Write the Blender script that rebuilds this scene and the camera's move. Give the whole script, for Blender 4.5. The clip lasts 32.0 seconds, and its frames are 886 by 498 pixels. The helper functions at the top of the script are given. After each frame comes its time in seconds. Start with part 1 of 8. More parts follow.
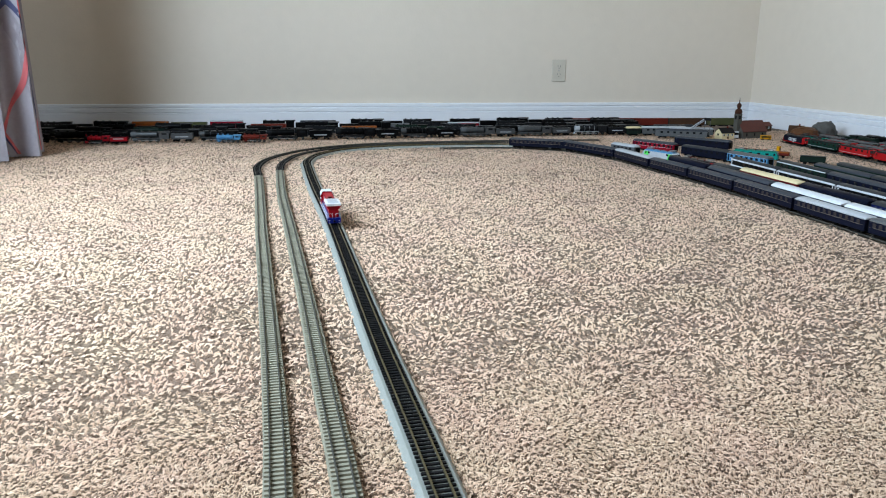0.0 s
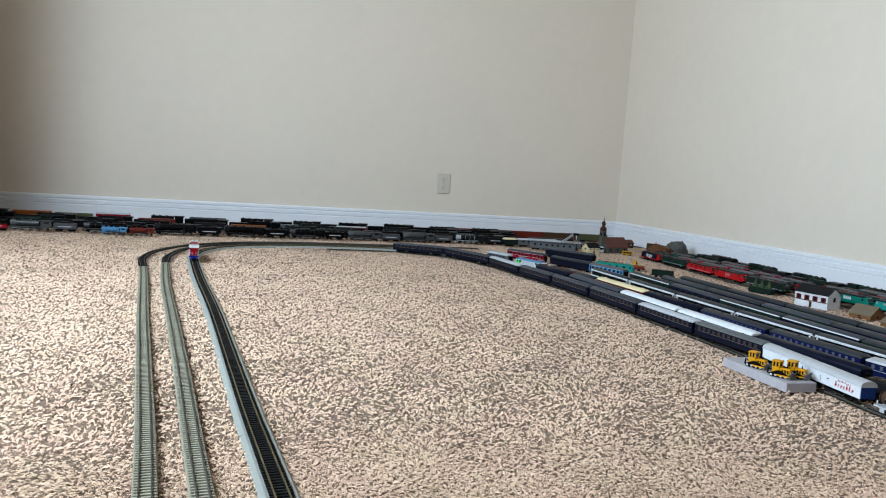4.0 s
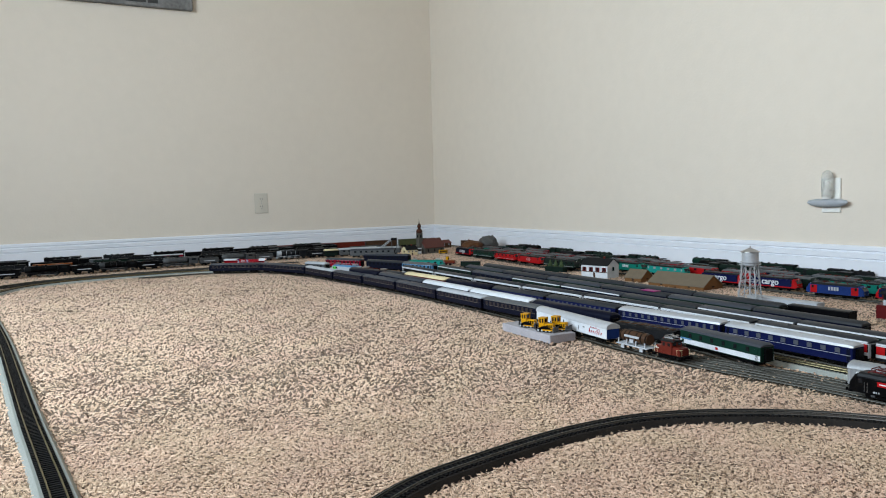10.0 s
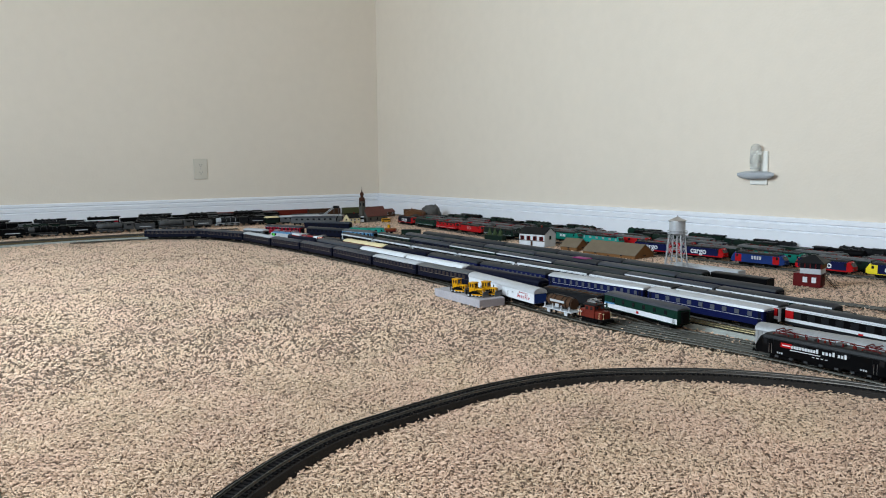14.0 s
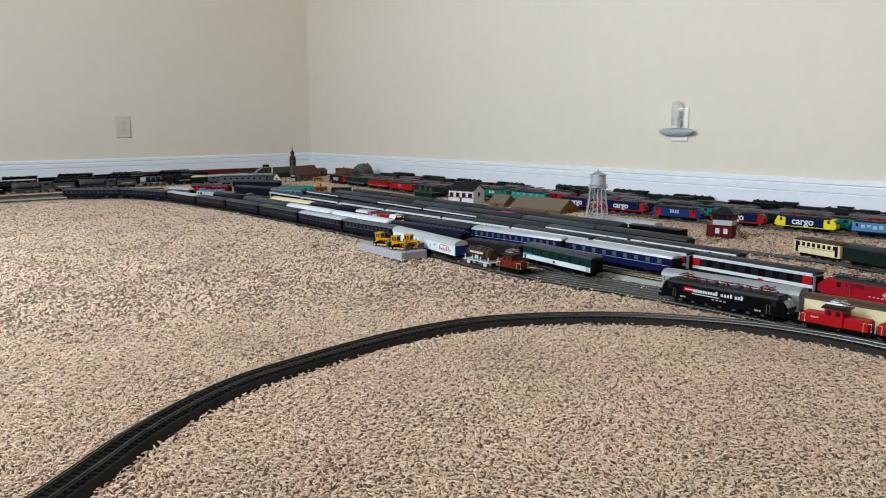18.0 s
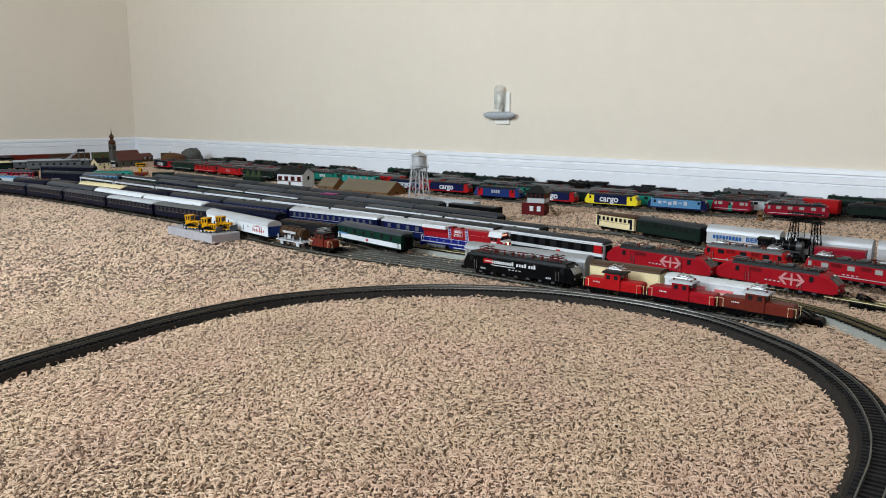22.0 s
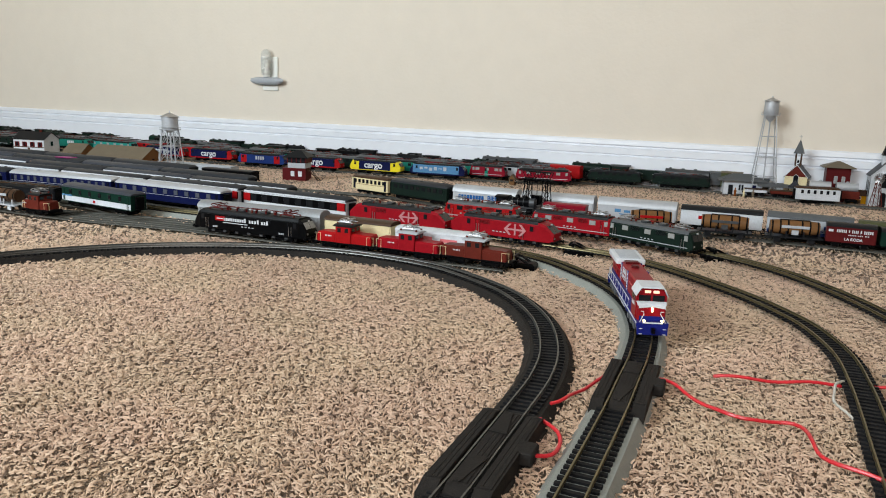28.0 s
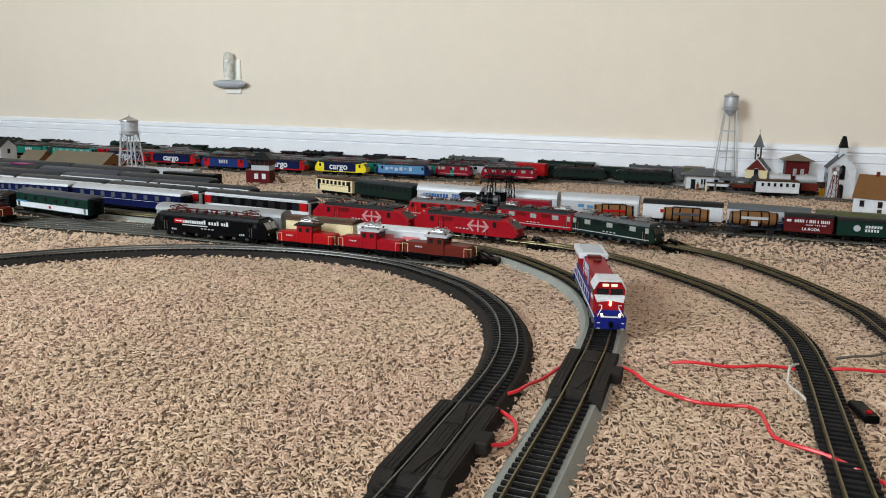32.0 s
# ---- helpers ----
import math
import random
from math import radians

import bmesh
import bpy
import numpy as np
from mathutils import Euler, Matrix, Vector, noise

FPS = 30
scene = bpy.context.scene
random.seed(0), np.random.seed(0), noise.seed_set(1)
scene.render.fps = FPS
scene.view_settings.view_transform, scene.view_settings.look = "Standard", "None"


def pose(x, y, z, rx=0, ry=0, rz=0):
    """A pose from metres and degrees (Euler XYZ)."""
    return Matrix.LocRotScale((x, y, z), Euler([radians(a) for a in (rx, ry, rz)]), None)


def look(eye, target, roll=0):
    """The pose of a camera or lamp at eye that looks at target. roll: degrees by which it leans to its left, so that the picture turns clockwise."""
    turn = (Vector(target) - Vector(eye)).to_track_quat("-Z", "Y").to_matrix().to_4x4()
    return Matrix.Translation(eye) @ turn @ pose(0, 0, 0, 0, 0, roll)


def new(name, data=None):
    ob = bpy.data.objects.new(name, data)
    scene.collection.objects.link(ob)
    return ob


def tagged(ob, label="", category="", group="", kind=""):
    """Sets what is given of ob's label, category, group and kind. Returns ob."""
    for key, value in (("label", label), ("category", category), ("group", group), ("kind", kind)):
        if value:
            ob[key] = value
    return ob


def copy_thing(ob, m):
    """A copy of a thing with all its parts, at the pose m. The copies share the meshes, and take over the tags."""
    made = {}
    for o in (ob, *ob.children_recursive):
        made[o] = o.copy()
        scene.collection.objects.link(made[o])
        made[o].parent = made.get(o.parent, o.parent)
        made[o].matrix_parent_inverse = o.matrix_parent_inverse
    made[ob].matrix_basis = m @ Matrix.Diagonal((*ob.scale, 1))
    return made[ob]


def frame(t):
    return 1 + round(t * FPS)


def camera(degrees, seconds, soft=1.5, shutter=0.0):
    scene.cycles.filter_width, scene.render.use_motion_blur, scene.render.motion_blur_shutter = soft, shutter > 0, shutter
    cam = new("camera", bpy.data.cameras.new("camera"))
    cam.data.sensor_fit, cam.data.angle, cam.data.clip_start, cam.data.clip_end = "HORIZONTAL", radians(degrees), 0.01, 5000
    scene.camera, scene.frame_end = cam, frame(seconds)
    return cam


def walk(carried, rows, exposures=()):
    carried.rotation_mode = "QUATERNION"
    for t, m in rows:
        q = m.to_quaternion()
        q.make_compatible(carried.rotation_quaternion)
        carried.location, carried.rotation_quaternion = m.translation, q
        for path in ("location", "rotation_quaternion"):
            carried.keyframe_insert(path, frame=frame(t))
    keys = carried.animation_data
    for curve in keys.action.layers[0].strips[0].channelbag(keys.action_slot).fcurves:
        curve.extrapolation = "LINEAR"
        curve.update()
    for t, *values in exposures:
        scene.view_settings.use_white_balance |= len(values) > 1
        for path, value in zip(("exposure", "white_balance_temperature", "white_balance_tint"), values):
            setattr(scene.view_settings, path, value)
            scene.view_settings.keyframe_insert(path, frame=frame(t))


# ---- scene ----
cam = camera(61.2, 32.0, soft=1.0, shutter=0.3)
PATH = [
    (0, (-2.431, -4.023, 0.373), (-2.119, -2.112, -0.129), 0.4),
    (0.5, (-2.411, -4.01, 0.382), (-2.081, -2.098, -0.103), 0.4),
    (1, (-2.4, -4.006, 0.374), (-2.062, -2.095, -0.109), 0.5),
    (1.5, (-2.391, -4.008, 0.373), (-2.054, -2.099, -0.117), 0.8),
    (2, (-2.388, -4.003, 0.382), (-2.054, -2.085, -0.08), 1.5),
    (2.5, (-2.383, -4.012, 0.388), (-2.023, -2.086, -0.013), 2.0),
    (3, (-2.391, -4.05, 0.374), (-1.975, -2.119, 0.063), 2.8),
    (3.5, (-2.41, -4.112, 0.374), (-1.888, -2.196, 0.133), 4.2),
    (4, (-2.425, -4.169, 0.369), (-1.832, -2.27, 0.161), 3.8),
    (4.5, (-2.441, -4.214, 0.378), (-1.823, -2.322, 0.18), 1.9),
    (6.5, (-2.483, -4.281, 0.362), (-1.743, -2.432, 0.181), -0.9),
    (7, (-2.442, -4.314, 0.356), (-1.64, -2.49, 0.184), -0.7),
    (7.5, (-2.403, -4.322, 0.338), (-1.571, -2.513, 0.149), -2.1),
    (8, (-2.383, -4.317, 0.331), (-1.533, -2.517, 0.139), -3.2),
    (8.5, (-2.371, -4.317, 0.328), (-1.492, -2.528, 0.156), -2.4),
    (9, (-2.367, -4.324, 0.33), (-1.46, -2.548, 0.172), -2.3),
    (9.5, (-2.363, -4.327, 0.328), (-1.421, -2.569, 0.18), -1.9),
    (10, (-2.354, -4.328, 0.325), (-1.383, -2.586, 0.177), -1.4),
    (10.5, (-2.351, -4.33, 0.324), (-1.359, -2.6, 0.179), -1.0),
    (11, (-2.346, -4.332, 0.324), (-1.339, -2.61, 0.179), -0.7),
    (11.5, (-2.346, -4.334, 0.321), (-1.327, -2.62, 0.167), -0.8),
    (12, (-2.338, -4.336, 0.318), (-1.309, -2.629, 0.155), -0.2),
    (12.5, (-2.333, -4.342, 0.313), (-1.293, -2.643, 0.132), -0.1),
    (13, (-2.326, -4.343, 0.314), (-1.28, -2.65, 0.117), -0.9),
    (13.5, (-2.327, -4.349, 0.316), (-1.267, -2.667, 0.103), -0.9),
    (14, (-2.324, -4.357, 0.311), (-1.244, -2.689, 0.085), -0.5),
    (14.5, (-2.323, -4.36, 0.306), (-1.229, -2.703, 0.065), -0.1),
    (16.5, (-2.32, -4.363, 0.298), (-1.196, -2.73, 0.033), 0.9),
    (17, (-2.312, -4.372, 0.296), (-1.17, -2.755, 0.013), 0.5),
    (17.5, (-2.305, -4.383, 0.291), (-1.136, -2.79, -0.017), -0.1),
    (18, (-2.297, -4.389, 0.291), (-1.096, -2.823, -0.035), -0.4),
    (18.5, (-2.285, -4.4, 0.287), (-1.043, -2.869, -0.052), -0.6),
    (19, (-2.275, -4.409, 0.286), (-0.988, -2.919, -0.065), -0.5),
    (19.5, (-2.264, -4.416, 0.283), (-0.931, -2.968, -0.072), -0.2),
    (20, (-2.261, -4.418, 0.282), (-0.886, -3.01, -0.074), 0.1),
    (20.5, (-2.258, -4.422, 0.28), (-0.859, -3.038, -0.075), -0.2),
    (21, (-2.252, -4.426, 0.279), (-0.826, -3.07, -0.079), -0.2),
    (21.5, (-2.245, -4.435, 0.277), (-0.788, -3.111, -0.078), 0.1),
    (22, (-2.238, -4.442, 0.27), (-0.756, -3.147, -0.087), 0.1),
    (22.5, (-2.231, -4.442, 0.266), (-0.738, -3.162, -0.101), -0.2),
    (23, (-2.225, -4.447, 0.253), (-0.723, -3.187, -0.144), 0.2),
    (23.5, (-2.214, -4.451, 0.246), (-0.698, -3.217, -0.176), 0.9),
    (24, (-2.215, -4.447, 0.243), (-0.69, -3.228, -0.191), 1.4),
    (24.5, (-2.214, -4.454, 0.24), (-0.678, -3.253, -0.209), 0.6),
    (25, (-2.204, -4.467, 0.237), (-0.628, -3.328, -0.23), -0.1),
    (25.5, (-2.188, -4.486, 0.234), (-0.548, -3.442, -0.233), 0.3),
    (26, (-2.171, -4.506, 0.23), (-0.474, -3.554, -0.233), 0.7),
    (26.5, (-2.166, -4.513, 0.23), (-0.434, -3.618, -0.218), 1.1),
    (28.5, (-2.163, -4.518, 0.227), (-0.395, -3.67, -0.165), 1.9),
    (29, (-2.162, -4.52, 0.226), (-0.389, -3.682, -0.164), 1.9),
    (29.5, (-2.164, -4.527, 0.223), (-0.382, -3.71, -0.176), 1.6),
    (30, (-2.162, -4.531, 0.221), (-0.373, -3.732, -0.183), 1.6),
    (30.5, (-2.158, -4.532, 0.22), (-0.366, -3.738, -0.179), 1.4),
    (31, (-2.155, -4.532, 0.22), (-0.359, -3.744, -0.174), 1.2),
    (31.5, (-2.156, -4.529, 0.22), (-0.359, -3.744, -0.174), 1.0),
    (32, (-2.156, -4.529, 0.219), (-0.359, -3.742, -0.17), 1.0),
]
walk(cam, [(t, look(eye, target, roll)) for t, eye, target, roll in PATH],
     exposures=[(0, 0.24, 6250, 8), (9, 0.10, 6650, 9), (14, 0.10, 6750, 9), (19, 0.12, 6950, 10), (24, 0.20, 7200, 11), (32, 0.22, 7350, 11)])

# ---- world and light ----
world = bpy.data.worlds.new("world")
scene.world = world
world.use_nodes = True
wn = world.node_tree.nodes
sky = wn.new("ShaderNodeTexSky")
sky.sky_type, sky.sun_disc = "NISHITA", False
sky.sun_elevation, sky.sun_rotation = radians(48), radians(200)
world.node_tree.links.new(sky.outputs[0], wn["Background"].inputs[0])
wn["Background"].inputs[1].default_value = 0.12

WX0, WX1, WY0, WY1, HT = -3.85, 0.0, -12.0, 0.0, 4.4    # unseen length and height stretched to weaken bounced light
WIN_Z0, WIN_Z1 = 0.75, 2.15
WINDOWS = ((-3.35, -1.90), (-5.60, -4.40))   # openings in the curtained wall, along y; the second is added for a fill lamp


def area(name, m, sx, sy, watts, color):
    data = bpy.data.lights.new(name, "AREA")
    data.shape, data.size, data.size_y, data.energy, data.color = "RECTANGLE", sx, sy, watts, color
    ob = new(name, data)
    ob.matrix_world = m
    return ob


area("window_daylight", look((WX0 + 0.02, -2.625, 1.45), (0, -2.625, 0.1)), 1.4, 1.35, 118, (0.70, 0.86, 1.0))
# added fill lamp that brightens the near carpet, set in an invented opening
area("second_window_daylight", look((WX0 + 0.02, -5.0, 1.45), (0, -5.0, 0.0)), 1.15, 1.35, 40, (0.88, 0.93, 1.0))

# ---- materials ----
def mat(name, color, rough=0.5, metal=0.0, var=0.12, scale=60.0, bump=0.0, bscale=400.0, spec=0.5, coat=0.0, rand=0.0, emit=0.0):
    m = bpy.data.materials.new(name)
    m.use_nodes = True
    n, l = m.node_tree.nodes, m.node_tree.links
    b = n["Principled BSDF"]
    tc = n.new("ShaderNodeTexCoord")
    big, fine = n.new("ShaderNodeTexNoise"), n.new("ShaderNodeTexNoise")
    big.inputs["Scale"].default_value, fine.inputs["Scale"].default_value = scale, scale * 7
    big.inputs["Detail"].default_value, fine.inputs["Detail"].default_value = 4, 3
    l.new(tc.outputs["Object"], big.inputs["Vector"]), l.new(tc.outputs["Object"], fine.inputs["Vector"])
    add = n.new("ShaderNodeMath")
    add.operation = "ADD"
    l.new(big.outputs[0], add.inputs[0]), l.new(fine.outputs[0], add.inputs[1])
    mr = n.new("ShaderNodeMapRange")
    mr.inputs[1].default_value, mr.inputs[2].default_value = 0.6, 1.4
    mr.inputs[3].default_value, mr.inputs[4].default_value = 1 - var, 1 + var
    l.new(add.outputs[0], mr.inputs[0])
    last = mr.outputs[0]
    if rand:
        oi = n.new("ShaderNodeObjectInfo")
        r = n.new("ShaderNodeMapRange")
        r.inputs[3].default_value, r.inputs[4].default_value = 1 - rand, 1 + rand
        l.new(oi.outputs["Random"], r.inputs[0])
        mul = n.new("ShaderNodeMath")
        mul.operation = "MULTIPLY"
        l.new(last, mul.inputs[0]), l.new(r.outputs[0], mul.inputs[1])
        last = mul.outputs[0]
    hsv = n.new("ShaderNodeHueSaturation")
    hsv.inputs["Color"].default_value = (*color, 1)
    l.new(last, hsv.inputs["Value"])
    l.new(hsv.outputs[0], b.inputs["Base Color"])
    rr = n.new("ShaderNodeMapRange")
    rr.inputs[3].default_value, rr.inputs[4].default_value = max(0.03, rough - 0.1), min(1, rough + 0.1)
    l.new(big.outputs[0], rr.inputs[0]), l.new(rr.outputs[0], b.inputs["Roughness"])
    b.inputs["Metallic"].default_value = metal
    b.inputs["Specular IOR Level"].default_value = spec
    b.inputs["Coat Weight"].default_value = coat
    if bump:
        bn, bt = n.new("ShaderNodeBump"), n.new("ShaderNodeTexNoise")
        bt.inputs["Scale"].default_value = bscale
        bn.inputs["Strength"].default_value, bn.inputs["Distance"].default_value = bump, 0.002
        l.new(tc.outputs["Object"], bt.inputs["Vector"])
        l.new(bt.outputs[0], bn.inputs["Height"]), l.new(bn.outputs[0], b.inputs["Normal"])
    if emit:
        b.inputs["Emission Color"].default_value, b.inputs["Emission Strength"].default_value = (*color, 1), emit
    return m


def carpet_mat(name, per_island, fleck_shade=1.0):
    m = bpy.data.materials.new(name)
    m.use_nodes = True
    n, l = m.node_tree.nodes, m.node_tree.links
    b = n["Principled BSDF"]
    tc = n.new("ShaderNodeTexCoord")
    speck, patch = n.new("ShaderNodeTexNoise"), n.new("ShaderNodeTexNoise")
    speck.inputs["Scale"].default_value, speck.inputs["Detail"].default_value, speck.inputs["Roughness"].default_value = 130, 3, 0.7
    patch.inputs["Scale"].default_value, patch.inputs["Detail"].default_value = 5, 3
    l.new(tc.outputs["Object"], speck.inputs["Vector"]), l.new(tc.outputs["Object"], patch.inputs["Vector"])
    ramp = n.new("ShaderNodeValToRGB")
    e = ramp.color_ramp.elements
    # the darkest yarns are part flecks, part painted shade of the gaps
    steps = ((0.0, (0.12, 0.075, 0.05)), (0.065 * fleck_shade, (0.24, 0.155, 0.105)), (0.11 * fleck_shade, (0.62, 0.412, 0.285)), (0.6, (0.74, 0.510, 0.360)), (1.0, (0.82, 0.592, 0.430))) if per_island else \
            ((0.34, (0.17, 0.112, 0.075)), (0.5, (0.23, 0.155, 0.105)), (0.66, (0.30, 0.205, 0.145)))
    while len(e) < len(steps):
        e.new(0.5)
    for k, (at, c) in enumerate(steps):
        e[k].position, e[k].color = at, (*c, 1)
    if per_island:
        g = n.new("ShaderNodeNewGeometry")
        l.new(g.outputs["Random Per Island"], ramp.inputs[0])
    else:
        l.new(speck.outputs[0], ramp.inputs[0])
    mr = n.new("ShaderNodeMapRange")
    mr.inputs[1].default_value, mr.inputs[2].default_value, mr.inputs[3].default_value, mr.inputs[4].default_value = 0.35, 0.65, 0.93, 1.07
    l.new(patch.outputs[0], mr.inputs[0])
    hsv = n.new("ShaderNodeHueSaturation")
    hue, tone = n.new("ShaderNodeMapRange"), n.new("ShaderNodeTexNoise")   # faint pinkish and greenish drifts
    tone.inputs["Scale"].default_value, tone.inputs["Detail"].default_value = 9, 2
    hue.inputs[1].default_value, hue.inputs[2].default_value, hue.inputs[3].default_value, hue.inputs[4].default_value = 0.35, 0.65, 0.494, 0.506
    l.new(tc.outputs["Object"], tone.inputs["Vector"]), l.new(tone.outputs[0], hue.inputs[0]), l.new(hue.outputs[0], hsv.inputs["Hue"])
    l.new(ramp.outputs[0], hsv.inputs["Color"]), l.new(mr.outputs[0], hsv.inputs["Value"])
    l.new(hsv.outputs[0], b.inputs["Base Color"])
    b.inputs["Roughness"].default_value = 0.95
    b.inputs["Specular IOR Level"].default_value = 0.15
    b.inputs["Sheen Weight"].default_value = 0.12
    if per_island:
        # fuzzy yarn scatters light: its shading leans towards straight up
        mixn = n.new("ShaderNodeMix")
        mixn.data_type = "VECTOR"
        mixn.inputs[0].default_value, mixn.inputs[5].default_value = 0.66, (0, 0, 1)
        unit = n.new("ShaderNodeVectorMath")
        unit.operation = "NORMALIZE"
        l.new(g.outputs["Normal"], mixn.inputs[4]), l.new(mixn.outputs[1], unit.inputs[0]), l.new(unit.outputs[0], b.inputs["Normal"])
    else:
        bn = n.new("ShaderNodeBump")
        bn.inputs["Strength"].default_value, bn.inputs["Distance"].default_value = 1.0, 0.006
        l.new(speck.outputs[0], bn.inputs["Height"]), l.new(bn.outputs[0], b.inputs["Normal"])
    return m


M = {}
M["wall"] = mat("cream_wall_paint", (0.72, 0.64, 0.545), 0.75, var=0.025, scale=2.5, bump=0.25, bscale=90)
M["ceil"] = mat("ceiling_paint", (0.72, 0.71, 0.68), 0.9, var=0.02, scale=3)
M["trim"] = mat("white_gloss_trim", (0.76, 0.775, 0.82), 0.35, var=0.03, scale=4)
M["plate"] = mat("white_plastic", (0.78, 0.77, 0.72), 0.35, var=0.03, scale=20)
M["almond"] = mat("almond_plastic", (0.60, 0.55, 0.47), 0.4, var=0.03, scale=20)
M["slot"] = mat("dark_slot", (0.03, 0.03, 0.03), 0.6)
M["glass"] = mat("clear_plastic", (0.90, 0.91, 0.89), 0.13, var=0.03, scale=30)
GB = M["glass"].node_tree.nodes["Principled BSDF"]
GB.inputs["Transmission Weight"].default_value, GB.inputs["IOR"].default_value = 0.75, 1.25
# backing coloured darker than the yarn, painting shade into the gaps of the pile
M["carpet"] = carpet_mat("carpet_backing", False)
# one yarn; the far copy has more dark flecks as painted gap shade
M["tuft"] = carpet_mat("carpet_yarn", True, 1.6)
M["tuft_near"] = carpet_mat("carpet_yarn_by_the_tracks", True, 1.15)
M["rail"] = mat("nickel_silver_rail", (0.14, 0.138, 0.13), 0.45, 0.85, 0.2, 40)
M["railbrass"] = mat("brass_rail", (0.19, 0.155, 0.085), 0.42, 0.85, 0.25, 40)
M["raildull"] = mat("dull_steel_rail", (0.075, 0.072, 0.062), 0.55, 0.6, 0.2, 40)
M["tieblk"] = mat("black_sleeper_plastic", (0.010, 0.010, 0.011), 0.5, var=0.3, scale=80, rand=0.25, spec=0.06)
M["tiegrey"] = mat("olive_grey_sleeper_plastic", (0.28, 0.265, 0.20), 0.55, var=0.2, scale=80, rand=0.12)
M["tiebrn"] = mat("brown_sleeper_plastic", (0.04, 0.033, 0.024), 0.6, var=0.3, scale=80, rand=0.3, spec=0.06)
M["bedgrey"] = mat("grey_roadbed_plastic", (0.225, 0.24, 0.22), 0.5, var=0.12, scale=50, bump=0.3, bscale=900)
M["bedolive"] = mat("olive_roadbed_plastic", (0.25, 0.24, 0.18), 0.6, var=0.15, scale=50, bump=0.3, bscale=900)
M["bedblk"] = mat("black_roadbed_plastic", (0.021, 0.0185, 0.017), 0.6, var=0.25, scale=50, bump=0.3, bscale=900, spec=0.06)
M["bedballast"] = mat("grey_ballast", (0.26, 0.25, 0.21), 0.85, var=0.35, scale=120, bump=0.6, bscale=700)
M["wire"] = mat("red_wire_insulation", (0.60, 0.02, 0.03), 0.35, var=0.1)
M["wirew"] = mat("white_wire_insulation", (0.55, 0.53, 0.48), 0.4, var=0.15)
M["wirek"] = mat("grey_wire_insulation", (0.10, 0.09, 0.08), 0.4, var=0.15)


def paint(name, c, rough=0.38, var=0.14):
    M[name] = mat(name + "_paint", c, rough, 0.0, var, 45, spec=0.06)


for nm, c in (("black", (0.0022, 0.0022, 0.0026)), ("dkgrey", (0.011, 0.0115, 0.013)), ("roofgrey", (0.034, 0.036, 0.044)), ("grey", (0.095, 0.10, 0.105)),
              ("ltgrey", (0.40, 0.42, 0.45)), ("white", (0.56, 0.58, 0.61)), ("navy", (0.0048, 0.0060, 0.0145)), ("blue", (0.005, 0.008, 0.044)), ("royal", (0.011, 0.030, 0.13)), ("flagblue", (0.010, 0.016, 0.15)),
              ("sky", (0.07, 0.20, 0.36)), ("red", (0.27, 0.007, 0.013)), ("brightred", (0.34, 0.008, 0.010)), ("crimson", (0.22, 0.008, 0.02)),
              ("maroon", (0.085, 0.009, 0.010)), ("oxide", (0.11, 0.018, 0.012)), ("brown", (0.06, 0.032, 0.019)), ("wood", (0.17, 0.082, 0.034)),
              ("green", (0.006, 0.026, 0.018)), ("dkgreen", (0.008, 0.017, 0.013)), ("teal", (0.006, 0.16, 0.12)), ("turq", (0.012, 0.22, 0.19)), ("lime", (0.10, 0.60, 0.10)),
              ("cream", (0.66, 0.56, 0.34)), ("yellow", (0.55, 0.26, 0.008)), ("lemon", (0.72, 0.58, 0.03)), ("orange", (0.20, 0.055, 0.012)), ("tan", (0.15, 0.12, 0.085)),
              ("olive", (0.07, 0.075, 0.035)), ("magenta", (0.26, 0.02, 0.13)), ("stone", (0.085, 0.08, 0.07)), ("rust", (0.10, 0.045, 0.022)), ("rustdome", (0.060, 0.026, 0.017)), ("palebox", (0.33, 0.315, 0.335)),
              ("letterblue", (0.012, 0.09, 0.27)), ("slate", (0.030, 0.032, 0.036)), ("slateblue", (0.046, 0.050, 0.060)), ("dimpane", (0.075, 0.080, 0.095)), ("pinkred", (0.62, 0.16, 0.17)), ("bluered", (0.20, 0.03, 0.10)), ("goldline", (0.16, 0.13, 0.10)), ("dieselred", (0.25, 0.008, 0.013)), ("rose", (0.46, 0.20, 0.21)), ("curtained", (0.035, 0.028, 0.027))):
    paint(nm, c)
M["silver"] = mat("silver_paint", (0.42, 0.43, 0.45), 0.46, 0.25, 0.10, 30, spec=0.3)
M["alugrey"] = mat("weathered_aluminium", (0.26, 0.27, 0.28), 0.5, 0.2, 0.2, 40, spec=0.3)
M["chrome"] = mat("bare_metal", (0.40, 0.40, 0.41), 0.35, 0.9, 0.1, 60)
M["steelgrey"] = mat("weathered_steel", (0.055, 0.058, 0.062), 0.45, 0.4, 0.25, 60)
M["pane"] = mat("dark_window_glass", (0.010, 0.011, 0.013), 0.1, var=0.1, scale=30, spec=0.25)
M["palepane"] = mat("frosted_window", (0.27, 0.275, 0.265), 0.25, var=0.15, scale=120)
M["lamp"] = mat("warm_headlight", (1.0, 0.72, 0.36), 0.3, emit=6.0)
M["litboard"] = mat("lit_number_board", (1.0, 0.55, 0.42), 0.4, emit=0.8)
M["wheel"] = mat("blackened_wheel", (0.016, 0.015, 0.014), 0.45, 0.1, 0.3, 120)
M["rock"] = mat("moulded_rock", (0.075, 0.073, 0.07), 0.9, var=0.4, scale=60, bump=0.8, bscale=150)
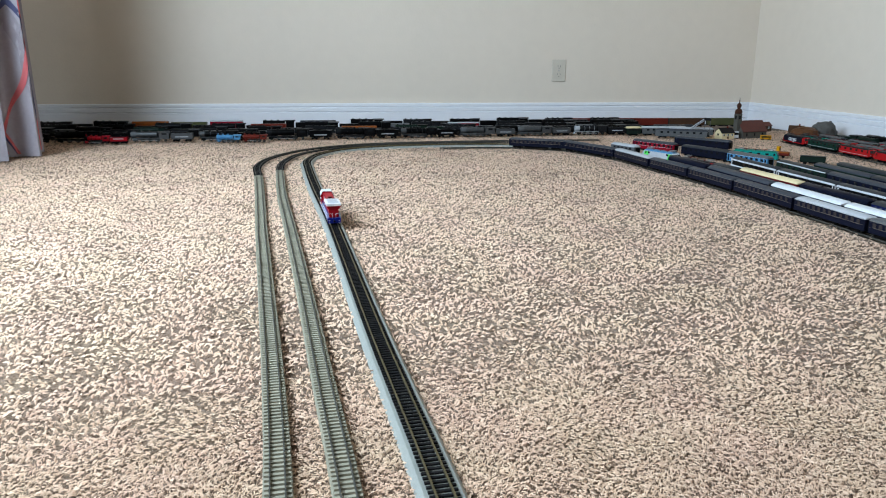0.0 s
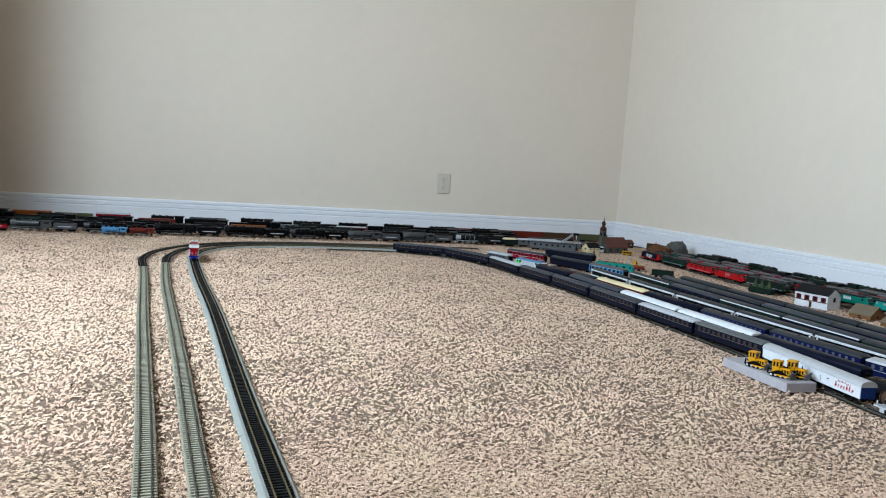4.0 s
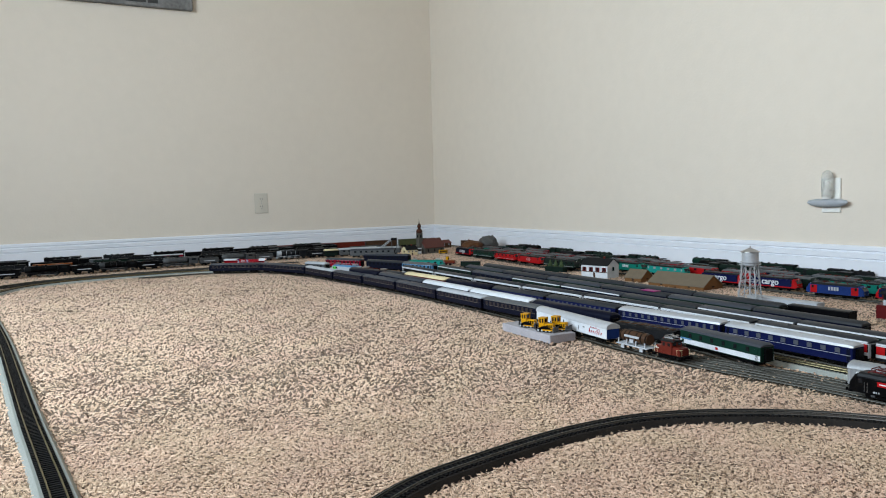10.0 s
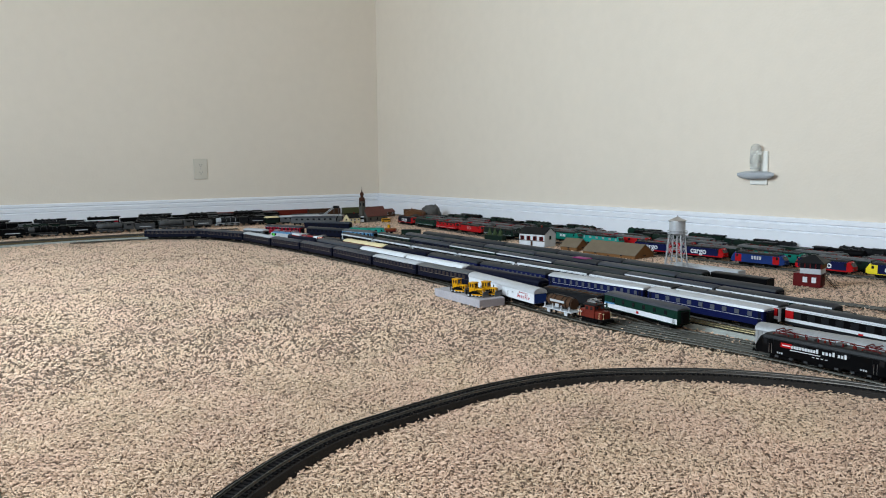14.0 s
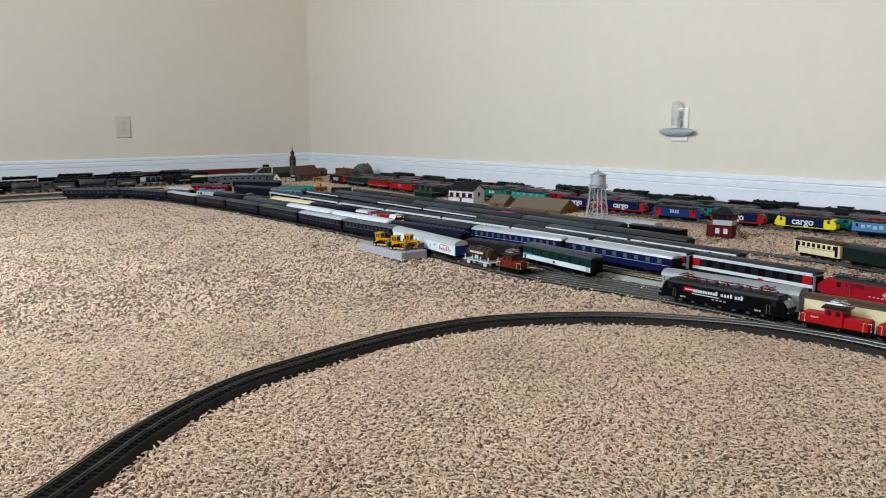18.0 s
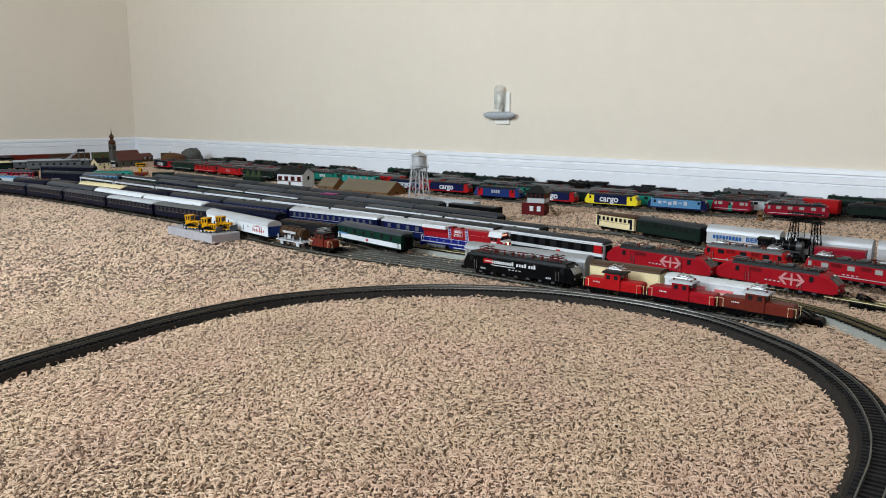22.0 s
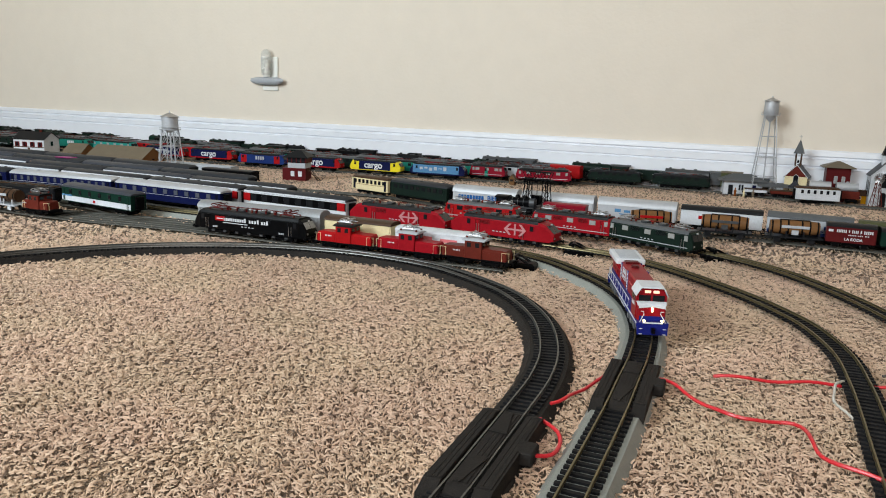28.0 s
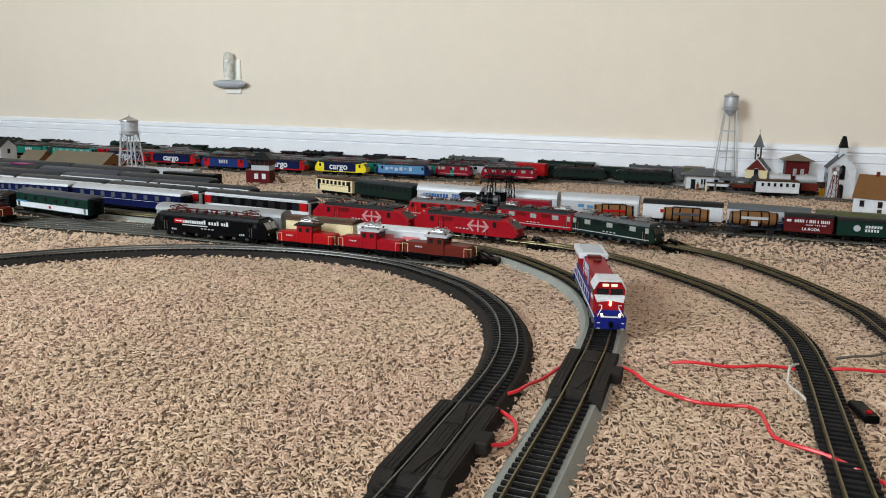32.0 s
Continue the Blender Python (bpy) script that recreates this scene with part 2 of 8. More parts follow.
M["shingle"] = mat("red_roof_tiles", (0.095, 0.024, 0.017), 0.7, var=0.3, scale=90)
M["fabric"] = mat("white_curtain_fabric", (0.36, 0.33, 0.37), 0.85, var=0.1, scale=14, bump=0.2, bscale=500)
M["lines1"] = mat("navy_print", (0.07, 0.075, 0.16), 0.85)
M["lines2"] = mat("coral_print", (0.62, 0.14, 0.15), 0.85)
M["greyprint"] = mat("mauve_grey_print", (0.30, 0.27, 0.30), 0.85)
M["canvas"] = mat("canvas_edge", (0.16, 0.155, 0.15), 0.8, var=0.5, scale=9)
M["leaf"] = mat("moss_flock", (0.035, 0.06, 0.02), 0.95, var=0.5, scale=160, bump=0.8, bscale=500)


# ---- mesh helpers ----
def box(bm, x0, x1, y0, y1, z0, z1, bev=0.0):
    v = [bm.verts.new(p) for p in ((x0, y0, z0), (x1, y0, z0), (x1, y1, z0), (x0, y1, z0), (x0, y0, z1), (x1, y0, z1), (x1, y1, z1), (x0, y1, z1))]
    fs = [bm.faces.new([v[i] for i in f]) for f in ((3, 2, 1, 0), (4, 5, 6, 7), (0, 1, 5, 4), (1, 2, 6, 5), (2, 3, 7, 6), (3, 0, 4, 7))]
    if bev:
        bmesh.ops.bevel(bm, geom=list({e for f in fs for e in f.edges}), offset=bev, segments=1, affect="EDGES")
    return bm


def loft(bm, rings, caps=True):
    vs = [[bm.verts.new(p) for p in r] for r in rings]
    n = len(vs[0])
    for a, b in zip(vs, vs[1:]):
        for i in range(n):
            bm.faces.new((a[i], a[(i + 1) % n], b[(i + 1) % n], b[i]))
    if caps:
        bm.faces.new(vs[0][::-1]), bm.faces.new(vs[-1])
    return bm


def tube(bm, p0, p1, r0, r1=None, seg=8):
    p0, p1 = Vector(p0), Vector(p1)
    r1 = r0 if r1 is None else r1
    d = (p1 - p0).normalized()
    u = d.orthogonal().normalized()
    w = d.cross(u)
    ring = lambda p, r: [p + r * (math.cos(2 * math.pi * i / seg) * u + math.sin(2 * math.pi * i / seg) * w) for i in range(seg)]
    return loft(bm, [ring(p0, r0), ring(p1, r1)])


def pipe(bm, pts, r, seg=6):
    pts = [Vector(p) for p in pts]
    rings = []
    for i, p in enumerate(pts):
        d = (pts[min(i + 1, len(pts) - 1)] - pts[max(i - 1, 0)]).normalized()
        u = d.cross(Vector((0, 0, 1)))
        u = u.normalized() if u.length > 1e-4 else Vector((1, 0, 0))
        w = u.cross(d)
        rings.append([p + r * (math.cos(2 * math.pi * k / seg) * u + math.sin(2 * math.pi * k / seg) * w) for k in range(seg)])
    return loft(bm, rings)


def lathe(bm, prof, seg=16, cx=0.0, cy=0.0):
    return loft(bm, [[(cx + r * math.cos(2 * math.pi * i / seg), cy + r * math.sin(2 * math.pi * i / seg), z) for i in range(seg)] for r, z in prof])


def obj(name, bm, material, smooth=False):
    bmesh.ops.recalc_face_normals(bm, faces=bm.faces)
    me = bpy.data.meshes.new(name)
    bm.to_mesh(me)
    bm.free()
    me.materials.append(M[material])
    if smooth:
        me.shade_smooth()
        me.set_sharp_from_angle(angle=radians(38))
    return new(name, me)


def part(name, bm, material, parent, label="", smooth=False):
    ob = obj(name, bm, material, smooth)
    ob.parent = parent
    if label:
        ob["label"] = label
    return ob


def again(ob, m, parent):
    """One more object on the same mesh, at the pose m under parent."""
    o = new(ob.name.split(".")[0], ob.data)
    o.parent, o.matrix_local = parent, m
    return o


def empty(name, label, category, group=""):
    e = new(name)
    e.empty_display_size = 0.02
    return tagged(e, label, category, group)


def structure(name, bm, material, label, smooth=False):
    return tagged(obj(name, bm, material, smooth), label, name.split("_")[0], kind="structure")


N = bmesh.new


def words(text, size, material, parent, m, label=""):
    cu = bpy.data.curves.new("lettering", "FONT")
    cu.body, cu.size, cu.extrude, cu.offset, cu.align_x, cu.align_y = text, size, 0.0001, size * 0.022, "CENTER", "CENTER"
    tmp = bpy.data.objects.new("lettering", cu)
    me = bpy.data.meshes.new_from_object(tmp)
    bpy.data.objects.remove(tmp)
    me.materials.append(M[material])
    ob = new("lettering", me)
    ob.parent, ob.matrix_local = parent, m
    if label:
        ob["label"] = label
    return ob


def smooth_line(pts, step):
    """A Catmull-Rom line through the points, in even steps."""
    p = [Vector((*q, 0)) if len(q) == 2 else Vector(q) for q in pts]
    p = [2 * p[0] - p[1]] + p + [2 * p[-1] - p[-2]]
    fine = []
    for i in range(1, len(p) - 2):
        a, b, c, d = p[i - 1:i + 3]
        for k in range(24):
            t = k / 24
            fine.append(0.5 * (2 * b + (c - a) * t + (2 * a - 5 * b + 4 * c - d) * t * t + (3 * b - a - 3 * c + d) * t ** 3))
    fine.append(p[-2])
    out, need = [fine[0]], step
    for a, b in zip(fine, fine[1:]):
        seg = (b - a).length
        while seg >= need:
            a = a + (b - a) * (need / seg)
            out.append(a)
            seg, need = (b - a).length, step
        need -= seg
    return out

# ---- the room ----
def room():
    T = 0.12
    bm = N()
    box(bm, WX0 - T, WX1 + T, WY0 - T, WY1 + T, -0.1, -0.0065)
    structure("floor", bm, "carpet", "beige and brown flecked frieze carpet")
    bm = N()
    box(bm, WX0 - T, WX1 + T, WY1, WY1 + T, 0, HT)
    structure("wall_north", bm, "wall", "cream painted wall with white baseboard")
    bm = N()
    box(bm, WX1, WX1 + T, WY0 - T, WY1, 0, HT)
    structure("wall_east", bm, "wall", "cream painted wall with white baseboard")
    bm = N()
    (a0, a1), (b0, b1) = WINDOWS
    for y0, y1 in ((WY0 - T, b0), (b1, a0), (a1, WY1)):
        box(bm, WX0 - T, WX0, y0, y1, 0, HT)
    for y0, y1 in WINDOWS:
        box(bm, WX0 - T, WX0, y0, y1, 0, WIN_Z0), box(bm, WX0 - T, WX0, y0, y1, WIN_Z1, HT)
    structure("wall_west", bm, "wall", "cream painted wall with two windows")
    bm = N()
    box(bm, WX0, WX1, WY0 - T, WY0, 0, HT)
    structure("wall_south", bm, "wall", "plain cream painted wall")
    bm = N()
    box(bm, WX0 - T, WX1 + T, WY0 - T, WY1 + T, HT, HT + 0.1)
    structure("ceiling", bm, "ceil", "unseen plain white ceiling, raised to weaken bounced light")
    # moulded baseboards: a flat board, a groove and a rounded cap
    H = 0.124
    prof = [(0, 0), (0.016, 0), (0.016, H * 0.61), (0.0085, H * 0.63), (0.0085, H * 0.655), (0.0145, H * 0.675), (0.0145, H * 0.80), (0.0065, H * 0.825), (0.0065, H * 0.855), (0.0125, H * 0.88), (0.0115, H * 0.97), (0.007, H), (0, H)]
    for name, a, b, n in (("baseboard_north", (WX0, 0), (0, 0), (0, -1)), ("baseboard_east", (0, 0), (0, WY0), (-1, 0)),
                          ("baseboard_west", (WX0, WY0), (WX0, 0), (1, 0)), ("baseboard_south", (0, WY0), (WX0, WY0), (0, 1))):
        bm = N()
        loft(bm, [[(e[0] + n[0] * (d + 0.0005), e[1] + n[1] * (d + 0.0005), z) for d, z in prof] for e in (a, b)])
        structure(name, bm, "trim", "white moulded baseboard")


room()


def outlet():
    e = empty("wall_outlet", "white duplex power outlet plate on the cream wall", "outlet")
    bm = N()
    box(bm, -0.0385, 0.0385, -0.006, 0, -0.058, 0.058, 0.002)
    part("cover_plate", bm, "almond", e)
    for z in (-0.021, 0.021):
        bm = N()
        loft(bm, [[(x, y, z + zz) for x, zz in ((-0.014, -0.014), (0.014, -0.014), (0.017, -0.006), (0.017, 0.006), (0.014, 0.014), (-0.014, 0.014), (-0.017, 0.006), (-0.017, -0.006))] for y in (-0.0055, -0.0085)])
        r = part("receptacle", bm, "almond", e)
        bm = N()
        for x in (-0.006, 0.006):
            box(bm, x - 0.001, x + 0.001, -0.0092, -0.0084, z - 0.002, z + 0.007)
        tube(bm, (0, -0.0092, z - 0.008), (0, -0.0084, z - 0.008), 0.0022, seg=8)
        part("slots", bm, "slot", r)
    bm = N()
    tube(bm, (0, -0.0075, 0), (0, -0.0055, 0), 0.003)
    part("screw", bm, "chrome", e)
    e.location = (-1.146, 0, 0.294)


outlet()


def night_light():
    e = empty("night_light", "white plug-in night light with a clear bulb shade on the wall", "night light")
    bm = N()
    box(bm, -0.007, 0, -0.036, 0.030, -0.060, 0.055, 0.002)
    part("outlet_plate", bm, "plate", e)
    bm = N()
    loft(bm, [[(-0.008 - 0.03 * s * (1 + 0.9 * math.cos(a)) * 0.5, 0.072 * s * math.sin(a) * 1.0, z) for a in [2 * math.pi * k / 20 for k in range(20)]] for s, z in ((0.45, -0.042), (0.85, -0.036), (1.0, -0.028), (0.97, -0.020), (0.6, -0.014))])
    part("shelf_base", bm, "ltgrey", e, smooth=True)
    bm = N()
    lathe(bm, [(0.012, -0.014), (0.0135, 0.0), (0.0135, 0.012)], 12, -0.022, 0.0)
    part("socket", bm, "plate", e, smooth=True)
    bm = N()
    lathe(bm, [(0.017, -0.006), (0.0185, 0.02), (0.0185, 0.055), (0.016, 0.070), (0.009, 0.078), (0.001, 0.080)], 14, -0.022, 0.0)
    part("bulb_shade", bm, "glass", e, "clear plastic bulb shade", True)
    bm = N()
    lathe(bm, [(0.006, 0.010), (0.0075, 0.018), (0.0085, 0.030), (0.0065, 0.042), (0.001, 0.046)], 12, -0.022, 0.0)
    part("bulb", bm, "plate", e, "small white bulb inside the shade", True)
    bm = N()
    tube(bm, (-0.0085, 0, 0.012), (-0.022, 0, 0.012), 0.004, seg=8)
    part("stem", bm, "chrome", e)
    e.location = (0, -2.774, 0.29)


night_light()


def picture():
    e = empty("canvas_picture", "grey and black unframed canvas print high on the wall", "picture")
    bm = N()
    box(bm, -0.34, 0.34, -0.035, -0.002, 0, 0.5, 0.004)
    part("canvas", bm, "canvas", e)
    bm = N()
    for x0, x1, h in ((-0.10, -0.02, 0.16), (0.0, 0.10, 0.2), (0.11, 0.16, 0.12)):
        box(bm, x0, x1, -0.037, -0.0352, 0.02, h)
    part("dark_print", bm, "slot", e)
    e.location = (-1.825, 0, 1.352)


picture()


def curtain():
    e = empty("curtain", "white curtain printed with wavy navy and coral lines", "curtain")
    # waves along its width, falling straight from a rod
    nu, nz = 64, 12
    top, bot = 2.25, 0.004
    P0, P1 = Vector((-3.76, -1.62, 0)), Vector((-3.505, -0.985, 0))
    nrm = Vector((0.8, -0.55, 0)).normalized()
    pos = lambda u, z, d=0.0: P0.lerp(P1, u) + nrm * (0.045 * math.sin(u * 31) + 0.016 * math.sin(u * 67 + z) + d) + Vector((0, 0, z)) + Vector((0.16, 0.05, 0)) * (u * (1 - z / 2.3) * 0.35)
    bm = N()
    for d in (0.0, -0.003):
        g = [[bm.verts.new(pos(i / nu, bot + (top - bot) * j / nz, d)) for i in range(nu + 1)] for j in range(nz + 1)]
        for j in range(nz):
            for i in range(nu):
                bm.faces.new((g[j][i], g[j][i + 1], g[j + 1][i + 1], g[j + 1][i]))
    part("cloth", bm, "fabric", e, smooth=True)
    PRINT = [("lines1", 0.3, 0.07, 0.90, 0.016), ("lines2", 1.2, 0.06, 0.93, 0.014), ("lines1", 2.9, 0.06, 0.80, 0.014), ("lines2", 4.1, 0.07, 0.84, 0.014), ("lines1", 5.2, 0.05, 0.96, 0.013), ("lines2", 2.2, 0.05, 0.76, 0.012),
             ("lines1", 5.0, 0.1, 0.4, 0.012), ("lines2", 3.9, 0.08, 0.55, 0.012), ("greyprint", 0.9, 0.05, 0.87, 0.04), ("greyprint", 3.4, 0.04, 0.95, 0.022)]
    for k, (m, ph, amp, u0, w) in enumerate(PRINT):
        bm = N()
        prev = None
        for j in range(81):
            z = bot + 0.01 + (top - 0.03) * j / 80
            u = min(0.99 - w, u0 + amp * math.sin(z * 7.5 + ph) + 0.02 * math.sin(z * 17 + ph))
            row = [bm.verts.new(pos(u + dd, z, 0.0015 if m == "greyprint" else 0.003 + 0.0004 * k)) for dd in (-w / 2, 0, w / 2)]
            if prev:
                for i in range(2):
                    bm.faces.new((prev[i], prev[i + 1], row[i + 1], row[i]))
            prev = row
        part("printed_line", bm, m, e)
    bm = N()
    tube(bm, (-3.76, -3.3, 2.27), (-3.76, -0.9, 2.27), 0.012, seg=10)
    for y in (-3.2, -1.0):
        box(bm, -3.849, -3.75, y - 0.01, y + 0.01, 2.25, 2.28)
    tagged(obj("curtain_rod", bm, "chrome"), "plain metal curtain rod above the window", "curtain rod")


curtain()


def windows():
    x0, x1, z0, z1, t = WX0 - 0.09, WX0 - 0.05, WIN_Z0, WIN_Z1, 0.04
    # the second frame is made up, to go with the fill lamp
    for k, (y0, y1) in enumerate(WINDOWS):
        e = tagged(empty("window_%d" % (k + 1), "white framed window letting in daylight", "window"), kind="structure")
        bm = N()
        for a, b, c, d in ((y0, y1, z0, z0 + t), (y0, y1, z1 - t, z1), (y0, y0 + t, z0 + t, z1 - t), (y1 - t, y1, z0 + t, z1 - t), ((y0 + y1 - t) / 2, (y0 + y1 + t) / 2, z0 + t, z1 - t)):
            box(bm, x0, x1, a, b, c, d)
        part("window_frame", bm, "trim", e)


windows()


# ---- carpet pile: bent yarn tufts, dense near the tracks, thinner far off ----
def pile(name, spots, size, seed, near):
    """Short bent yarns leaning out of the backing in tufts, thinner and closer near the tracks."""
    rng = np.random.default_rng(seed)
    n = len(spots)
    nap = 1.3 * np.sin(spots[:, 0] * 23 + 1.7 * np.sin(spots[:, 1] * 17)) + 1.5 * np.sin(spots[:, 1] * 19 + 2.1 * np.sin(spots[:, 0] * 13))
    tuft = np.sin(spots[:, 0] * 310 + 2.3 * np.sin(spots[:, 1] * 210)) + np.sin(spots[:, 1] * 290 + 2.3 * np.sin(spots[:, 0] * 190 + 1))
    if near:
        tuft = np.sin(spots[:, 0] * 540 + 2.3 * np.sin(spots[:, 1] * 310)) + np.sin(spots[:, 1] * 500 + 2.3 * np.sin(spots[:, 0] * 290 + 1))
    th, tilt, long = nap + 0.8 * tuft + rng.normal(0, 1.1 if near else 0.8, n), rng.uniform(0.05, 0.95 if near else 0.75, n), size * (rng.uniform(0.75, 1.3, n) if near else rng.uniform(0.7, 1.35, n))
    bend = rng.uniform(-0.9, 0.9, n)
    r = size * (rng.uniform(0.085, 0.130, n) if near else rng.uniform(0.13, 0.20, n))
    up = np.array([0, 0, 1.0])
    way = lambda a, e: np.c_[np.cos(a) * np.cos(e), np.sin(a) * np.cos(e), np.sin(e)]
    d0, d1 = way(th - bend, tilt * 1.4), way(th + bend, tilt * (0.25 if near else 0.45))
    mid = np.c_[spots, rng.uniform(-0.0032 if near else -0.0058, 0.0 if near else 0.0012, n) + (0.0012 if near else 0.0008) * tuft]
    tail, head = mid - d0 * (long * 0.5)[:, None], mid + d1 * (long * 0.5)[:, None]
    across = np.c_[-np.sin(th), np.cos(th), np.zeros(n)]
    ring3 = ((0, 1.0), (-0.95, -0.45), (0.95, -0.45))
    if near:    # blunt yarn ends: a ring at the middle and at the head
        per = 7
        verts = np.zeros((n, per, 3))
        for k, (u, w) in enumerate(ring3):
            verts[:, k] = mid + across * (r * u)[:, None] + up * (r * w + 0.0005)[:, None]
            verts[:, 3 + k] = head + across * (0.6 * r * u)[:, None] + up * (0.6 * r * w + 0.0003)[:, None]
        verts[:, 6] = tail
        tri = [(6, 1, 0), (6, 0, 2), (0, 1, 4), (0, 4, 3), (2, 0, 3), (2, 3, 5), (3, 4, 5)]   # open underneath
    else:
        per = 5
        verts = np.zeros((n, per, 3))
        for k, (u, w) in enumerate(ring3):
            verts[:, k] = mid + across * (r * u)[:, None] + up * (r * w + 0.0005)[:, None]
        verts[:, 3], verts[:, 4] = tail, head
        tri = [(3, 1, 0), (3, 0, 2), (4, 0, 1), (4, 2, 0)]
    faces = (np.array(tri)[None] + per * np.arange(n)[:, None, None]).reshape(-1, 3)
    me = bpy.data.meshes.new(name)
    me.vertices.add(per * n)
    me.vertices.foreach_set("co", verts.ravel())
    me.loops.add(3 * len(faces))
    me.loops.foreach_set("vertex_index", faces.ravel())
    me.polygons.add(len(faces))
    me.polygons.foreach_set("loop_start", 3 * np.arange(len(faces)))
    me.polygons.foreach_set("loop_total", np.full(len(faces), 3))
    me.update(calc_edges=True)
    me.shade_smooth()
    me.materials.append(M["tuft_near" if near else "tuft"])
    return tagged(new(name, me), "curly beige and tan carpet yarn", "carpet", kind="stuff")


def spots_in(x0, x1, y0, y1, step, seed, keep=None):
    rng = np.random.default_rng(seed)
    gx, gy = np.meshgrid(np.arange(x0, x1, step), np.arange(y0, y1, step))
    p = np.c_[gx.ravel(), gy.ravel()] + rng.uniform(-0.5, 0.5, (gx.size, 2)) * step
    return p if keep is None else p[keep(p)]


def ring(p, r0, r1):
    d = p - np.array([-2.25, -4.45])
    far, turn = np.hypot(d[:, 0], d[:, 1]), np.arctan2(d[:, 0], d[:, 1])
    edge = 0.16 * np.sin(p[:, 0] * 911.7 + p[:, 1] * 1733.3) * np.sin(p[:, 0] * 531.1 - p[:, 1] * 677.7) if r0 > 1 or r1 < 2 else 0.0
    covered = (p[:, 0] > -1.22) & (p[:, 0] < -0.82) & (p[:, 1] > -3.4) & (p[:, 1] < -1.8)
    return (far + edge * (far > 0.7) > r0) & (far + edge * (far > 0.7) < r1) & (turn > -0.62) & (turn < 1.85) & ~covered


pile("carpet_pile", spots_in(-3.1, -0.85, -4.95, -3.0, 0.0025, 1, lambda p: ring(p, 0.32, 1.20)), 0.0068, 1, True)
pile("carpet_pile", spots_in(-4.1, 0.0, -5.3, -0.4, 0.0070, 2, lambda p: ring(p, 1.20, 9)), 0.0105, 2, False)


# ---- tracks ----
RAILTOP = 0.0115


def track(name, pts, label, tie, rail, bed, near, z0=0.0, width=0.030, bedw=0.0, pitch=0.0075, gauge=0.0166):
    """Rails, sleepers and roadbed along a line. near: a test on places for the sleepers that are parts."""
    e = empty(name, label, "track", "tracks on the carpet")
    line = smooth_line(pts, pitch)
    dirs = [(line[min(i + 1, len(line) - 1)] - line[max(i - 1, 0)]).normalized() for i in range(len(line))]
    side = [Vector((-d.y, d.x, 0)) for d in dirs]
    zt = z0 + RAILTOP
    if bed:
        bm = N()
        w0, w1 = (bedw or 0.046) / 2, width / 2 + (0.0035 if bedw > 0.04 else 0.001)
        loft(bm, [[p + s * -w0 + Vector((0, 0, z0 - 0.001)), p + s * w0 + Vector((0, 0, z0 - 0.001)), p + s * w1 + Vector((0, 0, zt - 0.0045)), p - s * w1 + Vector((0, 0, zt - 0.0045))] for p, s in list(zip(line, side))[::3]])
        part("roadbed", bm, bed, e)
    for k in (-1, 1):
        bm = N()
        o = gauge / 2 * k
        loft(bm, [[p + s * (o + dx) + Vector((0, 0, zt + dz)) for dx, dz in ((-0.0008, -0.003), (0.0008, -0.003), (0.0004, -0.0018), (0.0006, 0), (-0.0006, 0), (-0.0004, -0.0018))] for p, s in list(zip(line, side))[::2]])
        part("rail", bm, rail, e)
    first, rest, count = None, N(), 0
    for i, (p, d) in enumerate(zip(line, dirs)):
        m = Matrix.Translation(p + Vector((0, 0, zt - 0.0048))) @ Matrix.Rotation(math.atan2(d.y, d.x), 4, "Z")
        if near(p) and count < 270:
            count += 1
            if first is None:
                b = N()
                box(b, -0.0017, 0.0017, -width / 2, width / 2, 0, 0.0021)
                first = part("sleeper", b, tie, e)
                first.matrix_local = m
            else:
                again(first, m, e)
        else:
            v = [rest.verts.new(m @ Vector(c)) for c in ((-0.0017, -width / 2, 0.0021), (0.0017, -width / 2, 0.0021), (0.0017, width / 2, 0.0021), (-0.0017, width / 2, 0.0021),
                                                         (-0.0017, -width / 2, 0), (0.0017, -width / 2, 0), (0.0017, width / 2, 0), (-0.0017, width / 2, 0))]
            for f in ((0, 1, 2, 3), (0, 4, 5, 1), (1, 5, 6, 2), (2, 6, 7, 3), (3, 7, 4, 0)):
                rest.faces.new([v[j] for j in f])
    if rest.verts:
        o = part("sleeper_run", rest, tie, e)
        o["kind"] = "stuff"
    return e


A_LINE = [(-2.44, -4.3), (-2.455, -3.9), (-2.477, -3.453), (-2.495, -3.2), (-2.528, -2.82), (-2.565, -2.398), (-2.605, -1.9), (-2.626, -1.66), (-2.642, -1.47), (-2.618, -1.28), (-2.53, -1.09), (-2.41, -0.96), (-2.25, -0.87), (-2.0, -0.82), (-1.6, -0.80), (-1.2, -0.81)]
B_LINE = [(-2.375, -4.3), (-2.39, -3.9), (-2.417, -3.462), (-2.438, -3.2), (-2.467, -2.83), (-2.503, -2.406), (-2.54, -1.98), (-2.566, -1.56), (-2.564, -1.39), (-2.525, -1.20), (-2.44, -1.06), (-2.30, -0.945), (-2.12, -0.885), (-1.9, -0.862), (-1.6, -0.86), (-1.3, -0.93)]
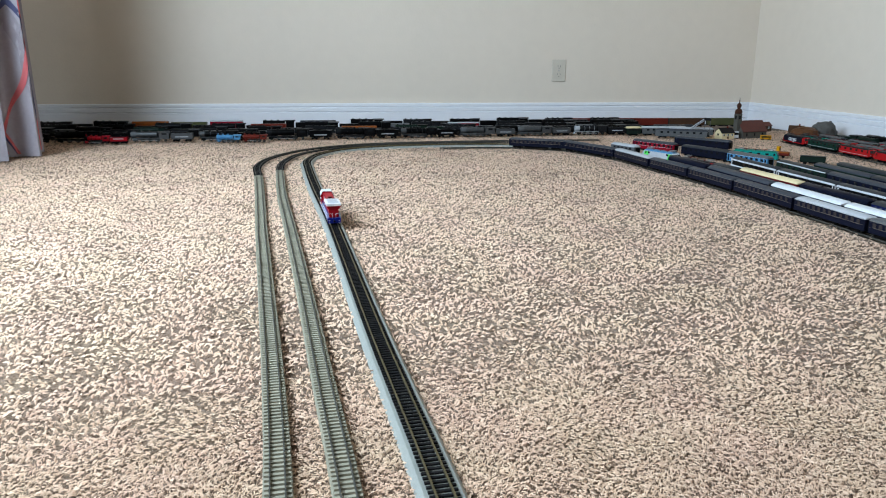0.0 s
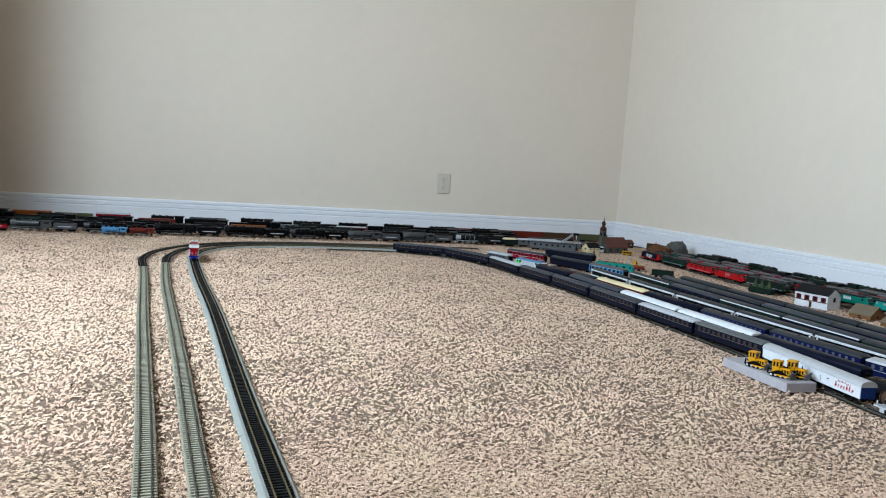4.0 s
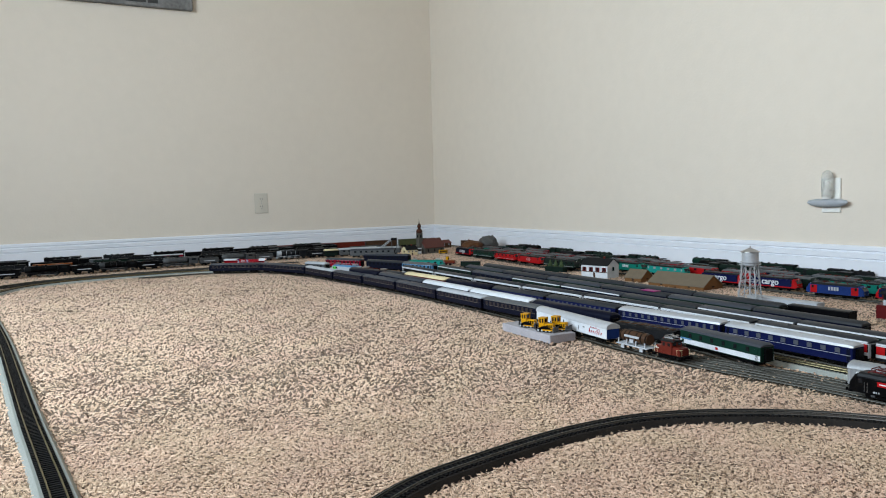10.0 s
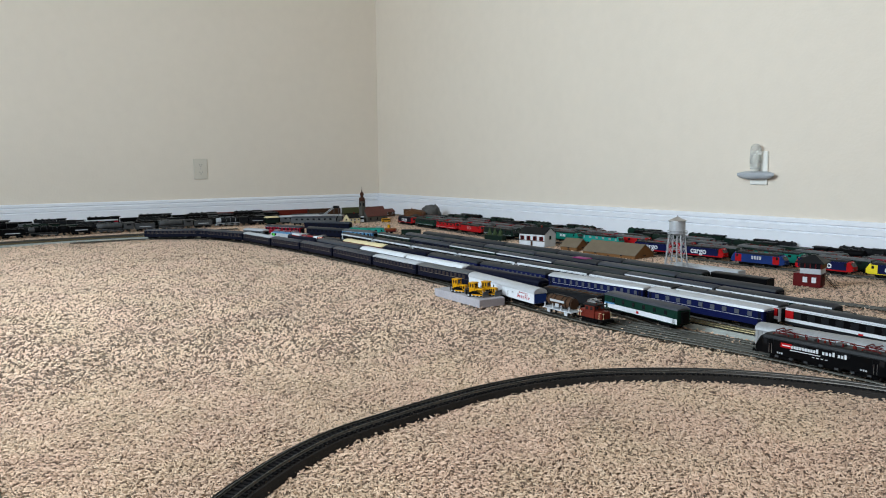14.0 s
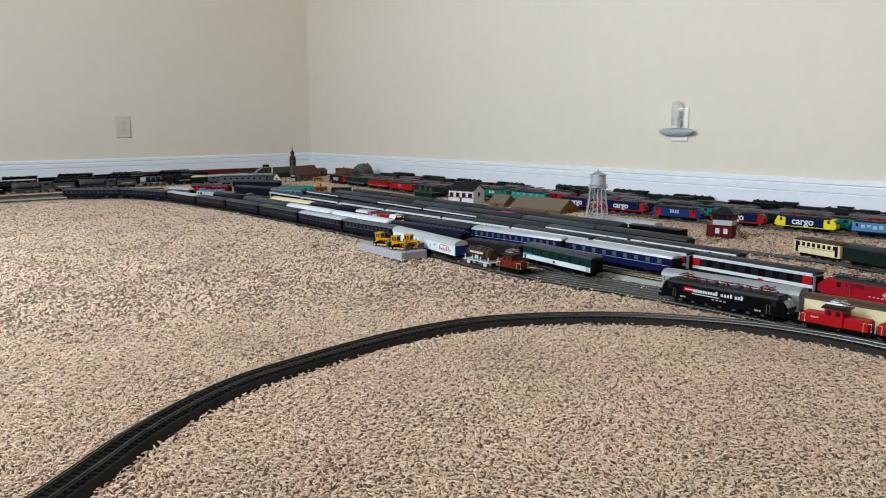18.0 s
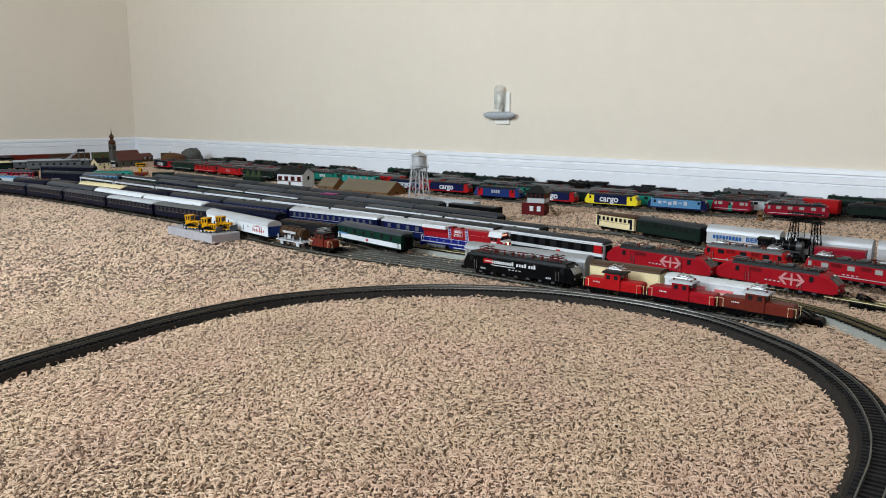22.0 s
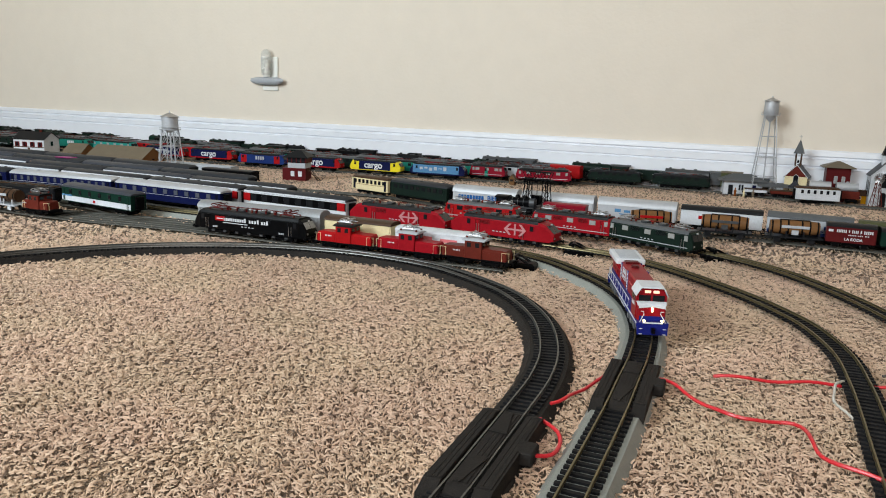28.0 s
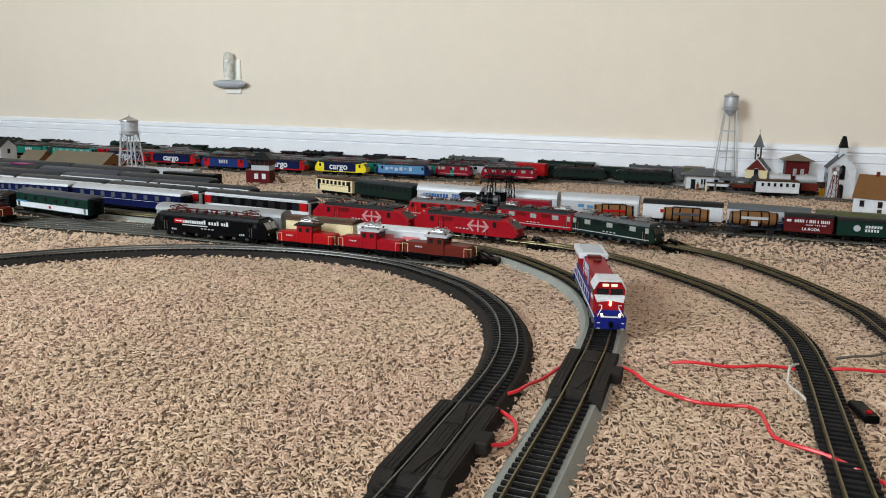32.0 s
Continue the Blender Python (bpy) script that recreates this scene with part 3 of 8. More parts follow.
E_LINE = [(-2.29, -4.4), (-2.31, -3.9), (-2.337, -3.455), (-2.352, -3.25), (-2.368, -3.03), (-2.41, -2.38), (-2.45, -1.90), (-2.476, -1.51), (-2.48, -1.34), (-2.445, -1.18), (-2.355, -1.04), (-2.21, -0.955), (-2.02, -0.918), (-1.8, -0.91), (-1.62, -0.945), (-1.46, -1.035), (-1.35, -1.19), (-1.297, -1.42),
          (-1.26, -1.75), (-1.228, -2.1), (-1.200, -2.5), (-1.183, -2.9), (-1.167, -3.3), (-1.155, -3.6), (-1.142, -3.85), (-1.140, -4.02), (-1.147, -4.11), (-1.158, -4.158), (-1.181, -4.208), (-1.225, -4.262), (-1.276, -4.313), (-1.346, -4.357), (-1.435, -4.388), (-1.520, -4.4015), (-1.59, -4.407), (-1.65, -4.4115), (-1.765, -4.4175), (-1.9, -4.423), (-2.4, -4.436)]
D_LINE = [(-2.55, -4.2), (-2.42, -3.99), (-2.30, -3.85), (-2.175, -3.735), (-2.12, -3.685), (-2.052, -3.637), (-1.982, -3.602), (-1.902, -3.583), (-1.82, -3.568), (-1.729, -3.559), (-1.634, -3.566), (-1.554, -3.593), (-1.480, -3.637), (-1.413, -3.693), (-1.360, -3.760), (-1.320, -3.833), (-1.297, -3.911), (-1.289, -3.995), (-1.303, -4.093), (-1.355, -4.192),
          (-1.401, -4.245), (-1.466, -4.293), (-1.545, -4.327), (-1.615, -4.343), (-1.682, -4.349), (-1.738, -4.353), (-1.813, -4.358), (-1.95, -4.364), (-2.4, -4.38)]
F_LINE = [(-1.06, -3.75), (-1.062, -4.0), (-1.073, -4.2), (-1.092, -4.28), (-1.13, -4.351), (-1.189, -4.420), (-1.241, -4.471), (-1.288, -4.507), (-1.338, -4.537), (-1.418, -4.564), (-1.500, -4.575), (-1.566, -4.580), (-1.665, -4.586), (-1.8, -4.596), (-2.2, -4.63)]
G_LINE = [(-0.925, -3.9), (-0.935, -4.1), (-0.955, -4.28), (-0.995, -4.40), (-1.059, -4.492), (-1.154, -4.564), (-1.253, -4.616), (-1.326, -4.640), (-1.6, -4.69), (-1.9, -4.72)]
NEARBY = lambda x0, x1, y0, y1: (lambda p: x0 < p.x < x1 and y0 < p.y < y1)
for ln, cut in ((A_LINE, 8), (B_LINE, 8)):
    track("flex_track", ln[:cut], "olive-grey ready-ballasted track lying on the carpet", "tiegrey", "raildull", "bedolive", NEARBY(-9, 9, -3.7, -2.5), bedw=0.027, width=0.0235, gauge=0.0135)
    track("sectional_track", ln[cut - 1:], "dark brown curved sectional track lying on the carpet", "tieblk", "raildull", "", lambda p: False, width=0.026, gauge=0.0145)
track("roadbed_track", E_LINE, "black-sleepered track on pale grey plastic roadbed", "tieblk", "railbrass", "bedgrey", lambda p: (p.x > -1.95 and p.y < -4.1) or (p.x < -2.2 and -3.7 < p.y < -2.2), bedw=0.046, width=0.027, gauge=0.0158)
track("roadbed_track", D_LINE, "black curved track on black plastic roadbed", "tieblk", "rail", "bedblk", lambda p: p.x > -2.2, bedw=0.047, width=0.0275, gauge=0.0158)
track("black_track", F_LINE, "black-sleepered track with brass rails lying on the carpet", "tieblk", "railbrass", "", NEARBY(-1.75, 0, -9, -4.1), width=0.0275, gauge=0.0155)
track("black_track", G_LINE, "black-sleepered track with brass rails lying on the carpet", "tieblk", "railbrass", "", NEARBY(-1.75, 0, -9, -4.1), width=0.0275, gauge=0.0155)
FAR = lambda p: False
YARD = [[(-1.95, -0.99), (-1.66, -1.005), (-1.46, -1.125), (-1.355, -1.40), (-1.325, -1.67), (-1.30, -1.9), (-1.283, -2.3), (-1.277, -2.7), (-1.30, -3.05), (-1.312, -3.2), (-1.305, -3.4), (-1.268, -3.65), (-1.256, -4.0), (-1.246, -4.17)],
        [(-1.27, -1.65), (-1.25, -2.1), (-1.248, -2.8), (-1.238, -3.1), (-1.2, -3.28), (-1.247, -3.5), (-1.235, -3.65), (-1.213, -3.9), (-1.207, -4.12)],
        [(-1.175, -1.7), (-1.162, -2.2), (-1.145, -2.7), (-1.122, -3.05), (-1.098, -3.3), (-1.106, -3.55), (-1.14, -3.72)],
        [(-1.06, -1.7), (-1.062, -2.4), (-1.045, -3.0), (-1.042, -3.4), (-1.055, -3.75)],
        [(-0.745, -3.4), (-0.72, -3.65), (-0.765, -3.86), (-0.765, -4.1), (-0.745, -4.4), (-0.75, -4.75)],
        [(-0.9, -4.05), (-0.82, -4.25), (-0.795, -4.4), (-0.785, -4.6), (-0.775, -4.8)],
        [(-0.36, -0.9), (-0.405, -1.4), (-0.435, -1.8), (-0.36, -2.3), (-0.36, -2.7), (-0.35, -3.1), (-0.30, -3.4), (-0.225, -3.8), (-0.10, -4.0), (-0.07, -4.3), (-0.135, -4.55), (-0.16, -4.75)]]
for ln in YARD:
    track("weathered_track", ln, "weathered brown model railway track lying on the carpet", "tiebrn", "raildull", "", FAR, z0=-0.0063)
track("ballasted_track", [(-1.14, -3.5), (-1.175, -3.75), (-1.20, -3.95)], "track on grey ballasted roadbed in the yard throat", "tiebrn", "raildull", "bedballast", FAR, z0=-0.0063, bedw=0.05)
track("ballasted_track", [(-1.262, -3.30), (-1.222, -3.50), (-1.192, -3.72)], "track on grey ballasted roadbed in the yard throat", "tiebrn", "raildull", "bedballast", FAR, z0=-0.0068, bedw=0.05)
track("ballasted_track", [(-1.29, -3.3), (-1.25, -3.55), (-1.235, -3.8)], "track on grey ballasted roadbed in the yard throat", "tiebrn", "raildull", "bedballast", FAR, z0=-0.0063, bedw=0.05)
for x in (-0.975, -0.895, -0.815):
    track("weathered_track", [(x + 0.03, -1.75), (x + 0.01, -2.6), (x - 0.01, -3.55)], "weathered brown model railway track lying on the carpet", "tiebrn", "raildull", "", FAR, z0=-0.0063)


# ---- rolling stock: length along x, wheels on z = 0 ----
FAR_OFF = [False]   # plainer bogies for stock that stays far away


def wheelset(parent, x, r=0.0055, name="wheel"):
    w = None
    for k in (-1, 1):
        bm = N()
        lathe(bm, [(r * 1.12, 0), (r * 1.12, 0.0007), (r, 0.0009), (r, 0.0028), (r * 0.5, 0.003), (r * 0.45, 0.0022), (0.001, 0.0022)], 12)
        bmesh.ops.transform(bm, matrix=pose(x, 0.0072 * k, r, -90 * k), verts=bm.verts)
        part(name, bm, "wheel", parent)


def bogie(e, x, half=0.014, frame="black", r=0.0055, axles=2):
    bm = N()
    for y in (-0.0125, 0.0125):
        box(bm, x - half - 0.004, x + half + 0.004, y - 0.001, y + 0.001, 0.0035, 0.0085, 0.0006)
        for a in range(axles):
            ax = x - half + 2 * half * a / (axles - 1)
            box(bm, ax - 0.0022, ax + 0.0022, y - 0.0018, y + 0.0018, 0.003, 0.0075)
    box(bm, x - 0.004, x + 0.004, -0.012, 0.012, 0.006, 0.0095)
    if FAR_OFF[0]:
        for a in range(axles):
            ax = x - half + 2 * half * a / (axles - 1)
            tube(bm, (ax, -0.0095, r), (ax, 0.0095, r), r, seg=8)
        part("bogie", bm, frame, e)
        return
    b = part("bogie", bm, frame, e)
    for a in range(axles):
        wheelset(b, x - half + 2 * half * a / (axles - 1), r)


def arc_roof(w, z0, h, n=8, flat=1.0):
    """Half a rounded roof profile from side to side: y, z."""
    return [(w / 2 * -math.cos(math.pi * i / n), z0 + h * math.sin(math.pi * i / n) ** flat) for i in range(n + 1)]


def coach(L, body, roof, stripe="", wins=9, label="", winw=0.011, winz=(0.0245, 0.033), h=0.036, rh=0.0085, band="", cat="coach", door=True, pane="pane", low="", ends="black", roofdetail=True, panes_as=True):
    e = empty("passenger_coach", label, cat, "coaches in the yard")
    w, zf = 0.0325, 0.009
    bm = N()
    box(bm, -L / 2, L / 2, -w / 2, w / 2, zf, h, 0.0008)
    part("body", bm, body, e)
    bm = N()
    roof = {"dkgrey": "slate", "roofgrey": "slateblue"}.get(roof, roof)
    prof = arc_roof(w + 0.0012, h, rh, 8, 0.75)
    loft(bm, [[(x, y * s, h + (z - h) * s2) for y, z in prof] for x, s, s2 in ((-L / 2 - 0.0006, 0.96, 0.5), (-L / 2 + 0.005, 1, 1), (L / 2 - 0.005, 1, 1), (L / 2 + 0.0006, 0.96, 0.5))])
    r = part("roof", bm, roof, e, smooth=True)
    if roofdetail and not FAR_OFF[0]:
        k = max(2, int(L / 0.045))
        for i in range(k):
            bm = N()
            x = -L / 2 + L * (i + 0.5) / k
            lathe(bm, [(0.0032, h + rh - 0.0012), (0.0032, h + rh + 0.0008), (0.0014, h + rh + 0.0012)], 8, x, 0.004 * (-1) ** i)
            part("roof_vent", bm, roof, r)
    for s in (-1, 1):
        y = s * (w / 2 + 0.0003)
        if stripe:
            bm = N()
            for z in (0.0215, 0.0355):
                box(bm, -L / 2 + 0.003, L / 2 - 0.003, min(y, y - s * 0.001), max(y, y - s * 0.001), z, z + 0.0007)
            part("lining_stripe", bm, stripe, e)
        if band:
            bm = N()
            box(bm, -L / 2 + 0.0005, L / 2 - 0.0005, min(y, y - s * 0.001), max(y, y - s * 0.001), winz[0] - 0.0015, winz[1] + 0.0015)
            part("window_band", bm, band, e)
        if low:
            bm = N()
            box(bm, -L / 2 + 0.0005, L / 2 - 0.0005, min(y, y - s * 0.001), max(y, y - s * 0.001), 0.011, 0.0205)
            part("lower_band", bm, low, e)
        yy = s * (w / 2 + 0.0008)
        first = None
        for i in range(wins):
            x = -L / 2 + L * (i + 1) / (wins + 1)
            if first is None:
                bm = N()
                box(bm, -winw / 2, winw / 2, -0.0006, 0.0006, winz[0], winz[1], 0.0004)
                first = part("window", bm, pane, e)
                first.matrix_local = pose(x, yy, 0)
            else:
                again(first, pose(x, yy, 0), e)
        if door:
            for x in (-L / 2 + 0.008, L / 2 - 0.008):
                bm = N()
                box(bm, x - 0.0035, x + 0.0035, min(y, y - s * 0.0012), max(y, y - s * 0.0012), zf + 0.002, h - 0.002, 0.0003)
                box(bm, x - 0.002, x + 0.002, min(y, y + s * 0.0004), max(y, y + s * 0.0004), winz[0], winz[1])
                part("door", bm, body if not stripe else "navy", e)
    bm = N()
    box(bm, -L * 0.22, L * 0.22, -0.011, 0.011, 0.0045, zf + 0.0005)
    box(bm, -L * 0.08, L * 0.14, -0.014, 0.014, 0.0055, zf + 0.0004)
    part("underframe_equipment", bm, "black", e)
    for s in (-1, 1):
        bm = N()
        box(bm, s * L / 2 - 0.001 if s < 0 else L / 2, s * L / 2 if s < 0 else L / 2 + 0.001, -0.008, 0.008, zf, h - 0.002)
        box(bm, min(s * L / 2, s * (L / 2 + 0.0035)), max(s * L / 2, s * (L / 2 + 0.005)), -0.0085, 0.0085, zf + 0.003, h - 0.002, 0.001)
        part("gangway", bm, ends, e)
        bogie(e, s * (L / 2 - 0.032))
    return e


def pantograph(e, x, z, up=0.012, metal="chrome"):
    bm = N()
    for y in (-0.008, 0.008):
        pipe(bm, [(x - 0.012, y, z + 0.002), (x + 0.012, y, z + 0.002)], 0.0006)
        pipe(bm, [(x + 0.011, y, z + 0.002), (x - 0.009, y * 0.9, z + up * 0.55), (x + 0.006, y * 0.75, z + up)], 0.0006)
        pipe(bm, [(x - 0.011, y, z + 0.002), (x + 0.009, y * 0.9, z + up * 0.55), (x - 0.006, y * 0.75, z + up)], 0.0006)
    for xx in (x - 0.006, x + 0.006):
        pipe(bm, [(xx, -0.0125, z + up - 0.0012), (xx, -0.010, z + up + 0.0003), (xx, 0.010, z + up + 0.0003), (xx, 0.0125, z + up - 0.0012)], 0.0008)
    p = part("pantograph", bm, metal, e)
    first = None
    for xx in (x - 0.012, x + 0.012) if not FAR_OFF[0] else ():
        for y in (-0.008, 0.008):
            if first is None:
                bm = N()
                lathe(bm, [(0.0012, z - 0.0006), (0.0018, z + 0.0003), (0.0010, z + 0.001), (0.0016, z + 0.0018)], 6)
                first = part("insulator", bm, "oxide", p)
                first.matrix_local = pose(xx, y, 0)
            else:
                again(first, pose(xx, y, 0), p)


def electric_loco(L, body, roof, label, cab="", slope=0.010, stripe="", wins=3, patch="", patchtext="", textmat="white", h=0.037, winmat="pane", under="black", sign=0, panto="chrome", pup=0.006, skirt="", red_ends=""):
    """A box-shaped electric locomotive with cabs, windscreens, roof gear, pantographs and bogies."""
    e = empty("electric_locomotive", label, "locomotive", "model locomotives")
    w, zf = 0.0335, 0.0095
    hw = w / 2
    sec = lambda x, lo, hi, k: [(x, -hw * k, lo), (x, hw * k, lo), (x, hw * k, hi - 0.004), (x, hw * k * 0.86, hi), (x, -hw * k * 0.86, hi), (x, -hw * k, hi - 0.004)]
    bm = N()
    mid = 0.023
    half = L / 2
    rings = [sec(-half, zf, mid, 0.86), sec(-half + slope * 0.6, zf, h * 0.93, 0.93), sec(-half + slope, zf, h, 1.0), sec(half - slope, zf, h, 1.0), sec(half - slope * 0.6, zf, h * 0.93, 0.93), sec(half, zf, mid, 0.86)]
    loft(bm, rings)
    part("body", bm, body, e)
    for s in (-1, 1):
        if cab or red_ends:
            bm = N()
            a, b = s * (half - slope * 2.4), s * (half - slope)
            for y in (-hw - 0.0004, hw - 0.0006):
                box(bm, min(a, b), max(a, b), y, y + 0.001, zf + 0.001, h - 0.0045)
            part("cab_panel", bm, cab or red_ends, e)
        # windscreen lies on the sloping end
        x0, x1 = s * (half - 0.0004), s * (half - slope * 0.6 - 0.0004)
        bm = N()
        z0, z1 = mid + 0.0008, h * 0.93 - 0.0012
        for y0, y1 in ((-0.0125, -0.0007), (0.0007, 0.0125)):
            q = [(x0 + (x1 - x0) * 0.08 + s * 0.0009, y0, z0), (x0 + (x1 - x0) * 0.08 + s * 0.0009, y1, z0), (x0 + (x1 - x0) * 0.9 + s * 0.0009, y1, z1), (x0 + (x1 - x0) * 0.9 + s * 0.0009, y0, z1)]
            loft(bm, [q, [(p[0] - s * 0.001, p[1], p[2]) for p in q]])
        part("windscreen", bm, "pane", e)
        bm = N()
        for y in (-0.0105, 0.0105):
            tube(bm, (s * (half - 0.001), y, 0.0165), (s * (half + 0.0008), y, 0.0165), 0.0016, seg=8)
        tube(bm, (s * (half - slope * 0.5), 0, h * 0.935), (s * (half - slope * 0.5 + 0.003), 0, h * 0.935), 0.0012, seg=8)
        part("headlight", bm, "palepane", e)
        bm = N()
        box(bm, min(s * (half - 0.004), s * (half + 0.001)), max(s * (half - 0.004), s * (half + 0.001)), -0.016, 0.016, 0.0075, 0.0115, 0.0005)
        for y in (-0.011, 0.011):
            tube(bm, (s * half, y, 0.0098), (s * (half + 0.0055), y, 0.0098), 0.001, seg=6)
            tube(bm, (s * (half + 0.005), y, 0.0098), (s * (half + 0.0062), y, 0.0098), 0.0026, seg=10)
        part("buffer_beam", bm, "black", e)
        for y in (-hw - 0.0005, hw + 0.0005):
            bm = N()
            xx = s * (half - slope * 1.5)
            box(bm, xx - 0.003, xx + 0.003, y - 0.0005, y + 0.0005, 0.024, 0.032, 0.0003)
            part("cab_window", bm, winmat, e)
            if FAR_OFF[0]:
                continue
            bm = N()
            xx = s * (half - slope * 2.2)
            for dx in (-0.0022, 0.0022):
                pipe(bm, [(xx + dx, y * 1.02, 0.0115), (xx + dx, y * 1.02, 0.026)], 0.0004, 5)
            part("handrail", bm, "chrome", e)
    for s in (-1, 1):
        y = s * (hw + 0.0004)
        first = None
        for i in range(wins):
            x = -L * 0.27 + L * 0.54 * (i / (wins - 1) if wins > 1 else 0.5)
            if first is None:
                bm = N()
                box(bm, -0.0055, 0.0055, -0.0005, 0.0005, 0.0245, 0.0318, 0.0003)
                first = part("side_window", bm, winmat, e)
                first.matrix_local = pose(x, y, 0)
            else:
                again(first, pose(x, y, 0), e)
        if stripe:
            bm = N()
            box(bm, -half + slope, half - slope, y - 0.0004, y + 0.0004, 0.0135, 0.0146)
            part("stripe", bm, stripe, e)
        if not FAR_OFF[0]:
            dull = "dkgrey" if body in ("black", "dkgreen") else "maroon"
            for t in (-1, 1):
                bm = N()
                xx = t * (half - slope * 2.2)
                for x0, x1, z0, z1 in ((-0.0045, -0.0041, 0.0115, 0.0325), (0.0041, 0.0045, 0.0115, 0.0325), (-0.0045, 0.0045, 0.0322, 0.0326)):
                    box(bm, xx + x0, xx + x1, y - 0.0002, y + 0.0003, z0, z1)
                part("door_frame", bm, dull, e)
                bm = N()
                for k in range(6):
                    z = 0.0268 + 0.0011 * k
                    xa = t * L * 0.15
                    box(bm, xa - L * 0.055, xa + L * 0.055, y - 0.0002, y + 0.0003, z, z + 0.0005)
                if not sign or t < 0:
                    part("louvre", bm, dull, e)
                else:
                    bm.free()
            bm = N()
            for k in range(4):
                box(bm, -0.012 + 0.0065 * k, -0.0085 + 0.0065 * k, y - 0.0002, y + 0.0003, 0.0165, 0.0180)
            part("number_bar", bm, "ltgrey", e)
            bm = N()
            for k in range(7):
                xx = -L * 0.33 + L * 0.66 * k / 6
                box(bm, xx - 0.0030, xx + 0.0030, s * 0.0135 - 0.0015, s * 0.0135 + 0.0015, 0.0052, 0.0088, 0.0005)
            part("underfloor_box", bm, "steelgrey", e)
        if skirt:
            bm = N()
            box(bm, -half + slope, half - slope, y - 0.0004, y + 0.0004, zf, 0.0142)
            part("lower_band", bm, skirt, e)
        if patch:
            bm = N()
            a, b = (0.31, 0.31) if body == "lemon" else (0.44, 0.40)
            box(bm, -L * a, L * b, y - 0.0003, y + 0.0003, 0.0115 if body == "lemon" else 0.0130, 0.0335)
            box(bm, -L * a, L * b, min(y * 0.94, y * 0.985), max(y * 0.94, y * 0.985), 0.0334, 0.0352)
            part("side_panel", bm, patch, e)
        if patchtext:
            words(patchtext, 0.0255, textmat, e, Matrix.Translation((-0.004 * 1, y + s * 0.0006, 0.0245)) @ Matrix.Rotation(math.pi if s > 0 else 0, 4, "Z") @ Matrix.Rotation(math.pi / 2, 4, "X"))
        if sign:
            emblem(e, y + s * 0.0006, s, sign, 0.028 if sign > 1 else 0.0)
    bm = N()
    loft(bm, [[(x, -hw * 1.005, h - 0.0046), (x, hw * 1.005, h - 0.0046), (x, hw * 0.88, h + 0.0006), (x, hw * 0.6, h + 0.0022), (x, -hw * 0.6, h + 0.0022), (x, -hw * 0.88, h + 0.0006)] for x in (-half + slope * 1.1, half - slope * 1.1)])
    r = part("roof", bm, roof, e)
    for i in range(0, 5, 2 if FAR_OFF[0] else 1):
        bm = N()
        x = -L * 0.2 + L * 0.4 * i / 4
        if i % 2:
            box(bm, x - 0.006, x + 0.006, -0.006, 0.006, h + 0.002, h + 0.0055, 0.0008)
        else:
            pipe(bm, [(x - 0.01, 0.005, h + 0.003), (x - 0.01, 0.005, h + 0.0055), (x + 0.01, 0.005, h + 0.0055), (x + 0.01, 0.005, h + 0.003)], 0.0007)
            lathe(bm, [(0.0012, h + 0.002), (0.002, h + 0.003), (0.0012, h + 0.004), (0.002, h + 0.005), (0.001, h + 0.0062)], 8, x, -0.005)
        part("roof_gear", bm, "steelgrey" if i % 2 else "oxide", r)
    for s in (-1, 1):
        pantograph(e, s * L * 0.32, h + 0.0025, pup, panto)
        bogie(e, s * (half - 0.042), 0.0145, under, 0.0062)
    bm = N()
    box(bm, -0.03, 0.03, -0.0135, 0.0135, 0.0045, zf + 0.0005, 0.001)
    part("underfloor_tank", bm, under, e)
    return e


def emblem(e, y, s, size, x=0.0):
    """A plain double arrow and bar in one colour."""
    bm = N()
    z, k = 0.0235, size
    for d in (-1, 1):
        for u in (-1, 1):
            pts = [(d * 0.0185 * k, 0.0), (d * 0.0100 * k, u * 0.0085 * k), (d * 0.0060 * k, u * 0.0085 * k), (d * 0.0125 * k, u * 0.0013 * k), (d * 0.0030 * k, u * 0.0013 * k), (d * 0.0030 * k, 0.0)]
            ring = [(x + px, y - 0.0003, z + pz) for px, pz in pts]
            loft(bm, [ring, [(a, y + 0.0003, c) for a, b, c in ring]])
    box(bm, x - 0.0013 * k, x + 0.0013 * k, y - 0.0003, y + 0.0003, z - 0.0085 * k, z + 0.0085 * k)
    box(bm, x - 0.0035 * k, x + 0.0035 * k, y - 0.00025, y + 0.00025, z - 0.0013 * k, z + 0.0013 * k)
    part("emblem", bm, "rose", e, "pale double-arrow emblem")


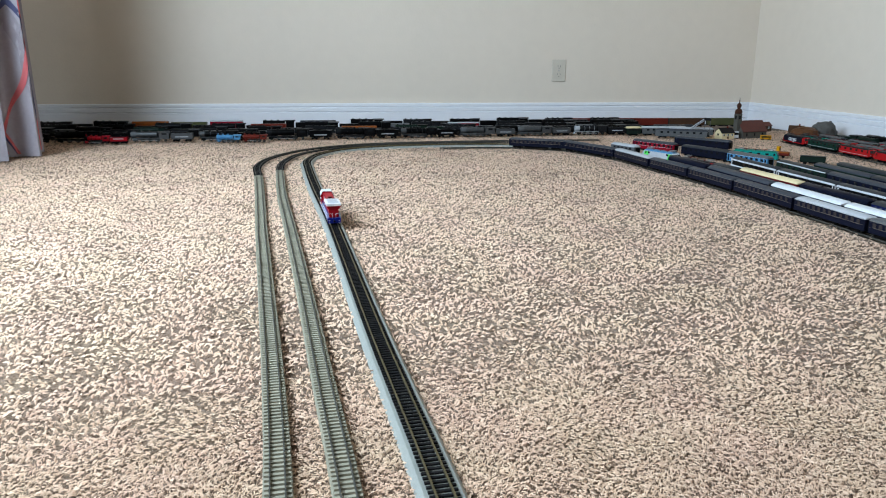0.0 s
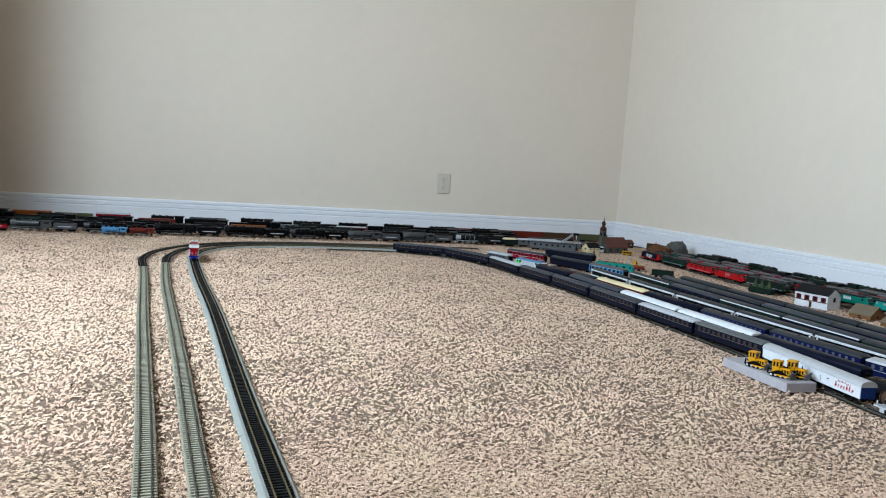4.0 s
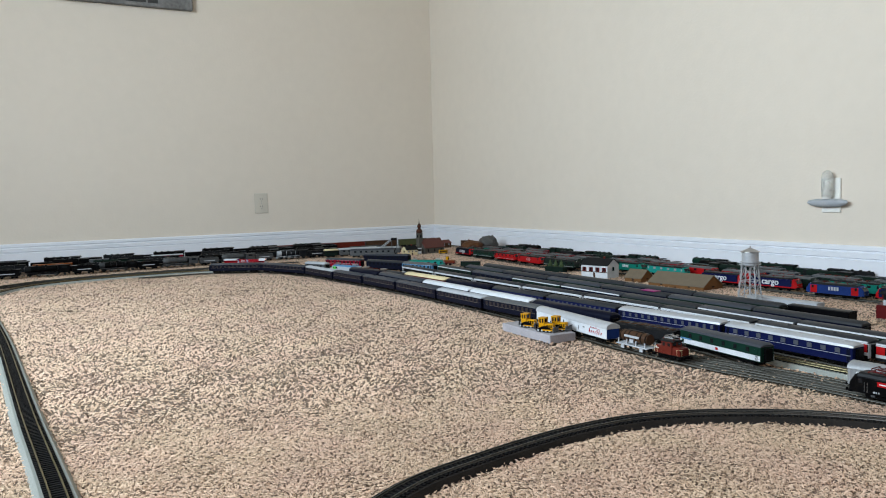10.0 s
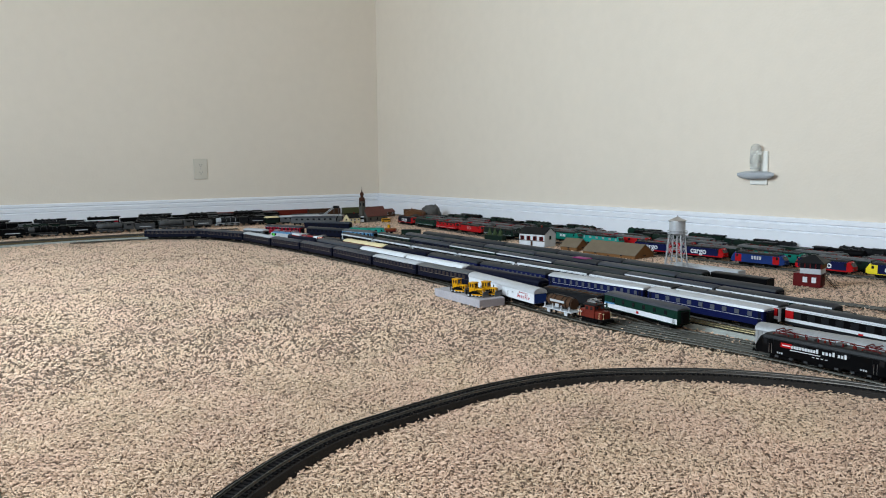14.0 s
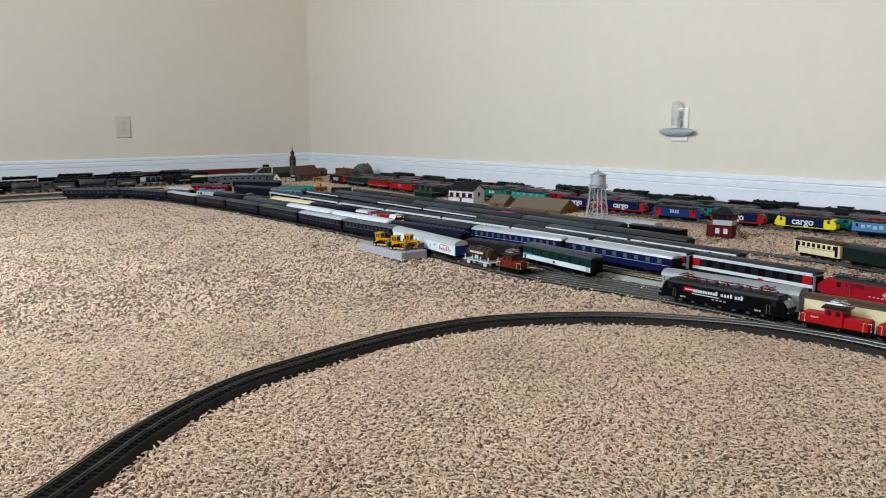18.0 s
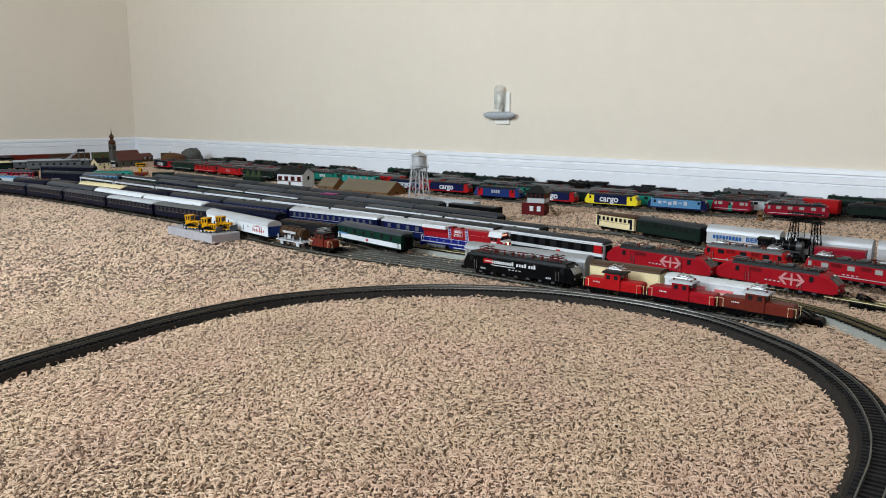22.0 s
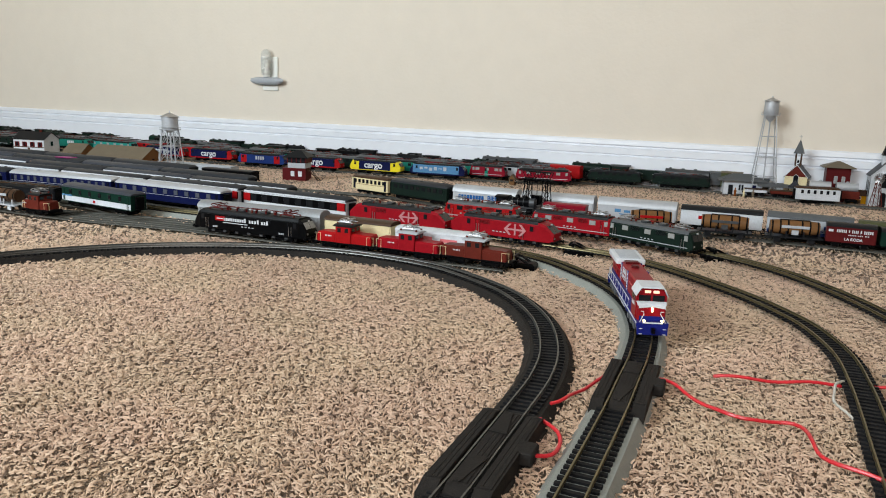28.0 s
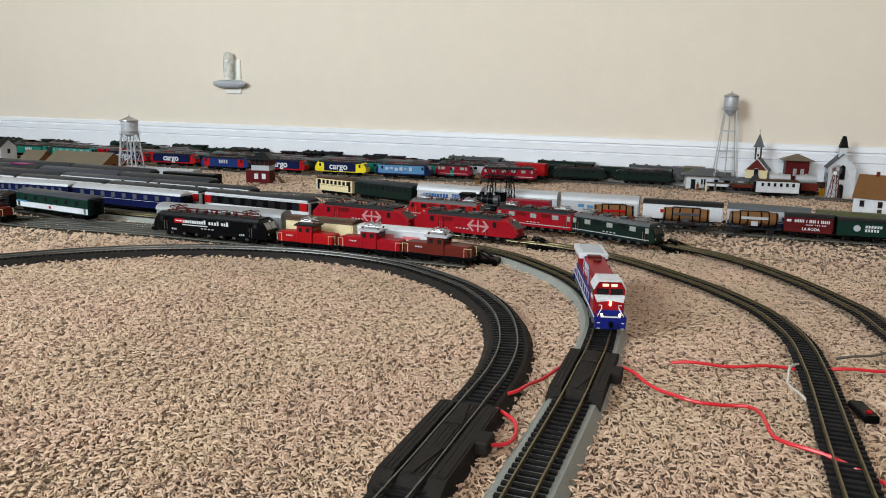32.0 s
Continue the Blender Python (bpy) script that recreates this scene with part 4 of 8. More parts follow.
def steeple_loco(L, body, label, roof="dkgrey", panto="chrome"):
    """A small electric with a centre cab between two hoods and one big pantograph."""
    e = empty("hood_electric_locomotive", label, "locomotive", "model locomotives")
    half, zf = L / 2, 0.0105
    for s in (-1, 1):
        bm = N()
        a, b = s * 0.011, s * (half - 0.002)
        prof = [(-0.0125, zf), (0.0125, zf), (0.0125, 0.0225), (0.0100, 0.0255), (-0.0100, 0.0255), (-0.0125, 0.0225)]
        loft(bm, [[(x, y * k, zf + (z - zf) * k2) for y, z in prof] for x, k, k2 in ((a, 1, 1), (b * 0.96, 1, 0.95), (b, 0.93, 0.82))])
        hood = part("hood", bm, body, e)
        for y in (-0.0127, 0.0122):
            bm = N()
            for i in range(4):
                x = s * (0.016 + i * (half - 0.024) / 4)
                box(bm, x - 0.0014, x + 0.0014, y, y + 0.0005, zf + 0.003, zf + 0.010)
            part("louvre_panel", bm, body, hood)
        bm = N()
        for y in (-0.010, 0.010):
            pipe(bm, [(s * (half + 0.001), y, zf), (s * (half + 0.001), y, zf + 0.012), (s * (half - 0.008), y * 1.28, zf + 0.012), (s * (half - 0.008), y * 1.28, zf)], 0.0005, 5)
        part("handrail", bm, "cream", e)
        bm = N()
        box(bm, min(s * (half - 0.003), s * (half + 0.003)), max(s * (half - 0.003), s * (half + 0.003)), -0.0145, 0.0145, 0.006, 0.0108, 0.0005)
        for y in (-0.0095, 0.0095):
            tube(bm, (s * half, y, 0.0085), (s * (half + 0.007), y, 0.0085), 0.0009, seg=6)
            tube(bm, (s * (half + 0.0065), y, 0.0085), (s * (half + 0.0075), y, 0.0085), 0.0025, seg=10)
        part("buffer_beam", bm, "black", e)
        bogie(e, s * (half - 0.024), 0.0095, "black", 0.0055)
    bm = N()
    box(bm, -0.0125, 0.0125, -0.0145, 0.0145, zf, 0.035, 0.0008)
    cab = part("cab", bm, body, e)
    for s in (-1, 1):
        for x in (-0.006, 0.006):
            bm = N()
            box(bm, x - 0.0028, x + 0.0028, s * 0.0147 - 0.0004, s * 0.0147 + 0.0004, 0.0265, 0.0325, 0.0002)
            part("cab_window", bm, "pane", cab)
        for y in (-0.007, 0.007):
            bm = N()
            box(bm, s * 0.0127 - 0.0004, s * 0.0127 + 0.0004, y - 0.004, y + 0.004, 0.0275, 0.0325, 0.0002)
            part("cab_window", bm, "pane", cab)
        bm = N()
        for i in range(5):
            box(bm, -0.030 + i * 0.0022, -0.0288 + i * 0.0022, s * 0.0128 - 0.0003, s * 0.0128 + 0.0003, 0.019, 0.0208)
        part("number_bars", bm, "white", e)
    bm = N()
    loft(bm, [[(x, y, z) for y, z in arc_roof(0.031, 0.0348, 0.003, 6)] for x in (-0.0165, 0.0165)])
    part("cab_roof", bm, roof, e, smooth=True)
    bm = N()
    box(bm, -L * 0.48, L * 0.48, -0.014, 0.014, 0.0088, 0.0110)
    part("running_board", bm, "black", e)
    pantograph(e, 0, 0.0385, 0.0062, panto)
    return e


def steam_loco(label, body="black", trim="steelgrey", cabc="", tender=True, L=0.135, big=1.0, tenderc=""):
    """Boiler, smokebox, chimney, domes, cab, cylinders, driving wheels and tender."""
    e = empty("steam_locomotive", label, "locomotive", "model steam locomotives")
    half = L / 2
    zc, r = 0.0265 * big, 0.0105 * big
    bm = N()
    tube(bm, (-half * 0.35, 0, zc), (half * 0.72, 0, zc), r, r, 14)
    b = part("boiler", bm, body, e, smooth=True)
    bm = N()
    for x in (-0.2, 0.1, 0.4):
        tube(bm, (half * x, 0, zc), (half * x + 0.0012, 0, zc), r * 1.03, r * 1.03, 14)
    part("boiler_band", bm, trim, b, smooth=True)
    bm = N()
    tube(bm, (half * 0.72, 0, zc), (half * 0.98, 0, zc), r * 1.05, r * 1.05, 14)
    tube(bm, (half * 0.98, 0, zc), (half * 1.0, 0, zc), r * 0.9, r * 0.55, 14)
    part("smokebox", bm, trim, e, smooth=True)
    bm = N()
    lathe(bm, [(0.0035, zc + r * 0.8), (0.0030, zc + r + 0.004), (0.0040, zc + r + 0.0065), (0.0036, zc + r + 0.0065)], 10, half * 0.85, 0)
    part("chimney", bm, body, e, smooth=True)
    for x in (0.45, 0.05):
        bm = N()
        lathe(bm, [(0.0052, zc + r * 0.75), (0.0050, zc + r + 0.002), (0.0035, zc + r + 0.0045), (0.0006, zc + r + 0.005)], 10, half * x, 0)
        part("dome", bm, body, e, smooth=True)
    bm = N()
    box(bm, -half * 0.98, -half * 0.45, -0.0155, 0.0155, 0.012, zc + r * 0.75, 0.0008)
    cab = part("cab", bm, cabc or body, e)
    bm = N()
    loft(bm, [[(x, y, z) for y, z in arc_roof(0.034, zc + r * 0.75, 0.0045, 6)] for x in (-half * 1.05, -half * 0.40)])
    part("cab_roof", bm, body, cab, smooth=True)
    for s in (-1, 1):
        bm = N()
        box(bm, -half * 0.85, -half * 0.6, s * 0.0157 - 0.0004, s * 0.0157 + 0.0004, zc - 0.001, zc + r * 0.6)
        part("cab_window", bm, "pane", cab)
    bm = N()
    box(bm, -half * 0.6, half * 0.98, -0.0150, 0.0150, 0.0145, 0.0160)
    box(bm, -half * 0.5, half * 0.9, -0.006, 0.006, 0.006, 0.016)
    part("running_board", bm, trim, e)
    for s in (-1, 1):
        bm = N()
        tube(bm, (half * 0.66, s * 0.0125, 0.0085), (half * 0.9, s * 0.0125, 0.0085), 0.0044, seg=10)
        part("cylinder", bm, body, e)
        bm = N()
        box(bm, -half * 0.35, half * 0.42, s * 0.0142 - 0.0006, s * 0.0142 + 0.0006, 0.0058, 0.0073)
        box(bm, half * 0.1, half * 0.7, s * 0.0146 - 0.0005, s * 0.0146 + 0.0005, 0.0078, 0.0089)
        part("coupling_rod", bm, "chrome", e)
        for x in (-0.35, 0.02, 0.4):
            bm = N()
            lathe(bm, [(0.0090, 0), (0.0090, 0.0006), (0.0083, 0.0008), (0.0083, 0.0026), (0.0066, 0.0026), (0.0066, 0.0016), (0.0018, 0.0018), (0.0016, 0.003)], 14)
            bmesh.ops.transform(bm, matrix=pose(half * x, s * 0.0082, 0.0083, -90 * s), verts=bm.verts)
            part("driving_wheel", bm, "wheel", e)
    wheelset(e, half * 0.78, 0.0048, "pilot_wheel")
    wheelset(e, -half * 0.75, 0.0048, "trailing_wheel")
    bm = N()
    loft(bm, [[(half * 1.0, -0.013, 0.010), (half * 1.0, 0.013, 0.010), (half * 1.0, 0.013, 0.013), (half * 1.0, -0.013, 0.013)], [(half * 1.09, -0.009, 0.003), (half * 1.09, 0.009, 0.003), (half * 1.02, 0.009, 0.013), (half * 1.02, -0.009, 0.013)]])
    part("pilot", bm, trim, e)
    bm = N()
    tube(bm, (half * 1.0, 0, zc + 0.004), (half * 1.03, 0, zc + 0.004), 0.0022, seg=10)
    part("headlamp", bm, "palepane", e)
    if tender:
        tl = 0.078 * big
        x1 = -half * 1.07
        bm = N()
        box(bm, x1 - tl, x1, -0.0150, 0.0150, 0.0105, 0.031 * big, 0.0008)
        t = part("tender", bm, tenderc or body, e)
        bm = N()
        n = 7
        top = [[(x1 - tl * (0.15 + 0.72 * i / n), -0.011 + 0.022 * j / 4, 0.0305 * big + (0.004 + 0.002 * random.random()) * math.sin(math.pi * (i + 0.5) / (n + 1)) * (0.4 + math.sin(math.pi * j / 4))) for j in range(5)] for i in range(n + 1)]
        g = [[bm.verts.new(p) for p in row] for row in top]
        for i in range(n):
            for j in range(4):
                bm.faces.new((g[i][j], g[i][j + 1], g[i + 1][j + 1], g[i + 1][j]))
        part("coal_load", bm, "black", t)
        bm = N()
        for s in (-1, 1):
            box(bm, x1 - tl * 0.8, x1 - tl * 0.2, s * 0.0152 - 0.0003, s * 0.0152 + 0.0003, 0.019, 0.0225)
        part("lettering_bar", bm, "ltgrey", t)
        for k in (0.22, 0.78):
            bogie(e, x1 - tl * k, 0.009, "black", 0.0048)
    return e


def boxcar(L, body, roof, label, h=0.038, arched=0.006, text="", textmat="red", bars=0, barmat="red", low="", ribs=0, cat="goods wagon", name="goods_wagon", endc="", barz=0.022):
    e = empty(name, label, cat, "goods wagons")
    w, zf = 0.032, 0.0105
    bm = N()
    box(bm, -L / 2, L / 2, -w / 2, w / 2, zf, h, 0.0006)
    part("body", bm, body, e)
    bm = N()
    loft(bm, [[(x, y, z) for y, z in arc_roof(w + 0.002, h - 0.0004, arched, 8, 0.8)] for x in (-L / 2 - 0.0015, L / 2 + 0.0015)])
    part("roof", bm, roof, e, smooth=True)
    for s in (-1, 1):
        y = s * (w / 2 + 0.0004)
        if low:
            bm = N()
            box(bm, -L / 2 + 0.0005, L / 2 - 0.0005, y - 0.0004, y + 0.0004, zf, zf + 0.006)
            part("lower_band", bm, low, e)
        for i in range(ribs):
            bm = N()
            x = -L / 2 + L * (i + 0.5) / ribs
            box(bm, x - 0.0006, x + 0.0006, y - 0.0006, y + 0.0006, zf, h - 0.001)
            part("rib", bm, body, e)
        if bars:
            bm = N()
            for i in range(bars):
                x = -L * 0.30 + L * 0.6 * (i + 0.5) / bars
                hh = (0.006, 0.0045, 0.0052)[i % 3]
                box(bm, x - L * 0.2 / bars, x + L * 0.2 / bars, y - 0.0004, y + 0.0004, barz, barz + hh)
            box(bm, -L * 0.22, L * 0.18, y - 0.0004, y + 0.0004, barz - 0.004, barz - 0.0022)
            part("lettering_bar", bm, barmat, e)
        if text:
            words(text, 0.0125, textmat, e, Matrix.Translation((-L * 0.145 * s, y + s * 0.0005, 0.0255)) @ Matrix.Rotation(math.pi if s > 0 else 0, 4, "Z") @ Matrix.Rotation(math.pi / 2, 4, "X"))
        bm = N()
        box(bm, min(s * L / 2, s * (L / 2 + 0.0012)), max(s * L / 2, s * (L / 2 + 0.0012)), -w / 2 + 0.001, w / 2 - 0.001, zf + 0.001, h - 0.001)
        part("end_panel", bm, endc or body, e)
        bm = N()
        for yy in (-0.009, 0.009):
            tube(bm, (s * L / 2, yy, 0.0095), (s * (L / 2 + 0.006), yy, 0.0095), 0.0009, seg=6)
            tube(bm, (s * (L / 2 + 0.0055), yy, 0.0095), (s * (L / 2 + 0.0065), yy, 0.0095), 0.0024, seg=8)
        part("buffer_gear", bm, "black", e)
    bm = N()
    box(bm, -L / 2, L / 2, -0.014, 0.014, 0.0085, zf + 0.0004)
    box(bm, -L * 0.15, L * 0.15, -0.010, 0.010, 0.004, 0.009)
    part("underframe", bm, "black", e)
    if L > 0.13:
        for s in (-1, 1):
            bogie(e, s * (L / 2 - 0.028), 0.0095, "black", 0.005)
    else:
        for s in (-1, 1):
            wheelset(e, s * L * 0.3)
            bm = N()
            for yy in (-0.0125, 0.0125):
                box(bm, s * L * 0.3 - 0.0045, s * L * 0.3 + 0.0045, yy - 0.001, yy + 0.001, 0.003, 0.010)
            part("axle_guard", bm, "black", e)
    return e


def barrel_wagon(label, barrels=1, L=0.085, wood="wood", frame="dkgrey", plate="steelgrey"):
    e = empty("barrel_wagon", label, "goods wagon", "goods wagons")
    bm = N()
    box(bm, -L / 2, L / 2, -0.0145, 0.0145, 0.010, 0.0125, 0.0005)
    part("flat_deck", bm, frame, e)
    for s in (-1, 1):
        wheelset(e, s * L * 0.3)
        bm = N()
        for yy in (-0.0125, 0.0125):
            box(bm, s * L * 0.3 - 0.0045, s * L * 0.3 + 0.0045, yy - 0.001, yy + 0.001, 0.003, 0.010)
        part("axle_guard", bm, frame, e)
        bm = N()
        for yy in (-0.009, 0.009):
            tube(bm, (s * L / 2, yy, 0.0112), (s * (L / 2 + 0.006), yy, 0.0112), 0.0009, seg=6)
            tube(bm, (s * (L / 2 + 0.0055), yy, 0.0112), (s * (L / 2 + 0.0065), yy, 0.0112), 0.0024, seg=8)
        part("buffers", bm, "black", e)
    bl = L * 0.86
    r = 0.0125
    bm = N()
    prof = [(-0.5, 0.84), (-0.35, 0.95), (0, 1.0), (0.35, 0.95), (0.5, 0.84)]
    loft(bm, [[(bl * t, r * k * math.cos(a), 0.027 + r * k * math.sin(a)) for a in [2 * math.pi * i / 18 for i in range(18)]] for t, k in prof])
    part("barrel", bm, wood, e, "varnished wooden barrel", True)
    for t in (-0.46, -0.3, -0.14, 0.14, 0.3, 0.46):
        bm = N()
        k = 1.03 - 0.62 * t * t
        tube(bm, (bl * t - 0.0012, 0, 0.027), (bl * t + 0.0012, 0, 0.027), r * k, r * k, 18)
        part("hoop", bm, "black", e, smooth=True)
    for s in (-1, 1):
        bm = N()
        box(bm, -bl * 0.28, bl * 0.28, s * 0.0135 - 0.0005, s * 0.0135 + 0.0005, 0.027, 0.0315, 0.0002)
        box(bm, -bl * 0.07, bl * 0.07, s * 0.0135 - 0.0005, s * 0.0135 + 0.0005, 0.0165, 0.024)
        part("name_board", bm, plate, e)
        bm = N()
        for x in (-L * 0.42, -L * 0.15, L * 0.15, L * 0.42):
            box(bm, x - 0.0012, x + 0.0012, s * 0.0135 - 0.0008, s * 0.0135 + 0.0008, 0.012, 0.022)
        part("stanchions", bm, frame, e)
    bm = N()
    box(bm, -bl * 0.3, bl * 0.3, -0.003, 0.003, 0.0388, 0.0400)
    part("roof_walk", bm, "black", e)
    return e


def diesel():
    """The six-axle road diesel that runs: red hood, white cab and radiator tops, blue sill."""
    e = empty("diesel_locomotive", "red, white and blue six-axle diesel locomotive running on the track", "locomotive")
    L = 0.218
    half, zf = L / 2, 0.0125
    bm = N()
    box(bm, -half, half, -0.0158, 0.0158, 0.0105, 0.0145, 0.0005)
    part("walkway_frame", bm, "flagblue", e)
    bm = N()
    for s in (-1, 1):
        box(bm, -half + 0.002, half - 0.002, s * 0.0160 - 0.0004, s * 0.0160 + 0.0004, 0.0132, 0.0143)
    part("sill_stripe", bm, "white", e)
    # long hood and flared radiator
    bm = N()
    box(bm, -half + 0.006, half - 0.042, -0.0112, 0.0112, 0.0145, 0.043, 0.0012)
    hood = part("long_hood", bm, "dieselred", e)
    bm = N()
    loft(bm, [[(x, -0.0112, 0.032), (x, 0.0112, 0.032), (x, 0.0168, 0.039), (x, 0.0165, 0.0445), (x, -0.0165, 0.0445), (x, -0.0168, 0.039)] for x in (-half + 0.006, -half + 0.068)])
    rad = part("radiator", bm, "dieselred", e, "flared red radiator housing")
    bm = N()
    box(bm, -half + 0.0055, -half + 0.0685, -0.0171, 0.0171, 0.0395, 0.0460, 0.001)
    part("radiator_top", bm, "white", rad, "white radiator top")
    bm = N()
    for i in range(9):
        box(bm, -half + 0.010 + i * 0.006, -half + 0.0142 + i * 0.006, -0.012, 0.012, 0.0458, 0.0466)
    part("radiator_grille", bm, "ltgrey", rad)
    bm = N()
    lathe(bm, [(0.0048, 0.042), (0.0044, 0.0455), (0.0036, 0.0455)], 12, -0.01, 0)
    part("exhaust_pipe", bm, "maroon", hood)
    bm = N()
    box(bm, -0.04, -0.028, -0.008, 0.008, 0.0428, 0.0452, 0.0006)
    part("roof_hatch", bm, "maroon", hood)
    for x in (0.012, -0.032):
        for s in (-1, 1):
            bm = N()
            q = [(x - 0.006, s * 0.0116, 0.043), (x + 0.001, s * 0.0116, 0.043), (x + 0.004, s * 0.0116, 0.016), (x - 0.003, s * 0.0116, 0.016)]
            loft(bm, [q, [(a, b - s * 0.001, c) for a, b, c in q]])
            part("stripe_band", bm, "flagblue", hood, "blue and white slanting band")
            bm = N()
            for dx in (-0.006, 0.0):
                q = [(x + dx, s * 0.0118, 0.0425), (x + dx + 0.0010, s * 0.0118, 0.0425), (x + dx + 0.0040, s * 0.0118, 0.016), (x + dx + 0.0030, s * 0.0118, 0.016)]
                loft(bm, [q, [(a, b - s * 0.001, c) for a, b, c in q]])
            for i in range(6):
                zz = 0.0395 - i * 0.0042
                box(bm, x - 0.0030 + i * 0.0004, x - 0.0012 + i * 0.0004, s * 0.0119 - 0.0002, s * 0.0119 + 0.0002, zz - 0.001, zz + 0.001)
            part("stripe_edging", bm, "white", hood)
    for s in (-1, 1):
        y = s * 0.0116
        bm = N()
        for a, b, z0, z1 in ((-0.030 + 0.008, -0.001, 0.0405, 0.0411), (-0.022, -0.001, 0.0290, 0.0296), (-0.022, -0.0214, 0.0290, 0.0411), (-0.0016, -0.001, 0.0290, 0.0411)):
            box(bm, a, b, y - 0.0003, y + 0.0003, z0, z1)
        for i in range(5):
            box(bm, -0.0200 + i * 0.0035, -0.0175 + i * 0.0035, y - 0.0003, y + 0.0003, 0.0355, 0.0392)
            box(bm, -0.0185 + i * 0.0028, -0.0168 + i * 0.0028, y - 0.0003, y + 0.0003, 0.0312, 0.0333)
        part("lettering_bar", bm, "white", hood)
        bm = N()
        for i in range(10):
            box(bm, 0.022 + i * 0.0042 - 0.0008, 0.022 + i * 0.0042 + 0.0008, y - 0.0003, y + 0.0003, 0.0345, 0.0352)
        part("rivet_row", bm, "pinkred", hood)
        bm = N()
        box(bm, -half + 0.0065, half - 0.0425, s * 0.0119 - 0.0003, s * 0.0119 + 0.0003, 0.0147, 0.0235)
        part("lower_hood_panel", bm, "flagblue", hood, "blue lower hood side")
        bm = N()
        for i in range(8):
            x = -half + 0.014 + i * 0.0135
            box(bm, x - 0.0052, x + 0.0052, y - 0.0002, y + 0.0002, 0.016, 0.0285)
        part("hood_door", bm, "dieselred", hood)
        bm = N()
        pipe(bm, [(-half + 0.004, s * 0.0150, 0.0225)] + [(half - 0.058, s * 0.0150, 0.0225)], 0.0004, 5)
        for i in range(9):
            x = -half + 0.008 + i * 0.0185
            pipe(bm, [(x, s * 0.0150, 0.0140), (x, s * 0.0150, 0.0226)], 0.0003, 4)
        part("handrail", bm, "white", e)
    # cab, nose
    bm = N()
    cx0, cx1 = half - 0.042, half - 0.0155
    loft(bm, [[(x, -0.0152, 0.0145), (x, 0.0152, 0.0145), (x, 0.0152, 0.037), (x, 0.0110, 0.0445), (x, -0.0110, 0.0445), (x, -0.0152, 0.037)] for x in (cx0, cx1)])
    cab = part("cab", bm, "dieselred", e)
    bm = N()
    pr = [(-0.0160, 0.0368), (-0.0112, 0.0448), (0.0112, 0.0448), (0.0160, 0.0368), (0.0160, 0.0380), (0.0114, 0.0462), (-0.0114, 0.0462), (-0.0160, 0.0380)]
    loft(bm, [[(x, y, z) for y, z in pr] for x in (cx0 - 0.001, cx1 + 0.003)])
    part("cab_roof", bm, "white", cab, "white cab roof")
    for y0, y1 in ((-0.0128, -0.0010), (0.0010, 0.0128)):
        bm = N()
        box(bm, cx1 - 0.0005, cx1 + 0.0010, y0, y1, 0.0322, 0.0378, 0.0003)
        part("windscreen", bm, "pane", cab)
        bm = N()
        yc = (y0 + y1) / 2 * 0.62
        box(bm, cx1 - 0.0005, cx1 + 0.0012, yc - 0.0030, yc + 0.0030, 0.0398, 0.0424, 0.0003)
        part("number_board", bm, "litboard", cab, "lit pale number board")
    bm = N()
    for s in (-1, 1):
        for x in (cx0 + 0.007, cx0 + 0.0165):
            box(bm, x - 0.0036, x + 0.0036, s * 0.0154 - 0.0004, s * 0.0154 + 0.0004, 0.0305, 0.0362, 0.0003)
    part("side_window", bm, "pane", cab)
    bm = N()
    for s in (-1, 1):
        box(bm, cx0 + 0.005, cx0 + 0.018, s * 0.0154 - 0.0004, s * 0.0154 + 0.0004, 0.0255, 0.0285)
    part("number_bar", bm, "white", cab)
    bm = N()
    fx = half - 0.0078
    loft(bm, [[(x, -w, 0.0145), (x, w, 0.0145), (x - d, w * 0.985, z), (x - d, -w * 0.985, z)] for x, w, z, d in ((cx1 - 0.001, 0.0146, 0.0312, 0), (half - 0.0112, 0.0144, 0.0302, 0), (fx, 0.0132, 0.0284, 0.0008))])
    nose = part("nose", bm, "dieselred", e, "broad red nose")
    bm = N()
    loft(bm, [[(x, -w, z - 0.0008), (x, w, z - 0.0008), (x, w, z + 0.0005), (x, -w, z + 0.0005)] for x, w, z in ((cx1 + 0.0003, 0.0149, 0.0314), (half - 0.0112, 0.0146, 0.0304), (fx - 0.0007, 0.0134, 0.0287))])
    part("nose_top", bm, "white", nose, "white top of the nose")
    bm = N()
    vee = [(-0.0133, 0.0286), (-0.0133, 0.0264), (0, 0.0281), (0.0133, 0.0264), (0.0133, 0.0286)]
    loft(bm, [[(fx - 0.0010 + dx + (0.0287 - z) * 0.05, y, z) for y, z in vee] for dx in (0.0, 0.0008)])
    part("nose_chevron", bm, "white", nose, "white chevron across the nose")
    bm = N()
    box(bm, fx - 0.0004, fx + 0.0006, -0.0126, 0.0126, 0.0147, 0.0192)
    part("lower_nose_panel", bm, "flagblue", nose, "blue foot of the nose")
    for z in (0.0244, 0.0266):
        bm = N()
        tube(bm, (fx - 0.0012, 0, z), (fx + 0.0010, 0, z), 0.0011, seg=10)
        part("headlight", bm, "lamp", nose, "lit warm headlight")
    for y in (-0.0088, 0.0088):
        bm = N()
        tube(bm, (half - 0.001, y, 0.0166), (half + 0.0012, y, 0.0166), 0.0012, seg=10)
        part("ditch_light", bm, "lamp", e, "lit warm ditch light")
    bm = N()
    box(bm, half - 0.001, half + 0.0014, -0.0098, 0.0098, 0.0140, 0.0151, 0.0003)
    part("anticlimber", bm, "white", e)
